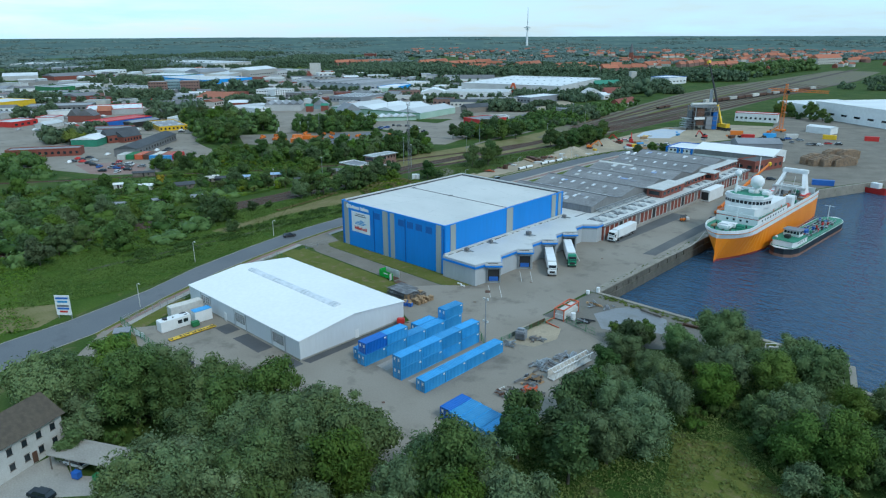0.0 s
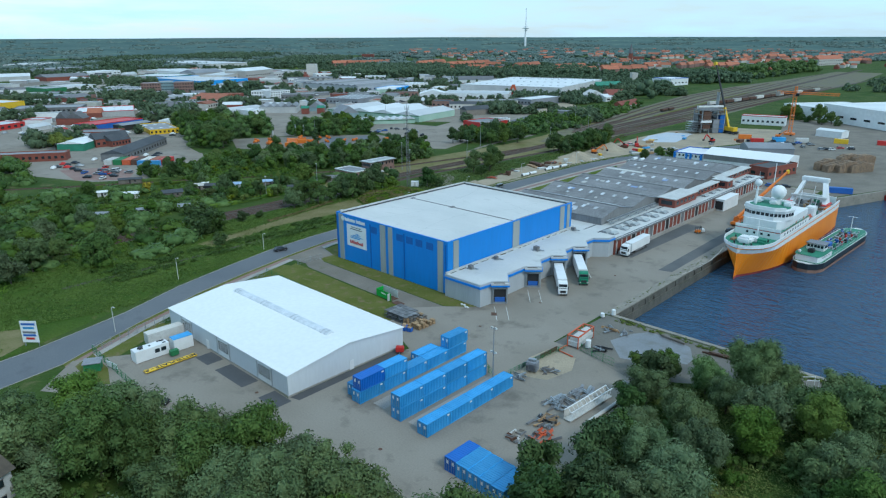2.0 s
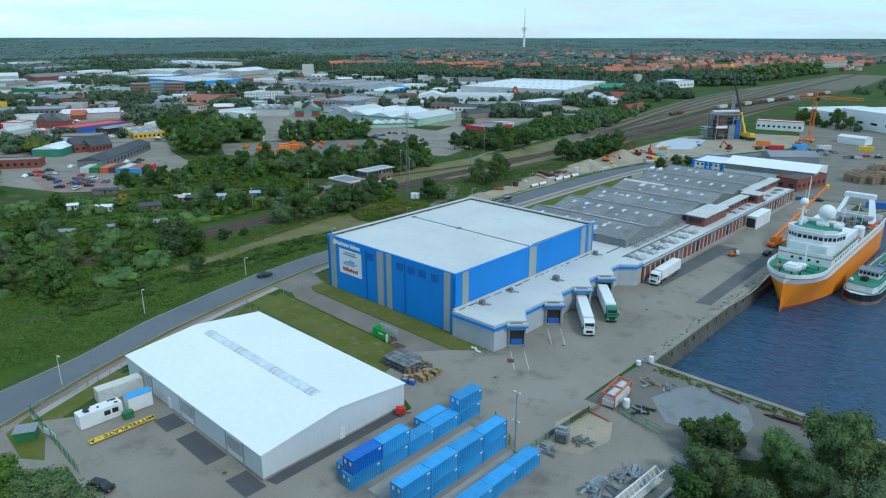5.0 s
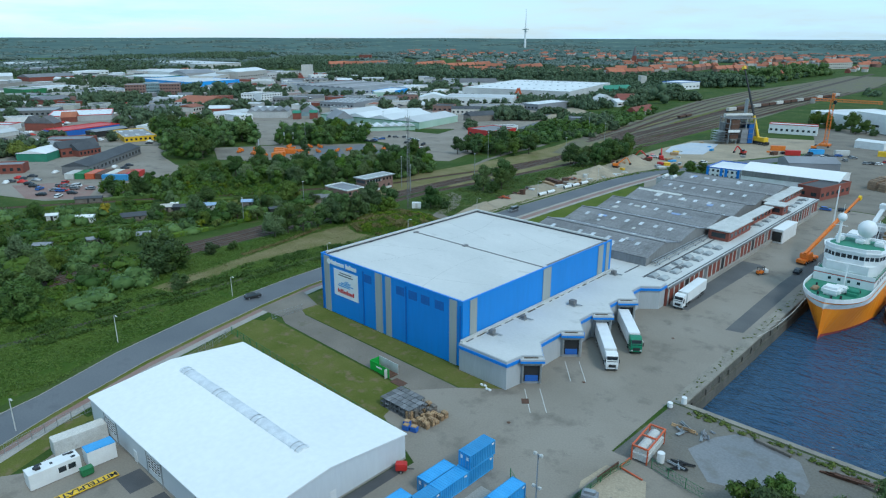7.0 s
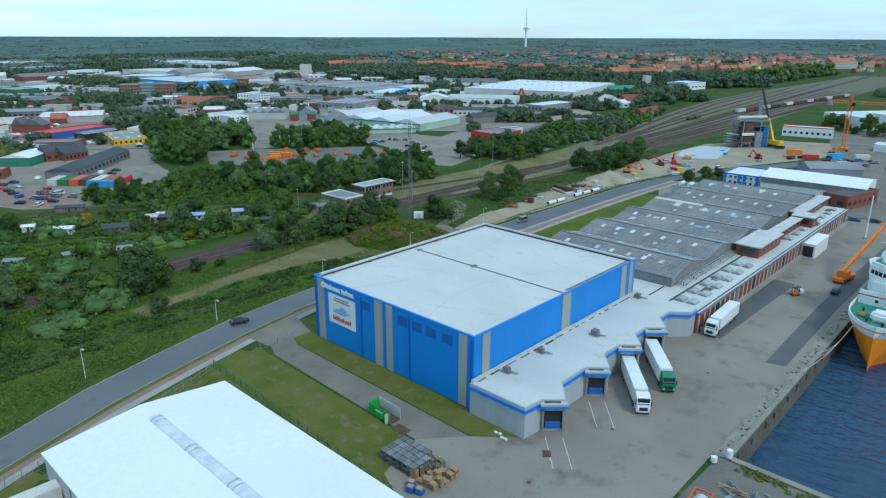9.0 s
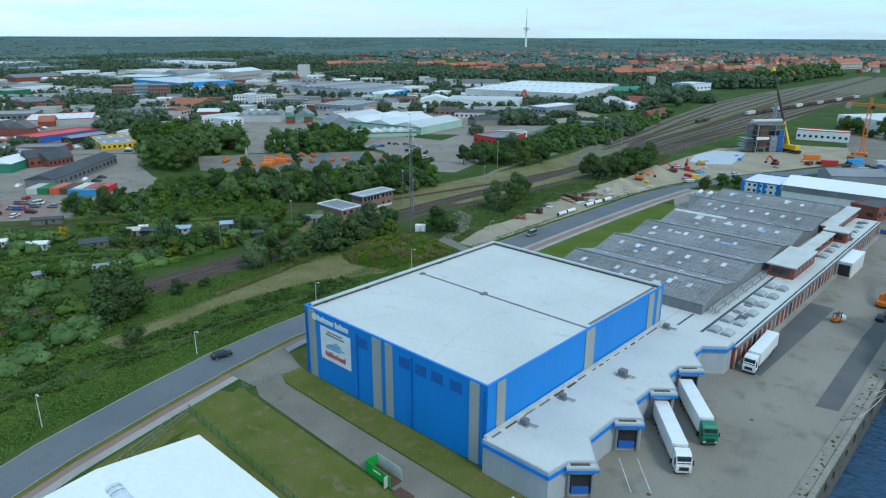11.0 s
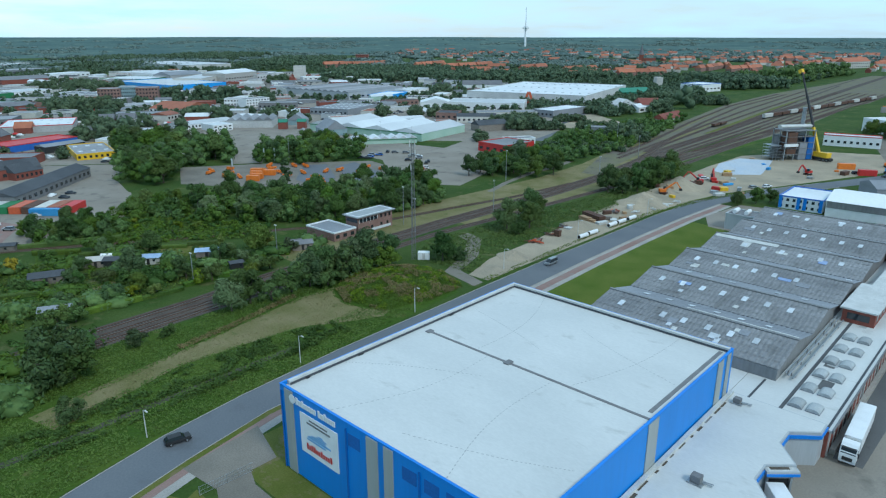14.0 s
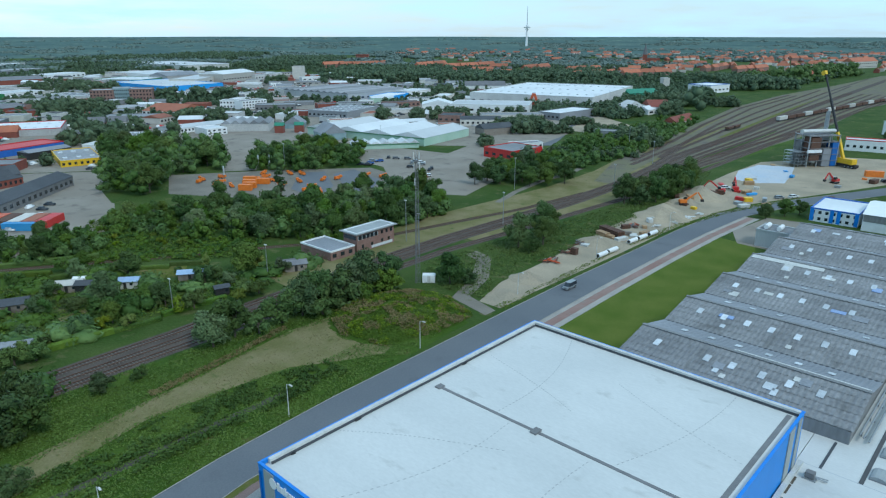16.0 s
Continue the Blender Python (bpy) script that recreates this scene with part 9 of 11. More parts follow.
MEADOW = [(-113, -70), (-113, 80), (-80, 80), (-74.5, 40), (-70.5, -12), (-62, -46), (-54, -62), (-62, -95)]
TRACK = [(-91.5, -22), (-96.5, 4), (-101, 26), (-103.5, 44), (-102, 60), (-88, 52), (-87, 41), (-91, 26), (-92.6, 4), (-87, -20)]
cover("meadow_growth", MEADOW, 90000, 0.2, 0.6, "leaf_weed", "lush green weeds over the meadow", 2, skip=TRACK)
cover("meadow_growth", [(-113, -70), (-62, -95), (-46, -92), (-50, -130), (-113, -130)], 12000, 0.32, 0.7, "leaf_weed", "rough grass beside the road", 3)
cover("bank_growth", [(-104, 86), (-84, 90), (-91, 110), (-92, 160), (-95, 250), (-108, 300), (-114, 300), (-108, 212), (-113, 142), (-116, 100)], 16000, 0.3, 0.8, "leaf_weed", "rough green growth on the railway bank", 4)
cover("scrub_growth", [(-219, 24), (-196, 23), (-160, 66), (-172, 80), (-199, 63), (-225, 75), (-238, 52)], 9000, 0.4, 1.4, "leaf_weed", "bright green scrub in a clearing", 8)
cover("verge_growth", [(-79, 88), (-76, 88), (-76.6, 115), (-78.6, 152), (-76, 188), (-70, 224), (-60, 258), (-62.5, 260), (-74, 224), (-79, 188), (-80, 152), (-79, 112)], 5000, 0.2, 0.5, "leaf_weed", "strip of rough grass between road and sand", 9)
cover("dry_growth", TRACK, 6000, 0.16, 0.16, "dry_stalks", "mown dry stalks along the track", 5)
crown_mass("undergrowth", pts[::3], "leaf_dark", "dark bushes of the gardens", 84, 0.26, 15, "undergrowth", 2, (3, 5))
crown_mass("undergrowth", [p for k, p in enumerate(pts) if k % 3], "leaf_weed", "brambles and beds of the gardens", 84, 0.26, 5, "undergrowth", 2, (3, 5))
# trees of the farther gardens and belts that nobody could count
pts = []
for poly, gap, n, lo, hi in ((GARDENS, 11, 500, 1.8, 4.5), (MEADOW_W, 11.0, 600, 2.5, 5.5), (BELT, 6.0, 900, 4.0, 8.5), (THICKET_1, 4.5, 400, 3.0, 6.0), (THICKET_2, 4.5, 400, 3.0, 5.0), (WOOD_1, 7.5, 1600, 9, 14), (WOOD_2, 6.5, 900, 6, 10), ([(-184, 260), (-157, 263), (-160, 331), (-193, 480), (-215, 480), (-212, 326)], 7, 900, 3, 8), ([(-330, -40), (-300, -70), (-225, -60), (-240, -30), (-300, -20)], 9, 300, 4, 8)):
    pts += [(x, y, r.uniform(0.38, 0.6) * gap, r.uniform(lo, hi)) for x, y in scatter(poly, gap, n, random.Random(int(gap * 100) + n))]
crown_mass("garden_trees", pts[::2], "leaf_green", "dense green trees and hedges beyond the railway", 260, 0.5, 7, "trees", 5, (4, 6))
crown_mass("garden_trees", pts[1::4], "leaf_dark", "dark green trees and hedges beyond the railway", 260, 0.5, 17, "trees", 5, (4, 6))
crown_mass("garden_trees", pts[3::4], "leaf_weed", "bright green trees beyond the railway", 260, 0.5, 27, "trees", 5, (4, 6))
cover("glade_growth", [(64, -46), (68, -34), (66, -18), (62, -6), (72, -1), (98, 12), (101, 5), (112, 2), (125, -30), (100, -52), (80, -66), (68, -60)], 30000, 0.24, 0.9, "leaf_bright", "yellow-green brambles and tall grass in the glade", 6)
sheet("glade", [(86, -33), (93.5, -28), (108, -38), (103, -52), (91, -48)], 0.022, "lawn", "yellowish trodden grass in the glade", "meadow")
plant([(97, -30), (112, -40), (128, -34), (122, -18), (104, -14), (93, -20)], 4.2, ("bush", "dark_bush", "maple_grey", "bush"), 0.55, 0.95, 44, cap=34, variants=2)
plant([(78, -34), (86, -31), (92, -22), (84, -16), (74, -22)], 4.0, ("bush", "maple_grey", "dark_bush"), 0.6, 0.9, 45, cap=14)
plant([(-8, -108), (-2, -112), (34, -104), (30, -99), (0, -100)], 5.0, ("maple_grey", "bush"), 0.5, 0.85, 46, cap=12)
pts = [(x, y, r.uniform(0.8, 1.8), r.uniform(0.6, 1.8)) for x, y in scatter([(-8, -105), (-4, -84), (34, -77), (64, -72), (74, -60), (88, -72), (96, -104), (60, -125), (36, -110), (28, -101), (10, -100)], 1.8, 2400, random.Random(6))]
crown_mass("undergrowth", pts, "leaf_green", "dense green undergrowth below the willows", 26, 0.24, 3, "undergrowth", 2, (3, 5))
# grass fringe along the basin edge
pts = [(r.uniform(42, 100), r.uniform(14.8, 16.6), 0.5, r.uniform(0.2, 0.6)) for _ in range(110)] + [(QUAY_X - r.uniform(0.3, 2.6), r.uniform(18, 188), r.uniform(0.15, 0.4), r.uniform(0.12, 0.3)) for _ in range(150)]
crown_mass("weeds", pts, "leaf_bright", "yellowish weeds along the basin edge", 16, 0.16, 4, "weeds", 1, (3, 5))


# allotments: hedges and small lawns between the huts
def hedge(x0, y0, x1, y1, h):
    """A clipped hedge: leaf cards over a rounded bar."""
    q = np.random.RandomState(int(abs(x0 * 3 + y0)))
    a, b = Vector((x0, y0, 0)), Vector((x1, y1, 0))
    d = b - a
    n = d.normalized()
    side = Vector((-n.y, n.x, 0))
    hg = thing("hedge", (x0, y0, 0), "clipped green garden hedge between allotments", "hedge", "garden hedges")
    bm = B()
    m = max(2, int(d.length / 2))
    rings = []
    for i in range(m + 1):
        c = d * (i / m)
        w = 0.55 + 0.15 * q.uniform()
        rings.append([bm.verts.new(c + side * (w * u) + Vector((0, 0, h * v * (0.9 + 0.15 * q.uniform())))) for u, v in ((-1, 0), (-0.9, 0.75), (-0.4, 0.95), (0.4, 0.95), (0.9, 0.75), (1, 0))])
    for r0, r1 in zip(rings, rings[1:]):
        for i in range(5):
            bm.faces.new((r0[i], r0[i + 1], r1[i + 1], r1[i]))
    part("core", bm, "leaf_green", hg)
    cnt = int(d.length * 34)
    t = q.uniform(0, 1, cnt)
    ang = q.uniform(0, math.pi, cnt)
    base = np.outer(t, np.array(d)) + np.outer(np.cos(ang) * 0.72, np.array(side))
    base[:, 2] += h * (0.25 + 0.78 * np.sin(ang)) * q.uniform(0.7, 1.05, cnt)
    u = q.normal(size=(cnt, 3))
    u /= np.linalg.norm(u, axis=1)[:, None]
    w = np.cross(u, q.normal(size=(cnt, 3)))
    w /= np.linalg.norm(w, axis=1)[:, None]
    v = np.stack([base - u * 0.22, base + u * 0.16 - w * 0.14, base + u * 0.16 + w * 0.14], 1).reshape(-1, 3)
    part("foliage", soup("foliage", v, np.arange(3 * cnt).reshape(-1, 3), "leaf_green"), "leaf_green", hg)


hedge(-183, 17, -179, 31, 1.6)
hedge(-168, 25, -178, 34, 1.5)
hedge(-170, 46, -164, 54, 1.6)
hedge(-196, 8, -187, 19, 1.7)
hedge(-153, -1, -151, 5, 1.4)
hedge(-176, 36, -168, 45, 1.3)
hedge(-135, 27, -134, 44, 1.4)
hedge(-134, 15, -133, 26, 1.2)
hedge(-135, -2, -134, 15, 1.6)
hedge(-209, 1, -194, 35, 1.6)
hedge(-209, -22, -206, -11, 1.5)
hedge(-167, -23, -158, -2, 1.4)
hedge(-156, -36, -163, -11, 1.5)
hedge(-144, -6, -141, 10, 1.4)
hedge(-178, 34, -184, 42, 1.4)
sheet("garden_lawn_1", [(-175, 15), (-170, 27), (-179, 33), (-181, 23)], 0.022, "fresh_lawn", "small garden lawn between hedges", "lawn")
sheet("garden_lawn_2", [(-168, 29), (-160, 41), (-167, 44), (-176, 34)], 0.026, "fresh_lawn", "small garden lawn between hedges", "lawn")
sheet("garden_lawn_3", [(-184, 5), (-186, 12), (-186, 18), (-194, 8)], 0.030, "meadow", "small garden lawn between hedges", "lawn")
sheet("garden_lawn_4", [(-146, 4), (-148, 15), (-154, 16), (-152, 7)], 0.034, "hay", "small garden lawn between hedges", "lawn")
sheet("garden_lawn_5", [(-172, 25), (-159, 45), (-167, 50), (-181, 34)], 0.038, "lawn", "small garden lawn between hedges", "lawn")
cover("garden_growth", GARDENS, 26000, 0.26, 0.9, "leaf_weed", "beds and rough grass of the allotments", 71, clump=6, gap=0.36)
cover("garden_growth", GARDENS, 9000, 0.24, 1.0, "leaf_bright", "yellow-green beds of the allotments", 72, clump=5, gap=0.55)
cy = thing("cypress", (-158.6, 51.8, 0), "bright yellow-green egg-shaped garden conifer", "tree")
part("trunk", rod(B(), (0, 0, 0), (0, 0, 1.2), 0.16, 0.12, 8), "bark", cy)
v, f = crown_arrays(77, 6.6, 1.75, 0.3, 26, 2600, 0.2, 0.0)
v[:, :2] *= (1.18 - 0.14 * np.clip(v[:, 2:3], 0, 7))
part("crown", soup("crown", v, f, "leaf_bright"), "leaf_bright", cy)

# mound of rough grass beside the road
def mound_at(x, y):
    u, v = (x + 93) / 15.5, (y - 67) / 17
    return 3.4 * max(0, 1 - u * u - v * v) ** 0.8 * (0.85 + 0.4 * noise.noise((x * 0.16, y * 0.16, 0)))


bm = B()
n = 26
g = [[bm.verts.new((-109 + 32 * i / n, 49 + 36 * j / n, mound_at(-109 + 32 * i / n, 49 + 36 * j / n) - 0.06)) for j in range(n + 1)] for i in range(n + 1)]
for i in range(n):
    for j in range(n):
        bm.faces.new((g[i][j], g[i + 1][j], g[i + 1][j + 1], g[i][j + 1]))
structure("mound", bm, "meadow", "mound of rough grass beside the road", "mound")
M_HILL = [(-107, 60), (-103, 80), (-92, 85), (-79, 80), (-78, 66), (-82, 53), (-94, 50), (-103, 54)]
cover("mound_growth", M_HILL, 17000, 0.2, 0.8, "leaf_weed", "rough green weeds over the mound", 61, clump=5, base=mound_at)
cover("mound_stalks", M_HILL, 15000, 0.2, 0.95, "sedge", "withered brown stalks on the mound", 62, clump=6, base=mound_at, gap=0.52)
cover("mound_brambles", M_HILL, 6000, 0.22, 1.1, "leaf_bright", "yellow-green brambles on the mound", 64, clump=4, base=mound_at, gap=0.55)
cover("sedge_strip", [(-101, 8), (-99, 8), (-101, 22), (-104, 34), (-106, 44), (-108, 44), (-105.5, 32), (-103, 20)], 2600, 0.2, 0.9, "sedge", "strip of brown sedge beside the dry track", 66, gap=0.0)
cover("ditch_growth", [(-90, -60), (-87, -20), (-90, 4), (-90, 26), (-86, 40), (-79, 40), (-78, 10), (-77, -20), (-74, -60)], 22000, 0.26, 1.2, "leaf_green", "dark reeds and nettles along the ditch", 67, clump=7, skip=[(-82.2, -70), (-81.4, -22), (-82.0, 26), (-80.6, 26), (-79.8, -22), (-80.4, -70)], gap=0.5)

# ---- the town beyond the railway ----
_panes = {}
RECTS = []


def free(x, y, margin):
    """True where no building stands within the margin."""
    for m, length, depth in RECTS:
        p = m @ Vector((x, y, 0))
        if -margin < p.x < length + margin and -margin < p.y < depth + margin:
            return False
    return True



def block(name, a, turn, length, depth, h, wall, roof, label, category, style="flat", rise=2.0, rows=1, win=0, side_win=0, trim=None, bays=1, lights=None):
    """A building with its front left foot at a, its front running along turn (degrees), its depth to the left of that."""
    t = thing(name, pose(a[0], a[1], 0, 0, 0, turn), label, category)
    RECTS.append((pose(a[0], a[1], 0, 0, 0, turn).inverted(), length, depth))
    part("wall", box(B(), 0, 0, 0, length, depth, h), wall, t)
    if lights:
        bm = B()
        nx, ny = lights
        for i in range(nx):
            for j in range(ny):
                cx, cy = length * (i + 0.5) / nx, depth * (j + 0.5) / ny
                z = h + (0.5 * rise if style != "flat" else 0.08)
                box(bm, cx - 1.1, cy - 1.6, z, cx + 1.1, cy + 1.6, z + 0.45)
        tagged(part("rooflight_rows", bm, "skylight", t, "rows of pale rooflights"), kind="stuff")
    if style == "flat":
        part("roof", box(B(), 0.3, 0.3, h, length - 0.3, depth - 0.3, h + 0.08), roof, t)
        bm = B()
        for q in ((-0.1, -0.1, length + 0.1, 0.3), (-0.1, depth - 0.3, length + 0.1, depth + 0.1), (-0.1, 0.3, 0.3, depth - 0.3), (length - 0.3, 0.3, length + 0.1, depth - 0.3)):
            box(bm, q[0], q[1], h, q[2], q[3], h + 0.5)
        part("parapet", bm, trim or wall, t)
    else:
        for k in range(bays):
            if style == "gable_x":                     # ridge along the length
                d0, d1 = depth * k / bays, depth * (k + 1) / bays
                prof = [(d0 - 0.3, h), ((d0 + d1) / 2, h + rise), (d1 + 0.3, h)]
                ends = [[(-0.3, y, z) for y, z in prof], [(length + 0.3, y, z) for y, z in prof]]
            else:                                      # ridge along the depth
                d0, d1 = length * k / bays, length * (k + 1) / bays
                prof = [(d0 - 0.3, h), ((d0 + d1) / 2, h + rise), (d1 + 0.3, h)]
                ends = [[(x, -0.3, z) for x, z in prof], [(x, depth + 0.3, z) for x, z in prof]]
            bm = B()
            vs = [[bm.verts.new(p) for p in e] for e in ends]
            for i in range(3):
                bm.faces.new((vs[0][i], vs[0][(i + 1) % 3], vs[1][(i + 1) % 3], vs[1][i]))
            bm.faces.new(vs[0][::-1])
            bm.faces.new(vs[1])
            bmesh.ops.recalc_face_normals(bm, faces=bm.faces[:])
            part("roof", bm, roof, t)
        if trim:
            part("trim", box(B(), -0.2, -0.35, h - 0.7, length + 0.2, -0.003, h - 0.05), trim, t)
    for count, L, m in ((win, length, Matrix()), (side_win, depth, Matrix.Translation((length, 0, 0)) @ Matrix.Rotation(radians(90), 4, "Z"))):
        if count:
            w, hh = L / count * 0.46, min(1.5, h / rows * 0.45)
            for rr in range(rows):
                for k in range(count):
                    key = (round(w, 2), round(hh, 2))
                    if key not in _panes:
                        _panes[key] = mesh_of("window", box(B(), 0, -0.09, 0, w, -0.003, hh), "glass")
                    part("window", _panes[key], "glass", t, at=m @ Matrix.Translation((L * (k + 0.22) / count, 0, h * (rr + 0.32) / rows)))
    return t


_level = [0.006]


def pave(name, pts, material, label):
    _level[0] += 0.004
    sheet(name, pts, _level[0], material, label, "pavement")


pave("lot_machines", [(-262, 90), (-225, 112), (-203, 150), (-189, 179), (-243, 190), (-275, 150), (-301, 109)], "gravel", "grey gravel lot with parked orange machines")
pave("lot_cars", [(-300, -40), (-225, -10), (-205, 18), (-225, 52), (-262, 67), (-300, 50), (-330, 0)], "asphalt", "paved yard with parked cars")
pave("lot_red", [(-268, -10), (-234, -14), (-216, 4), (-238, 17), (-258, 9)], "brick_path", "red paved parking place")
pave("lot_market", [(-192, 160), (-165, 176), (-180, 225), (-240, 250), (-300, 240), (-300, 200), (-240, 196)], "asphalt", "paved street and parking by the markets")
pave("lot_west", [(-360, 60), (-330, 100), (-420, 190), (-520, 260), (-620, 200), (-480, 80)], "asphalt", "paved commercial area")
pave("lot_north", [(-300, 240), (-225, 300), (-290, 560), (-480, 620), (-620, 480), (-620, 260), (-430, 190)], "asphalt", "paved trading estate between the halls")
pave("lot_estate", [(-620, 100), (-610, 640), (-900, 690), (-1220, 500), (-1080, 190), (-800, 80)], "gravel", "paved commercial estate between large halls")
pave("lot_shops", [(-330, -30), (-520, 10), (-600, 60), (-480, 80), (-360, 58), (-330, 96), (-296, 74), (-262, 66), (-300, 40)], "asphalt", "paved yards between shops and garages")
pave("field_right", [(-108, 440), (-20, 470), (-40, 640), (-100, 900), (-122, 700)], "grass", "green field beside the railway")
pave("yard_harbour", [(-2, 206), (38, 206), (44, 192.5), (64, 240), (116, 376), (40, 520), (-60, 470), (-20, 330), (-30, 300)], "gravel", "bare gravel harbour yard")

pave("street_far", [(-223, 307), (-243, 363), (-281, 467), (-297, 505), (-293, 510), (-240, 374), (-214, 316)], "road", "grey street between the halls")
pave("field_green", [(-1159, 753), (-1275, 930), (-1139, 836), (-1049, 685)], "fresh_lawn", "bright green field beyond the factory")
pave("field_pale", [(-2507, 621), (-2495, 800), (-3273, 1108), (-3066, 888)], "field_light", "pale green field at the edge of town")
pave("field_strip", [(-3063, 769), (-3098, 857), (-3711, 1210), (-3971, 1162)], "field_light", "pale green pasture")
pave("lot_rough", [(-248, 382), (-276, 477), (-226, 438), (-215, 405), (-227, 378)], "sand", "rough open building plot")
pave("lot_grass", [(-637, 327), (-651, 369), (-581, 380), (-560, 351), (-603, 327)], "hay", "dry grass plot beside the office")
pave("lot_tar", [(-231, 132), (-259, 157), (-252, 167), (-222, 149), (-208, 129)], "road", "dark tarred hire yard")
pave("lot_tar", [(-244, 166), (-246, 181), (-217, 173), (-197, 148), (-217, 152)], "road", "dark tarred hire yard")
pave("field_far", [(-3778, 958), (-3721, 1013), (-4211, 1153), (-4276, 1090)], "field_light", "far pale field")
pave("field_far", [(-2837, 1687), (-2612, 1903), (-2945, 2149), (-3198, 1906)], "field_light", "far pale field")
pave("field_far", [(-2141, 2354), (-2084, 2408), (-2352, 2719), (-2416, 2658)], "field_light", "far pale field")
pave("field_far", [(-2046, 2444), (-1914, 2571), (-2160, 2904), (-2309, 2760)], "field_light", "far pale field")
pave("field_far", [(-1335, 2811), (-1104, 3032), (-1237, 3394), (-1496, 3147)], "field_light", "far pale field")
pave("field_far", [(-3200, 1513), (-3132, 1578), (-3547, 1792), (-3624, 1718)], "field_light", "far pale field")
pave("lot_visitors", [(-290, 132), (-280, 145), (-340, 186), (-360, 173)], "asphalt", "car park between the woods")
pave("lot_halls", [(-363, 165), (-290, 233), (-449, 310), (-530, 295), (-540, 225)], "asphalt", "paved lots beside the grey store")
pave("lot_red_shop", [(-226, 200), (-199, 224), (-236, 370), (-281, 420), (-259, 299)], "asphalt", "paved lots and lanes beside the red shop")
block("white_hall_far", (-1455, 572), 6, 223, 110, 9.1, "dirty_white", "far_white", "huge pale hall with a blue-white roof", "hall", "flat", trim="fibre_light", lights=(8, 2))
block("trade_hall", (-1251, 606), 96, 85, 60, 8.4, "far_wall", "far_white", "pale hall beside the huge hall", "hall", "flat", win=9)
block("trade_hall", (-1515, 358), 142, 117, 70, 8.4, "far_wall", "far_white", "pale flat hall at the edge of the estate", "hall")
block("trade_hall", (-1321, 310), 117, 91, 40, 6.5, "fibre_light", "far_grey", "blue-grey hall with a low roof", "hall", "flat", win=10)
block("brown_roof_hall", (-1049, 228), 97, 67, 40, 5.9, "red_brick", "tile_grey", "long brick hall with a brown roof", "hall", "gable_x", 4)
block("white_shop", (-1137, 321), 123, 87, 36, 5.9, "white", "far_white", "low white commercial building", "shop", "flat", win=8)
block("green_front_hall", (-1019, 346), 34, 72, 70, 3.9, "green_trim", "far_white", "white-roofed hall with a dark green front", "hall", "flat", lights=(6, 2))
block("trade_hall", (-1165, 434), 5, 164, 70, 5.5, "white", "far_white", "broad pale trade hall", "hall", "flat", lights=(7, 2))
block("slate_hall", (-979, 434), 102, 62, 40, 6.5, "far_wall", "fibre_light", "hall with a round blue-grey roof", "hall", "gable_x", 5)
block("parapet_hall", (-848, 415), 132, 115, 40, 8.1, "render", "far_white", "pale hall with an open steel frame", "hall", "flat", win=6)
block("blue_hall", (-782, 339), 95, 79, 132, 6.0, "bright_blue", "far_white", "long hall with bright blue walls", "hall", "flat", trim="bright_blue", lights=(6, 3))
block("trade_hall", (-821, 174), 117, 58, 34, 4.7, "white", "far_white", "long white hall with pale flat roof", "hall", "flat", win=8, lights=(6, 1))
block("white_shop", (-804, 216), 19, 63, 24, 3.6, "white", "far_grey", "low white shop with a grey roof", "shop", "flat", win=7, lights=(5, 1))
block("brick_wing", (-693, 219), 59, 21, 20, 13.1, "faded_brick", "far_grey", "red brick office wing with four storeys", "building", "flat", rows=4, win=7)
block("glass_wing", (-689, 239), 64, 16, 24, 13.9, "glass_front", "far_grey", "curved glazed middle of the brick office", "building", "flat", rows=4, win=9)
block("brick_wing", (-670, 248), 59, 21, 20, 13.8, "faded_brick", "far_grey", "red brick office wing with four storeys", "building", "flat", rows=4, win=7)
block("orange_roof_market", (-569, 215), 23, 37, 38, 3.4, "white", "tile_orange", "white shop with a bright orange-red hipped roof", "shop", "gable_x", 5, win=8)
block("low_brick_hall", (-662, 128), 109, 29, 24, 4.3, "red_brick", "tile_grey", "low brick hall with dark roof", "hall", "gable_x", 3)
block("depot", (-543, 171), 48, 40, 20, 3.5, "fibre_light", "far_grey", "blue-grey flat-roofed depot building", "building", "flat", win=10)
block("brick_villa", (-509, 148), 59, 11, 12, 3.7, "faded_brick", "tile_grey", "old brick house with a dark roof", "house", "gable_x", 4, win=4)
block("brick_villa", (-504, 161), 58, 12, 12, 3.8, "render", "tile_grey", "pale house with a dark roof", "house", "gable_x", 4, win=4)
block("flat_market", (-425, 134), 54, 25, 26, 3.2, "far_wall", "far_grey", "flat grey market roof with rows of rooflights", "shop", "flat", lights=(8, 2))
block("long_shop", (-435, 177), 94, 45, 20, 3.5, "white", "far_white", "long white shop with a row of windows", "shop", "gable_x", 1.5, win=16)
block("white_shop", (-410, 189), 89, 15, 18, 4.2, "white", "far_white", "white two-storey shop with windows", "shop", "flat", rows=2, win=4)
block("fascia_market", (-507, 81), 67, 46, 46, 4.5, "far_wall", "far_white", "broad market hall with a red fascia", "shop", "flat", trim="red", lights=(7, 2))
block("tiled_house", (-502, 89), 57, 11, 10, 3.8, "red_brick", "tile_orange", "brick house with an orange tiled roof", "house", "gable_x", 4)
block("red_blue_hall", (-415, 61), 106, 45, 20, 3.8, "blue", "red", "blue hall with a red roof edge", "hall", "flat", trim="red")
block("slate_hall", (-397, 76), 105, 25, 11, 3.8, "dark", "fibre_light", "dark hall with a grey-blue roof", "hall", "gable_x", 1.2)
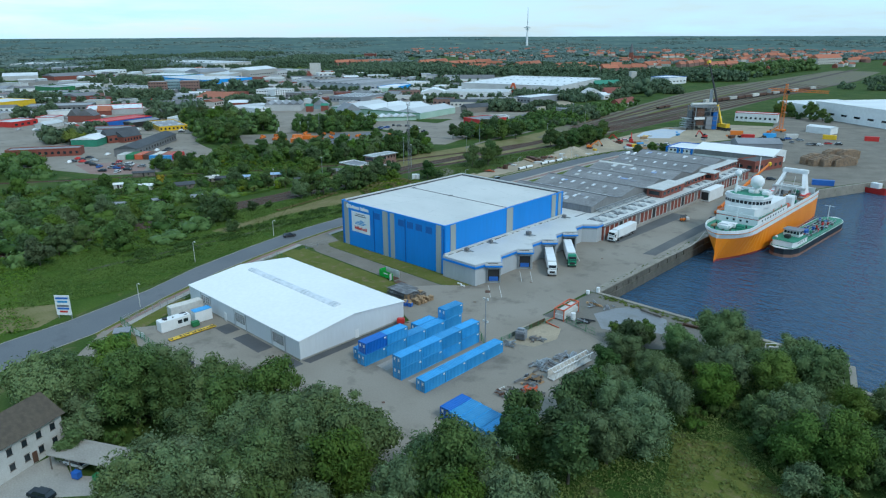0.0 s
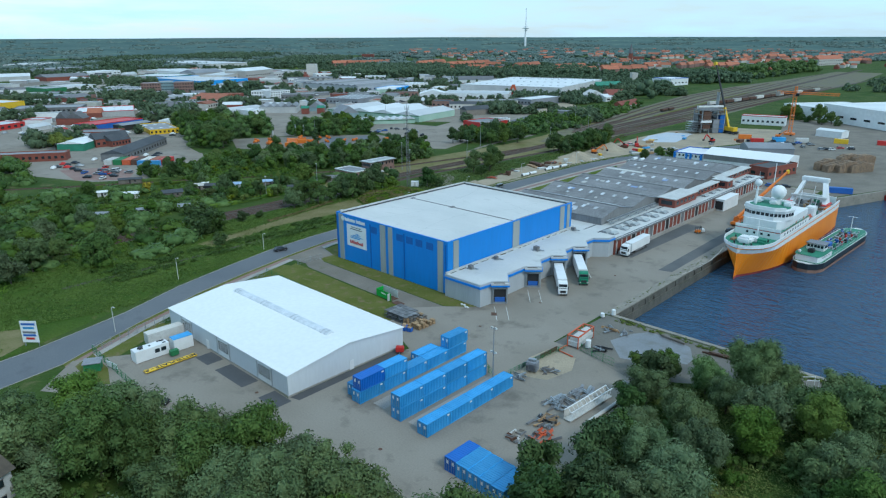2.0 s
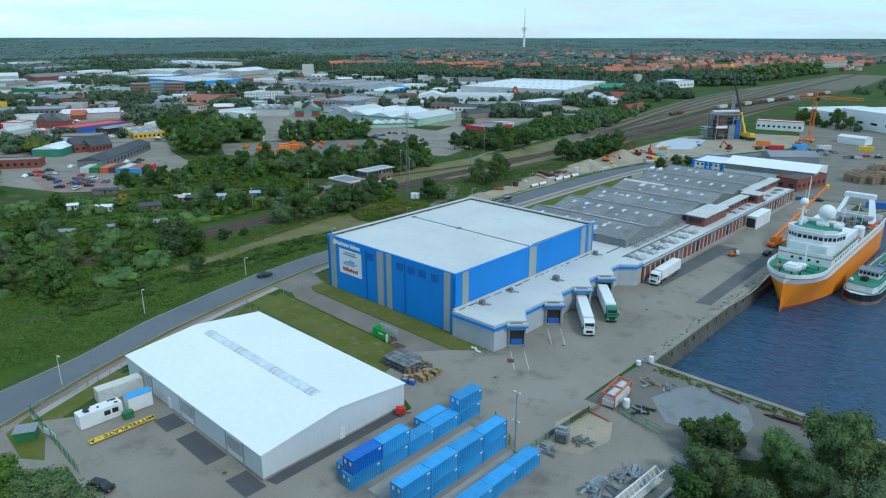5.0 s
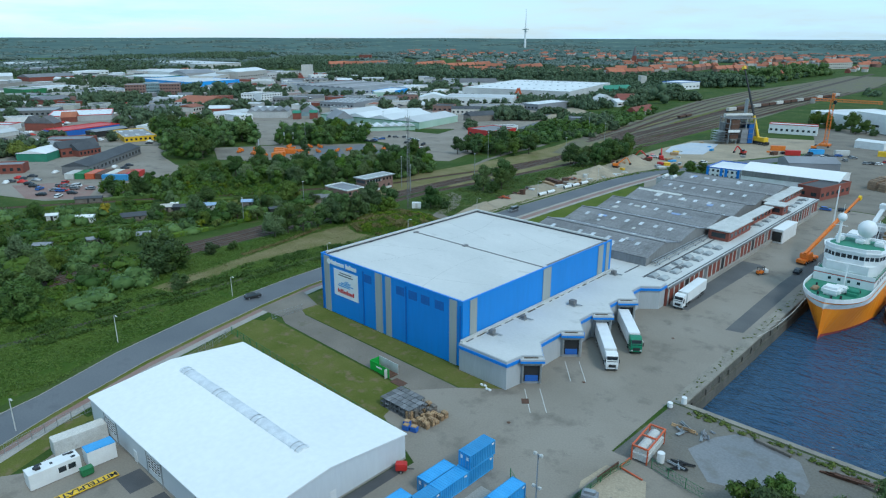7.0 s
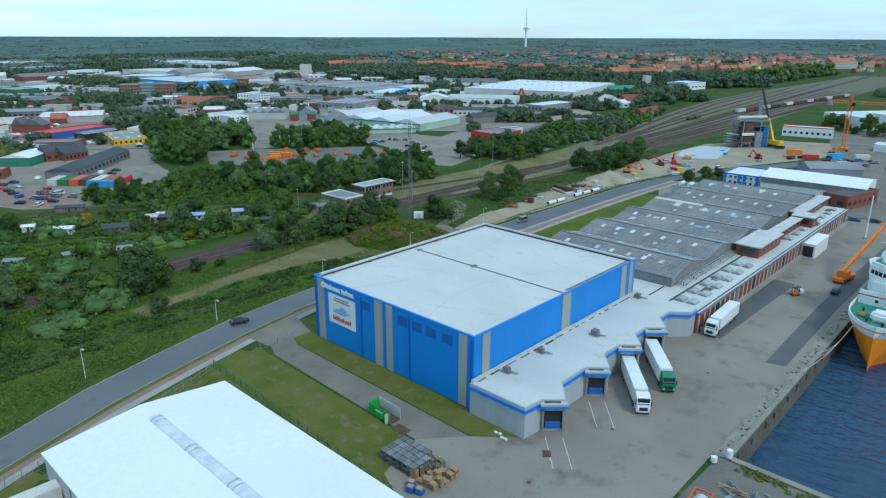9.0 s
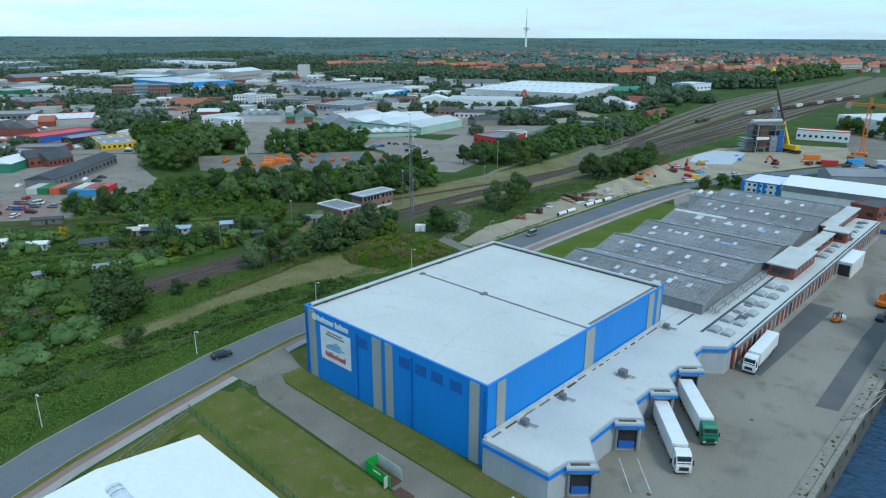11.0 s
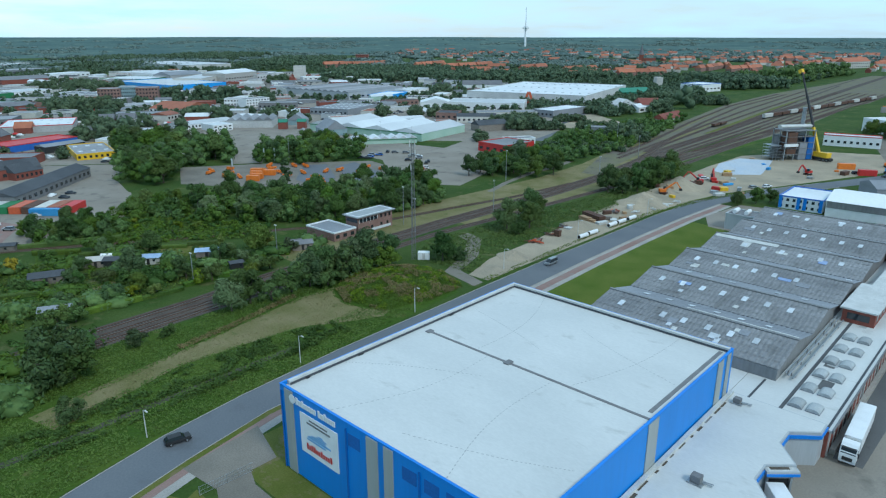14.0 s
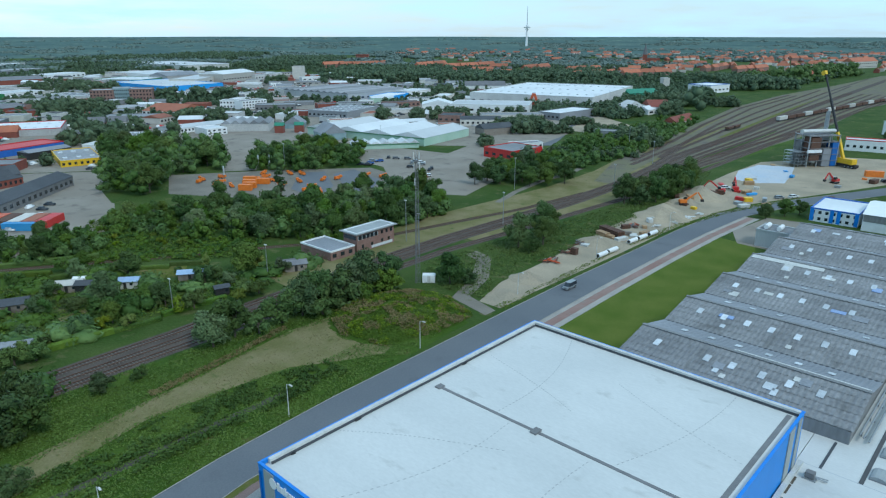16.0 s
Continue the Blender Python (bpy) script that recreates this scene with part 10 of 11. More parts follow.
block("yellow_shop", (-361, 80), 78, 20, 41, 3.0, "yellow", "far_grey", "yellow-edged flat-roofed shop with windows", "shop", "flat", trim="yellow", win=7, lights=(3, 2))
block("white_store", (-406, 107), 35, 14, 14, 3.7, "white", "far_white", "white two-storey store building", "building", "flat")
block("shed_row", (-268, 24), 134, 62, 13, 4.3, "grey", "dark_roof", "long grey garage shed with many doors", "shed", "gable_x", 2.2, win=15)
block("dark_house", (-325, 40), 108, 14, 11, 3.6, "red_brick", "dark_roof", "brick house with a dark hipped roof", "house", "gable_x", 3.6, win=6)
block("sawtooth_factory", (-622, 396), 7, 97, 90, 7.9, "grey_panel", "far_grey", "big grey factory with many roof ridges", "factory", "gable_y", 2, bays=10, side_win=10, lights=(10, 7))
block("factory_wing", (-674, 418), -23, 57, 26, 7.1, "render", "far_grey", "pale end wing of the grey factory", "factory", "flat")
block("concrete_plant", (-875, 585), 43, 16, 18, 18.6, "render", "far_grey", "pale concrete plant tower", "tower", "flat")
block("curved_hall", (-874, 466), 114, 79, 40, 11.7, "render", "far_white", "pale hall with a round roof", "hall", "gable_x", 4, win=12)
block("frame_hall", (-894, 531), 105, 62, 20, 6.6, "far_wall", "far_grey", "long grey open store", "hall", "flat", win=10)
block("tiled_market", (-819, 601), 98, 50, 24, 4.1, "white", "tile_orange", "white shop with a long orange roof", "shop", "gable_x", 3)
block("white_shop", (-821, 564), 67, 31, 20, 4.9, "white", "far_white", "white low flat-roofed workshop", "shop", "flat", win=4)
block("white_shop", (-754, 594), 86, 35, 20, 5.5, "white", "far_white", "white low workshop with grey roof", "shop", "flat", win=4)
block("pale_green_hall", (-499, 416), 58, 23, 16, 5.0, "pale_green", "far_white", "pale green hall with a white roof", "hall", "gable_x", 1.5)
block("blue_front_hall", (-494, 436), 111, 48, 24, 5.1, "bright_blue", "far_white", "white-roofed hall with a blue front", "hall", "flat", win=4)
block("brick_low", (-457, 396), 68, 36, 12, 4.2, "faded_brick", "dark_roof", "low brown brick building with a dark roof", "building", "flat", win=8)
block("grey_store", (-451, 303), 19, 38, 53, 5.2, "fibre_light", "far_grey", "grey-blue store with a pale roof and rooflights", "shop", "flat", win=9, lights=(7, 4))
block("trade_hall", (-518, 484), 91, 38, 26, 6.1, "white", "far_white", "white hall by the factory", "hall", "flat", win=5)
block("gable_hall", (-411, 399), 43, 29, 24, 6.0, "white", "far_white", "white hall with a wide gable roof", "hall", "gable_y", 4)
block("white_office", (-566, 287), 43, 21, 16, 6.8, "white", "far_grey", "white office with ribbon windows", "building", "flat", rows=2, win=7)
block("white_office", (-538, 294), 92, 26, 14, 7.6, "white", "far_grey", "white three-storey office with ribbon windows", "building", "flat", rows=3, win=8)
block("dark_store", (-521, 296), 51, 35, 18, 5.0, "grey", "far_grey", "dark grey flat-roofed store", "shop", "flat", win=9)
block("market_wing", (-421, 206), 48, 33, 26, 5.6, "far_wall", "far_grey", "pale grey market wing with folded roofs", "shop", "gable_y", 2.5, bays=5)
block("brick_tower", (-388, 228), 43, 6, 6, 5.1, "red_brick", "deck_green", "small brick tower with a green roof", "tower", "gable_x", 2)
block("brick_tower", (-380, 239), 43, 6, 6, 5.2, "red_brick", "deck_green", "small brick tower with a green roof", "tower", "gable_x", 2)
block("glass_gable", (-403, 246), 43, 14, 14, 3.7, "glass_front", "fibre_light", "glazed tent-shaped market hall", "building", "gable_y", 5)
block("market_hall", (-367, 241), 10, 98, 54, 5.1, "pale_green", "far_white", "white market hall with green gables and four low roofs", "hall", "gable_y", 3.0, trim="green_trim", bays=4)
block("glass_entrance", (-334, 229), 71, 16, 20, 4.4, "glass_front", "fibre_light", "glass gable entrance of the market", "building", "gable_y", 6)
block("market_annex", (-293, 219), 55, 41, 14, 3.1, "pale_green", "far_white", "white zigzag-roofed garden market", "hall", "gable_y", 1.6, trim="green_trim", bays=7)
block("big_store", (-423, 479), 15, 124, 161, 11.0, "far_wall", "far_white", "large pale hardware store with a flat roof", "hall", "flat", win=14, lights=(14, 3))
block("dark_office", (-434, 611), 43, 68, 16, 10.7, "slate_wall", "far_grey", "long dark grey office building", "building", "flat", rows=3, win=22)
block("brown_roof_hall", (-537, 603), 43, 50, 22, 5.5, "white", "tile_grey", "white hall with a brown hipped roof", "hall", "gable_x", 5)
block("row_window_hall", (-384, 406), 32, 70, 40, 7.4, "white", "far_white", "white hall with a row of upper windows", "hall", "flat", win=12)
block("beige_hall", (-322, 377), 47, 49, 18, 4.9, "render", "far_grey", "long beige hall with many windows", "hall", "flat", win=18)
block("brick_hall", (-345, 350), 32, 18, 20, 5.3, "faded_brick", "dark_roof", "low brick hall with glazed doors", "hall", "flat", win=4)
block("beige_hall", (-319, 347), 43, 31, 14, 4.7, "render", "dark_roof", "low pale workshop with a dark roof", "hall", "gable_x", 2, win=8)
block("blue_white_hall", (-302, 425), -2, 21, 50, 5.5, "fibre_light", "far_white", "pale blue hall with a white roof", "hall", "flat", win=5)
block("dark_barn", (-272, 318), 70, 24, 12, 4.6, "old_wood", "dark_roof", "dark brown barn with a grey roof", "barn", "gable_x", 3)
block("red_shop", (-221, 256), -5, 22, 25, 5.2, "red", "far_grey", "small red shop with a white front", "shop", "flat", win=4, trim="red")
block("white_bungalow", (-221, 285), 62, 19, 9, 3.4, "white", "far_grey", "low white house with a flat roof", "house", "flat", win=6)
block("green_roof_hall", (-330, 632), 63, 39, 22, 5.9, "deck_green", "deck_green", "sea-green hall with a round roof", "hall", "gable_x", 4)
block("gable_barn", (-266, 504), 56, 19, 16, 5.8, "white", "far_wall", "white barn with an orange sign", "barn", "gable_y", 5)
block("gable_barn", (-268, 539), -49, 27, 18, 6.1, "white", "door_red", "white barn with a dark red roof", "barn", "gable_y", 5)
block("gable_barn", (-247, 509), 84, 33, 12, 4.3, "white", "far_white", "white barn with a pale roof", "barn", "gable_x", 3, win=3)
block("site_shop", (-213, 362), 23, 22, 10, 4.5, "fibre_light", "far_grey", "low pale workshop with garage doors", "shed", "flat", win=6)
block("white_blue_hall", (-295, 762), 80, 40, 30, 9.0, "white", "far_white", "white hall with blue ribbon", "hall", "flat", trim="blue", win=5)
block("beige_tower", (-366, 788), 43, 8, 14, 13.2, "render", "far_grey", "pale square water tower", "tower", "flat")
block("brick_barn", (-193, 446), 93, 39, 11, 3.7, "render", "door_red", "pale barn with a reddish roof", "house", "gable_x", 4)
block("town_hall", (-321, 1540), 74, 93, 22, 13.1, "render", "tile_orange", "large town building with an orange roof", "building", "gable_x", 8, rows=2, win=12)
block("brick_school", (-1426, 1175), 43, 34, 24, 13.2, "red_brick", "far_grey", "brick block above the trees", "building", "flat", rows=3, win=6)
block("yellow_store", (-627, 42), 112, 43, 40, 5.7, "yellow", "far_white", "yellow store with a pale roof", "shop", "flat", trim="yellow")
block("grey_long_hall", (-580, 53), 61, 56, 30, 4.5, "grey", "far_grey", "long grey flat-roofed hall", "hall", "flat", win=14)
block("green_market", (-795, 148), 105, 27, 40, 6.0, "skip_dull", "far_grey", "green-fronted market hall with flat roof", "hall", "flat", trim="skip_dull")
block("green_market", (-736, 95), 42, 66, 30, 4.2, "skip_dull", "far_grey", "long green-fronted garden store", "hall", "flat", trim="skip_dull")
block("brick_low", (-673, 133), 102, 30, 20, 4.7, "faded_brick", "dark_roof", "low brown brick building with a dark roof", "building", "flat")
block("grey_gable_hall", (-1105, 172), 74, 48, 40, 6.7, "far_wall", "far_white", "grey hall with a round pale roof", "hall", "gable_x", 4)
block("red_market", (-465, 14), 119, 23, 20, 3.7, "red", "far_white", "red-fronted shop with a pale roof", "shop", "flat", trim="red", win=4)
block("white_shop", (-488, 36), 42, 15, 14, 4.0, "white", "far_white", "white shop with red posts", "shop", "flat", trim="red")
block("gabled_house", (-469, 54), 42, 8, 10, 5.3, "red_brick", "tile_grey", "brick house with a steep dark roof", "house", "gable_y", 5)
block("gabled_house", (-463, 59), 42, 14, 10, 5.3, "red_brick", "tile_grey", "brick house with a steep dark roof", "house", "gable_y", 5)
block("dark_house", (-330, 32), 92, 21, 11, 5.0, "red_brick", "dark_roof", "brick house with a dark hipped roof", "house", "gable_x", 3.6, win=6)
block("teal_hall", (-322, 22), 136, 22, 16, 4.5, "deck_green", "white", "small teal hall with a white roof", "hall", "gable_x", 1.6)
block("garage_row", (-317, -30), 58, 39, 10, 4.1, "red_brick", "far_grey", "low brick garages with a pale flat roof", "garage", "flat", win=12)
block("white_works", (-74, 512), -36, 46, 60, 9, "white", "far_white", "white factory wing beside the harbour railway", "factory", "flat")
block("white_works", (-36, 486), -36, 80, 70, 13, "white", "far_white", "tall white factory with a flat roof", "factory", "flat", win=6)
plant([(-70, 486), (-18, 446), (-12, 456), (-64, 498)], 7, ("dark_bush", "maple"), 0.9, 1.3, 61, cap=14)
block("site_office", (-76, 420), 12, 31, 10, 6.4, "white", "far_white", "white two-storey site cabins", "cabin", "flat", rows=1, win=9, trim="red")
block("site_cabin", (-14, 388), -12, 17, 10, 4.4, "white", "far_white", "white site cabin on gravel", "cabin", "gable_x", 1)
block("bluish_hall", (-18, 272), 37, 25, 15, 5.0, "fibre_light", "fibre_light", "pale blue-grey metal hall", "hall", "gable_x", 2.4)
arch = block("arch_hall", (-27, 231), 3, 41, 26, 6.0, "white", "roof_hall", "long hall with a pale blue-white roof and grey wall", "hall", "gable_x", 2.2)
part("grey_band", box(B(), 0.2, -0.12, 3.4, 40.8, -0.003, 5.9), "fibre_wall", arch, "grey upper wall panels")
part("gate", box(B(), 33, -0.1, 0.05, 39.5, -0.003, 3.3), "dark", arch, "wide open dark gateway")
block("brick_office", (2, 217), -13, 10, 25, 5.2, "red_brick", "dark_asphalt", "red brick harbour office with a dark flat roof", "building", "flat", win=2, side_win=6, rows=1)
bwo = block("blue_white_office", (-44.5, 233), 2, 16, 22, 4.7, "white", "far_white", "white and blue office with ribbon windows", "building", "flat", rows=2, win=7, trim="blue")
for x in (0.05, 6.6, 8.9, 14.6):
    part("blue_panel", box(B(), x, -0.14, 0.2, x + 1.3, -0.1, 4.9), "blue_trim", bwo, "bright blue wall panel")
signal = block("signal_box", (-138.2, 92.4), 91.5, 16.4, 6.4, 6.0, "faded_brick", "dirty_white", "old brick signal box with a flat white roof", "building", "flat", trim="white")
part("roof_slab", box(B(), -0.9, -0.9, 6.1, 17.3, 7.3, 6.4), "dome_grey", signal, "overhanging pale roof slab")
part("window_band", box(B(), 0.4, -0.1, 4.1, 9.0, -0.003, 5.4), "glass", signal)
part("window_band", box(B(), -0.1, 0.4, 4.1, -0.003, 6.0, 5.4), "glass", signal)
for x in (0.4, 2.1, 3.8, 5.5, 7.2, 8.9):
    part("mullion", box(B(), x, -0.16, 4.05, x + 0.14, -0.103, 5.45), "white", signal)
for x, z in ((2.0, 1.2), (6.0, 1.2), (10.5, 1.4), (13.5, 1.4), (10.5, 4.2), (12.6, 4.2), (14.6, 4.2)):
    part("window", box(B(), x, -0.08, z, x + 0.9, -0.003, z + 1.1), "glass", signal)
part("graffiti", box(B(), 6.2, -0.05, 0.3, 15.6, -0.003, 1.2), "far_white", signal, "pale painted patch low on the wall")
block("signal_annex", (-137.8, 81.6), 91, 9.6, 15, 2.7, "faded_brick", "fibre_light", "low brick annex with a grey flat roof", "building", "flat", win=3, trim="white")

room = block("plant_room", (-48.5, 187), 0, 11, 9, 5.4, "grey_panel", "far_grey", "small pale plant room beside the factory", "building", "flat")
for k in range(2):
    ct = thing("roof_tank", pose(-46.4 + 4 * k, 191.4, 5.48, 0, 0, 3), "white horizontal tank on the plant room", "tank", "roof tanks")
    part("vessel", rod(B(), (0, -2.2, 0.8), (0, 2.2, 0.8), 0.75, seg=14), "white", ct)
    part("cradle", box(B(), -0.6, -1.6, 0, 0.6, 1.6, 0.2), "steel", ct)

# market signs, flags, orange arch
arch = thing("orange_arch", pose(-352, 488, 0, 0, 0, 30), "tall orange-red arch in front of the trade hall", "arch")
for s in (-1, 1):
    part("leg", box(B(), -1.1, -1.0, 0, 1.1, 1.0, 14.6, Matrix.Translation((s * 5.6, 0, 0)) @ Matrix.Rotation(-s * 0.37, 4, "Y")), "orange_red", arch)
part("base", box(B(), -13, -1.5, 0, 13, -0.5, 5.5), "red", arch)

# smaller sheds and shops of the trading estate between the larger ones
rnd = random.Random(77)
ESTATE = [(-380, 20), (-330, 110), (-430, 200), (-320, 260), (-300, 330), (-420, 640), (-600, 760), (-900, 700), (-1250, 500), (-1100, 180), (-800, 60), (-560, -10)]
made = 0
for _ in range(6000):
    if made >= 210:
        break
    p = Vector((rnd.uniform(-1250, -300), rnd.uniform(-10, 760)))
    if not inside(p, ESTATE) or not free(p.x, p.y, 12) or not free(p.x - 9, p.y + 11, 7):
        continue
    made += 1
    mt = rnd.choice(("far_white", "far_white", "far_grey", "far_white", "tile_red", "fibre_light", "far_grey", "tile_grey", "dark_roof"))
    wl_ = rnd.choice(("far_wall", "white", "render", "far_wall", "red_brick", "grey_panel", "dirty_white", "far_grey"))
    lab = {"far_white": "pale flat-roofed commercial hall of the estate", "far_grey": "grey-roofed commercial hall of the estate", "tile_red": "shop with a red tiled roof", "fibre_light": "hall with a grey-blue metal roof", "tile_grey": "hall with a dark grey roof", "dark_roof": "shed with a near-black roof"}[mt]
    block("trade_shed", p, rnd.choice((43, 52, 66, 30, 120)), rnd.uniform(12, 34), rnd.uniform(8, 18), rnd.uniform(2.8, 4.6), wl_, mt, lab, "hall", rnd.choice(("flat", "gable_x", "flat")), rnd.uniform(1.0, 2.4), win=rnd.choice((0, 4, 5)) if made < 50 else 0)


def car_field(count, seed):
    """Parked cars of the estate, too many and too far to count, in five paints."""
    q = random.Random(seed)
    sets = {p: ([], []) for p in ("white", "grey", "hull_black", "steel", "red")}
    n = 0
    while n < count:
        x, y = q.uniform(-900, -200), q.uniform(-20, 620)
        if not (inside((x, y), ESTATE) or inside((x, y), [(-300, -40), (-225, -10), (-205, 18), (-262, 67), (-330, 0)])) or not free(x, y, 3) or free(x, y, 20) or noise.noise((x / 22, y / 22, 4)) < 0.02:
            continue
        V, F = sets[q.choice(("white", "white", "grey", "hull_black", "hull_black", "steel", "steel", "red"))]
        a = radians(q.choice((43, 43, 133, 60)))
        c, sn = math.cos(a), math.sin(a)
        for (x0, x1, w, z0, z1, tw) in ((-2.1, 2.1, 0.86, 0.2, 0.85, 0.86), (-1.3, 0.9, 0.8, 0.85, 1.42, 0.62)):
            o = len(V)
            for zz, ww, sh in ((z0, w, 0), (z1, tw, 0.25 if z0 > 0.5 else 0)):
                for px, py in ((x0 + sh, -ww), (x1 - sh, -ww), (x1 - sh, ww), (x0 + sh, ww)):
                    V.append((x + px * c - py * sn, y + px * sn + py * c, zz))
            F += [[o + i for i in f] for f in ((0, 1, 5, 4), (1, 2, 6, 5), (2, 3, 7, 6), (3, 0, 4, 7), (4, 5, 6, 7))]
        n += 1
    for p, (V, F) in sets.items():
        tagged(new("parked_cars", soup("parked_cars", V, F, p)), "far parked cars between the halls", "cars", kind="stuff")


car_field(1500, 14)

# houses with red roofs
_house = []
for k, (L, Wd, h, rise, rf) in enumerate(((12, 9, 4.5, 4.5, "tile_red"), (22, 10, 5.5, 5, "tile_orange"), (10, 9, 4, 4.2, "tile_grey"), (34, 11, 7, 5.5, "tile_orange"))):
    hs = block("house", (-700 - 40 * k, 1000), 30, L, Wd, h, ("red_brick", "render", "red_brick", "faded_brick")[k], rf, ("small brick house with a red tiled roof", "long house with an orange-red tiled roof", "small brick house with a grey tiled roof", "large house row with a red tiled roof")[k], "house", "gable_x", rise)
    tagged(hs, group="houses of the town")
    _house.append(hs)
rnd = random.Random(8)


def house_row(x, y, turn, length, count, kind):
    """Houses along a street from x, y; kind 3 is a terrace, 1 a mixed row."""
    a = radians(turn)
    for k in range(count):
        u = length * (k + 0.1) / count
        hs = _house[3 if kind == 3 else rnd.choice((0, 1, 1, 2))]
        copy_thing(hs, pose(x + u * math.cos(a) + rnd.uniform(-4, 4), y + u * math.sin(a) + rnd.uniform(-4, 4), 0, 0, 0, turn + (0 if kind == 3 else rnd.choice((0, 0, 90, -20)))))
        RECTS.append((pose(x + u * math.cos(a), y + u * math.sin(a), 0, 0, 0, turn).inverted(), 24, 11))


house_row(-1114, 826, 83, 37, 2, 3)
house_row(-1086, 852, 86, 109, 4, 3)
house_row(-891, 784, 114, 39, 2, 1)
house_row(-959, 941, 102, 114, 5, 3)
house_row(-873, 851, 83, 61, 4, 1)
house_row(-872, 933, 93, 147, 7, 3)
house_row(-800, 869, 63, 110, 8, 1)
house_row(-700, 828, 75, 58, 5, 1)
house_row(-726, 988, 99, 97, 4, 3)
house_row(-673, 940, 73, 69, 5, 1)
house_row(-547, 874, 83, 88, 5, 3)
house_row(-670, 1042, 74, 77, 3, 1)
house_row(-521, 975, 67, 76, 5, 3)
house_row(-657, 1289, 92, 140, 5, 1)
house_row(-530, 1122, 90, 50, 3, 1)
house_row(-564, 1222, 93, 214, 7, 1)
house_row(-584, 1357, 98, 200, 5, 1)
house_row(-485, 1215, 97, 212, 5, 3)
house_row(-430, 1217, 84, 117, 5, 3)
house_row(-504, 1502, 88, 247, 6, 1)
house_row(-415, 1452, 86, 143, 4, 1)
house_row(-542, 1900, 74, 76, 2, 3)
house_row(-420, 1582, 85, 261, 7, 1)
house_row(-477, 1860, 76, 282, 8, 1)
house_row(-660, 1789, 77, 298, 8, 1)
house_row(-778, 1678, 79, 286, 8, 1)
house_row(-502, 2299, 80, 273, 6, 1)
house_row(-246, 1389, 96, 204, 3, 1)
house_row(-1641, 1524, 93, 169, 4, 1)
house_row(-1508, 1828, 101, 172, 5, 1)
house_row(-383, 1125, 91, 86, 2, 1)
TOWN = [(-640, 900), (-420, 900), (-300, 1000), (-215, 1330), (-120, 1400), (-100, 1900), (-330, 2100), (-900, 2100), (-1300, 1400), (-900, 1000)]
n = 0
for _ in range(6000):
    if n >= 60:
        break
    x, y = rnd.uniform(-1300, -100), rnd.uniform(700, 2000)
    if inside((x, y), TOWN) and noise.noise((x / 140, y / 140, 3)) > -0.05:
        copy_thing(rnd.choice(_house + _house[:2]), pose(x, y, 0, 0, 0, rnd.choice((20, 30, 110, 125, 75))))
        n += 1
# houses too far to count
V, F = [], []
r = np.random.RandomState(5)
for k in range(360):
    x, y = r.uniform(-2600, -150), r.uniform(1300, 3200)
    if x < -0.95 * y - 200 or x > -0.12 * y - 40:
        continue
    L, wd, h, rs, a = r.uniform(9, 26), 9, r.uniform(4, 7), 4.2, r.uniform(0, 3.1)
    o = len(V)
    c, s = math.cos(a), math.sin(a)
    for px, py, pz in ((0, 0, 0), (L, 0, 0), (L, wd, 0), (0, wd, 0), (0, 0, h), (L, 0, h), (L, wd, h), (0, wd, h)):
        V.append((x + px * c - py * s, y + px * s + py * c, pz))
    F += [[o + i for i in q] for q in ((0, 1, 5, 4), (1, 2, 6, 5), (2, 3, 7, 6), (3, 0, 4, 7))]
wall_me = soup("far_houses", V, F, "render")
tagged(new("far_houses", wall_me), "pale walls of far houses of the town", "houses", kind="stuff")
V, F = [], []
r = np.random.RandomState(5)
for k in range(360):
    x, y = r.uniform(-2600, -150), r.uniform(1300, 3200)
    if x < -0.95 * y - 200 or x > -0.12 * y - 40:
        continue
    L, wd, h, rs, a = r.uniform(9, 26), 9, r.uniform(4, 7), 4.2, r.uniform(0, 3.1)
    o = len(V)
    c, s = math.cos(a), math.sin(a)
    for px, py, pz in ((-0.3, -0.3, h), (L, -0.3, h), (L, wd + 0.3, h), (-0.3, wd + 0.3, h), (-0.3, wd / 2, h + rs), (L, wd / 2, h + rs)):
        V.append((x + px * c - py * s, y + px * s + py * c, pz))
    F += [[o + i for i in q] for q in ((0, 1, 5, 4), (2, 3, 4, 5), (0, 4, 3, 3), (1, 2, 5, 5))]
roof_me = bpy.data.meshes.new("far_roofs")
roof_me.from_pydata(V, [], [q if q[2] != q[3] else q[:3] for q in F])
roof_me.materials.append(M["tile_red"])
tagged(new("far_roofs", roof_me), "red roofs of far houses of the town", "roofs", kind="stuff")

# far woods and rows of trees
r = np.random.RandomState(12)
near, mid, far = [], [], []
RISE = ((2300, -0.5), (3000, 7), (3700, 20), (4400, 38), (4800, 48))


def rise_at(d):
    """Height of the land, which climbs slowly towards the horizon."""
    return float(np.interp(d, [p[0] for p in RISE], [p[1] for p in RISE], left=0.0))


def grove(x, y, turn, length, depth, count, height, tone):
    """A clump or belt of trees: length along turn from x, y, depth to the left of it."""
    a = radians(turn)
    c, sn = math.cos(a), math.sin(a)
    far_off = math.hypot(x - 60, y + 70) > 1050
    if far_off:
        count = int(count * 0.5)
    for _ in range(count):
        u, v = r.uniform(0, length), r.uniform(0, depth)
        px, py = x + u * c - v * sn, y + u * sn + v * c
        if not far_off and not free(px, py, 1.5):
            continue
        h = height * r.uniform(0.7, 1.15)
        (dark_belt if tone else mid if far_off or height > 12 else near).append((px, py, h * r.uniform(0.36, 0.5), h))


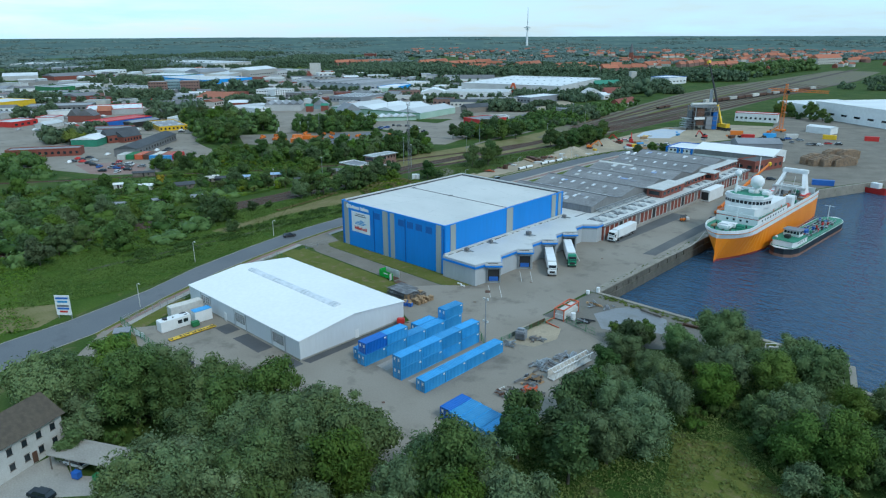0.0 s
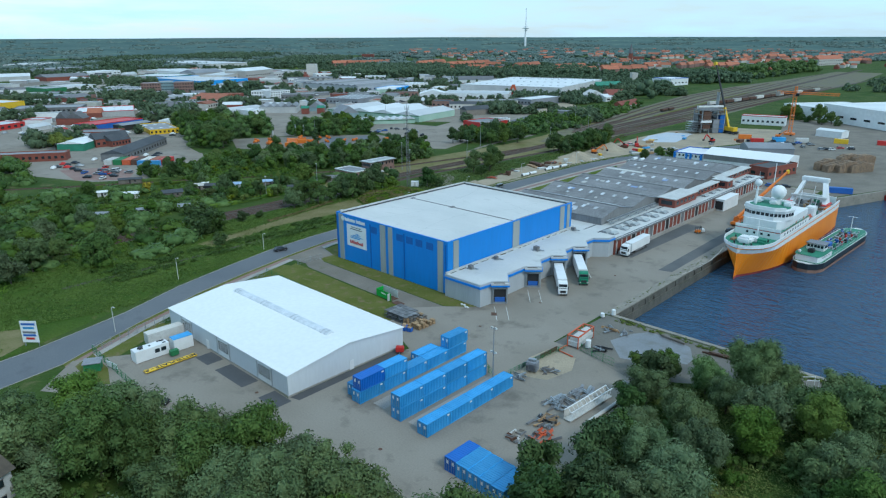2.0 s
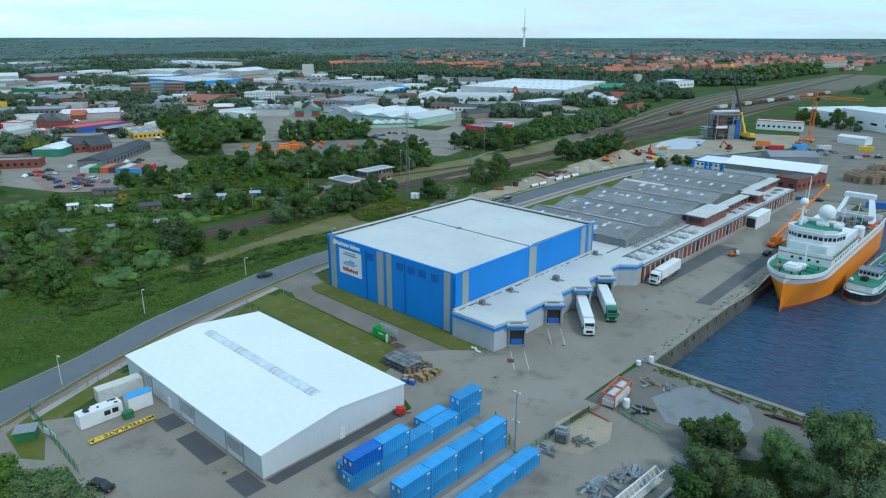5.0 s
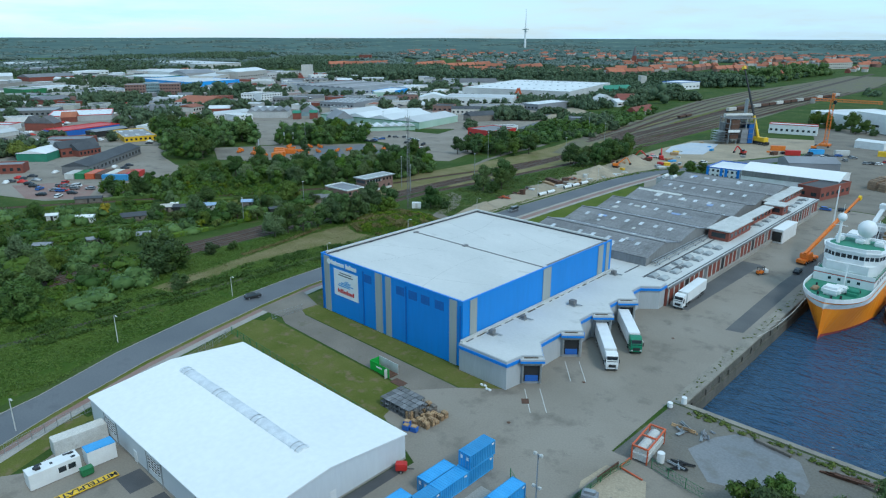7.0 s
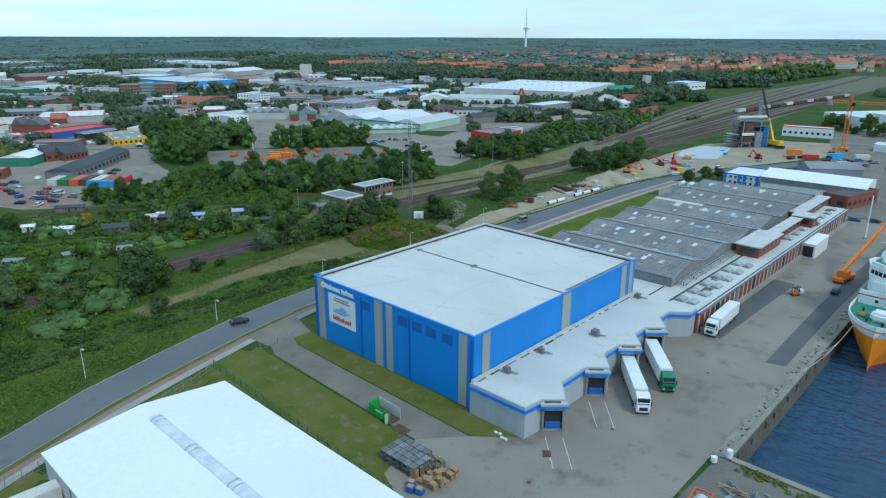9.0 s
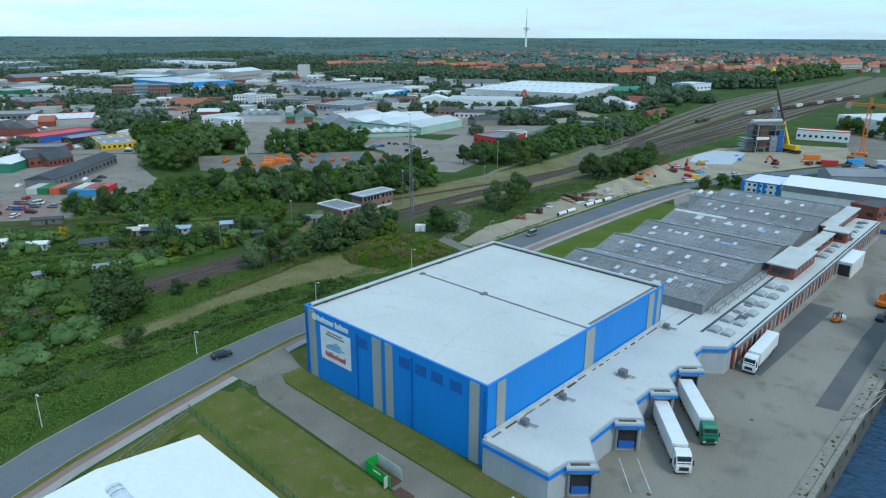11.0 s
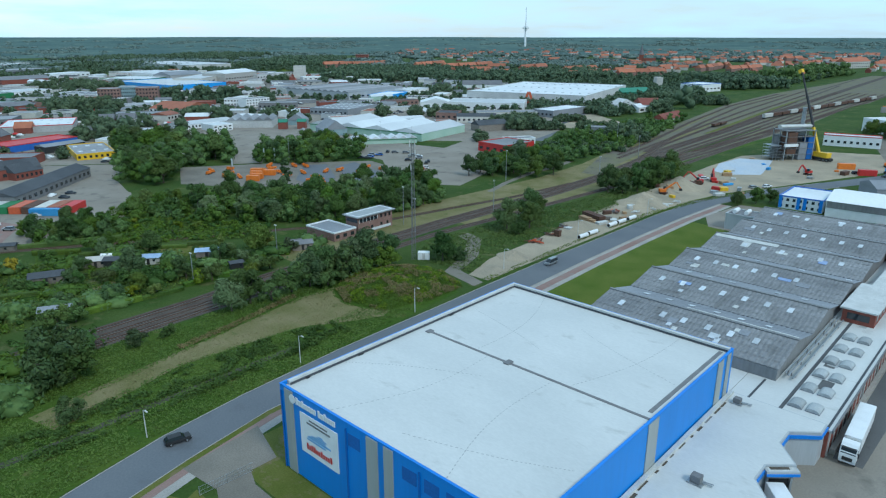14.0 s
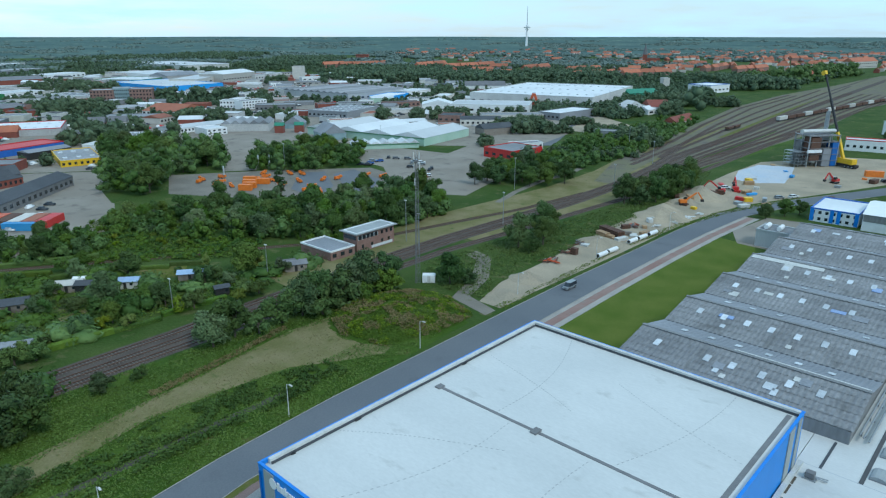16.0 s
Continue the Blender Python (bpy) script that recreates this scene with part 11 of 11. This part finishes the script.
dark_belt = []
grove(-459, 113, 43, 30, 30, 19, 11.0, 0)
grove(-637, 146, 43, 38, 60, 58, 10.0, 0)
grove(-865, 229, 43, 64, 60, 82, 11.0, 0)
grove(-593, 182, 43, 16, 30, 12, 10.0, 0)
grove(-629, 221, 43, 15, 20, 6, 11.0, 0)
grove(-672, 270, 43, 74, 45, 51, 13.0, 0)
grove(-489, 206, 43, 33, 22, 19, 10.0, 0)
grove(-433, 164, 43, 12, 10, 2, 10.0, 0)
grove(-444, 137, 43, 8, 10, 2, 13.0, 0)
grove(-459, 154, 43, 10, 14, 3, 10.0, 0)
grove(-1429, 382, 43, 174, 160, 503, 12.0, 0)
grove(-1775, 544, 43, 167, 300, 773, 13.0, 0)
grove(-1118, 253, 43, 49, 40, 62, 9.0, 0)
grove(-942, 224, 43, 35, 30, 33, 9.0, 0)
grove(-1730, 678, 43, 258, 500, 1713, 14.0, 0)
grove(-1197, 656, 43, 175, 500, 1160, 14.0, 0)
grove(-801, 488, 43, 23, 40, 20, 11.0, 0)
grove(-491, 239, 43, 21, 20, 10, 10.0, 0)
grove(-452, 256, 43, 22, 30, 17, 10.0, 0)
grove(-419, 258, 43, 17, 10, 12, 6.0, 0)
grove(-768, 550, 43, 191, 260, 659, 14.0, 0)
grove(-400, 324, 43, 18, 12, 7, 9.0, 0)
grove(-380, 337, 43, 60, 16, 31, 9.0, 0)
grove(-499, 511, 43, 18, 50, 18, 11.0, 0)
grove(-611, 638, 43, 137, 160, 291, 14.0, 0)
grove(-538, 765, 43, 124, 200, 328, 14.0, 0)
grove(-270, 330, 43, 40, 40, 51, 9.0, 0)
grove(-300, 449, 43, 42, 16, 48, 6.0, 0)
grove(-265, 401, 43, 26, 12, 32, 5.0, 0)
grove(-227, 378, 43, 29, 12, 35, 5.0, 0)
grove(-176, 339, 43, 22, 40, 28, 9.0, 0)
grove(-196, 272, 43, 57, 22, 70, 3.6, 0)
grove(-231, 503, 43, 24, 50, 21, 12.0, 0)
grove(-226, 553, 43, 15, 20, 2, 19.0, 0)
grove(-269, 578, 43, 44, 40, 31, 12.0, 0)
grove(-241, 605, 43, 39, 30, 37, 9.0, 0)
grove(-344, 887, 43, 41, 80, 43, 14.0, 0)
grove(-286, 814, 43, 28, 60, 21, 14.0, 0)
grove(-286, 837, 43, 76, 120, 121, 14.0, 0)
grove(-358, 241, 43, 31, 8, 25, 5.0, 0)
grove(-243, 277, 43, 9, 14, 6, 7.0, 0)
grove(-196, 249, 43, 14, 14, 7, 8.0, 0)
grove(-279, 474, 43, 29, 14, 29, 6.0, 0)
grove(-388, 414, 43, 25, 6, 15, 5.0, 0)
grove(-253, 347, 43, 28, 10, 19, 6.0, 0)
grove(-797, 658, 43, 18, 60, 18, 12.0, 0)
grove(-677, 364, 43, 38, 14, 17, 9.0, 0)
grove(-708, 288, 43, 18, 20, 9, 10.0, 0)
grove(-303, 954, 72, 94, 60, 62, 16.0, 1)
grove(-262, 993, 88, 321, 60, 162, 20.0, 1)
grove(-695, 73, 42, 35, 40, 45, 9.0, 0)
grove(-626, 142, 42, 35, 50, 38, 11.0, 0)
grove(-995, 267, 41, 22, 40, 22, 10.0, 0)
grove(-909, 263, 41, 33, 40, 28, 11.0, 0)
grove(-532, 31, 42, 19, 20, 12, 9.0, 0)
grove(-361, -5, 42, 30, 26, 20, 10.0, 0)
grove(-399, 42, 42, 12, 14, 8, 7.0, 0)
grove(-377, 62, 42, 14, 10, 5, 8.0, 0)
grove(-438, 100, 42, 44, 40, 45, 10.0, 0)
grove(-562, 63, 42, 15, 14, 6, 9.0, 0)
for _ in range(60000):
    d = 330 + 4000 * r.uniform() ** 2.2
    a = radians(r.uniform(4, 82))
    x, y = 60 - d * math.sin(a), -70 + d * math.cos(a)
    if -235 - 0.02 * y < x < -100 and y > 60:
        continue
    dens = noise.noise((x / 300, y / 300, 1.3)) + 0.5 * noise.noise((x / 70, y / 70, 7.7))
    if d > 2300 and r.uniform() < 0.3:
        continue
    if d < 900 and x > -112:
        continue
    if d < 620:
        if dens > 0.12 and len(near) < 700 and free(x, y, 5) and not inside((x, y), [(-260, 60), (-200, 20), (-330, -50), (-420, 40)]):
            near.append((x, y, r.uniform(1.6, 3.0), r.uniform(3, 6)))
    elif d < 1500:
        estate = inside((x, y), ESTATE)
        if dens > (0.3 if estate else -0.16) and len(mid) < 6400 and free(x, y, 5):
            mid.append((x, y, *((r.uniform(2, 3.4), r.uniform(4, 7)) if estate else (r.uniform(3, 5), r.uniform(6, 10)))))
    elif dens > (0.0 if d < 2300 else 0.2) and len(far) < 3800 and not (noise.noise((x / 420, y / 160, 9.1)) > 0.28):
        far.append((x, y, r.uniform(9, 24), r.uniform(8, 13), rise_at(math.hypot(x - 60, y + 70)) - (5.5 if d > 2300 else 2.0)))
crown_mass("belt_trees", dark_belt, "leaf_dark", "tall dark belt of trees along the railway", 60, 1.3, 34, "trees", 4, (3, 5))
crown_mass("street_trees", near, "far_leaf", "green trees between the halls of the trading estate", 200, 0.75, 31, "trees", 5)
crown_mass("town_trees", mid, "far_leaf", "green trees of the town and its gardens", 48, 1.3, 32, "trees", 3, (3, 5))
crown_mass("far_woods", far, "hazed_wood", "far woods with bluish haze painted into their green", 12, 3.2, 33, "woods", 1, (3, 6))
# land that rises towards the horizon, distance haze mixed into its colour
bm = B()
prev = None
for k in range(121):
    a = radians(-14 + 116 * k / 120)
    cur = []
    for d, z in RISE:
        zz = z * (1 + 0.05 * noise.noise((k * 0.11, d * 0.01, 0)) + (0.02 * noise.noise((k * 1.7, d, 5)) if d > 4000 else 0))
        cur.append(bm.verts.new((60 - d * math.sin(a), -70 + d * math.cos(a), zz)))
    if prev:
        for i in range(len(RISE) - 1):
            bm.faces.new((prev[i], cur[i], cur[i + 1], prev[i + 1]))
    prev = cur
bmesh.ops.recalc_face_normals(bm, faces=bm.faces[:])
structure("backdrop", bm, "hazed_ridge", "far woods and pale fields towards the horizon, haze painted in", "hills")

# ---- television tower ----
tv = thing("television_tower", (-1885, 2582, 0), "slim white television tower with a round platform", "tower")
part("shaft", rod(B(), (0, 0, 0), (0, 0, 105), 5.5, 3.2, 16), "white", tv)
bm = B()
for z, rr, h in ((84, 9, 3), (92, 16, 3.5), (99, 9, 3)):
    rod(bm, (0, 0, z), (0, 0, z + h), rr * 0.85, rr, 20)
part("platform", bm, "white", tv)
part("antenna", rod(B(), (0, 0, 105), (0, 0, 185), 1.6, 0.7, 8), "steel", tv)
church = thing("church", pose(-753, 1504, 0, 0, 0, 30), "brick church with a pointed grey spire", "church")
part("nave", box(B(), 6, -7, 0, 34, 7, 12), "red_brick", church)
part("tower", box(B(), -5, -5, 0, 5, 5, 20), "red_brick", church)
part("spire", rod(B(), (0, 0, 20), (0, 0, 44), 6.5, 0.2, 8), "tile_grey", church)
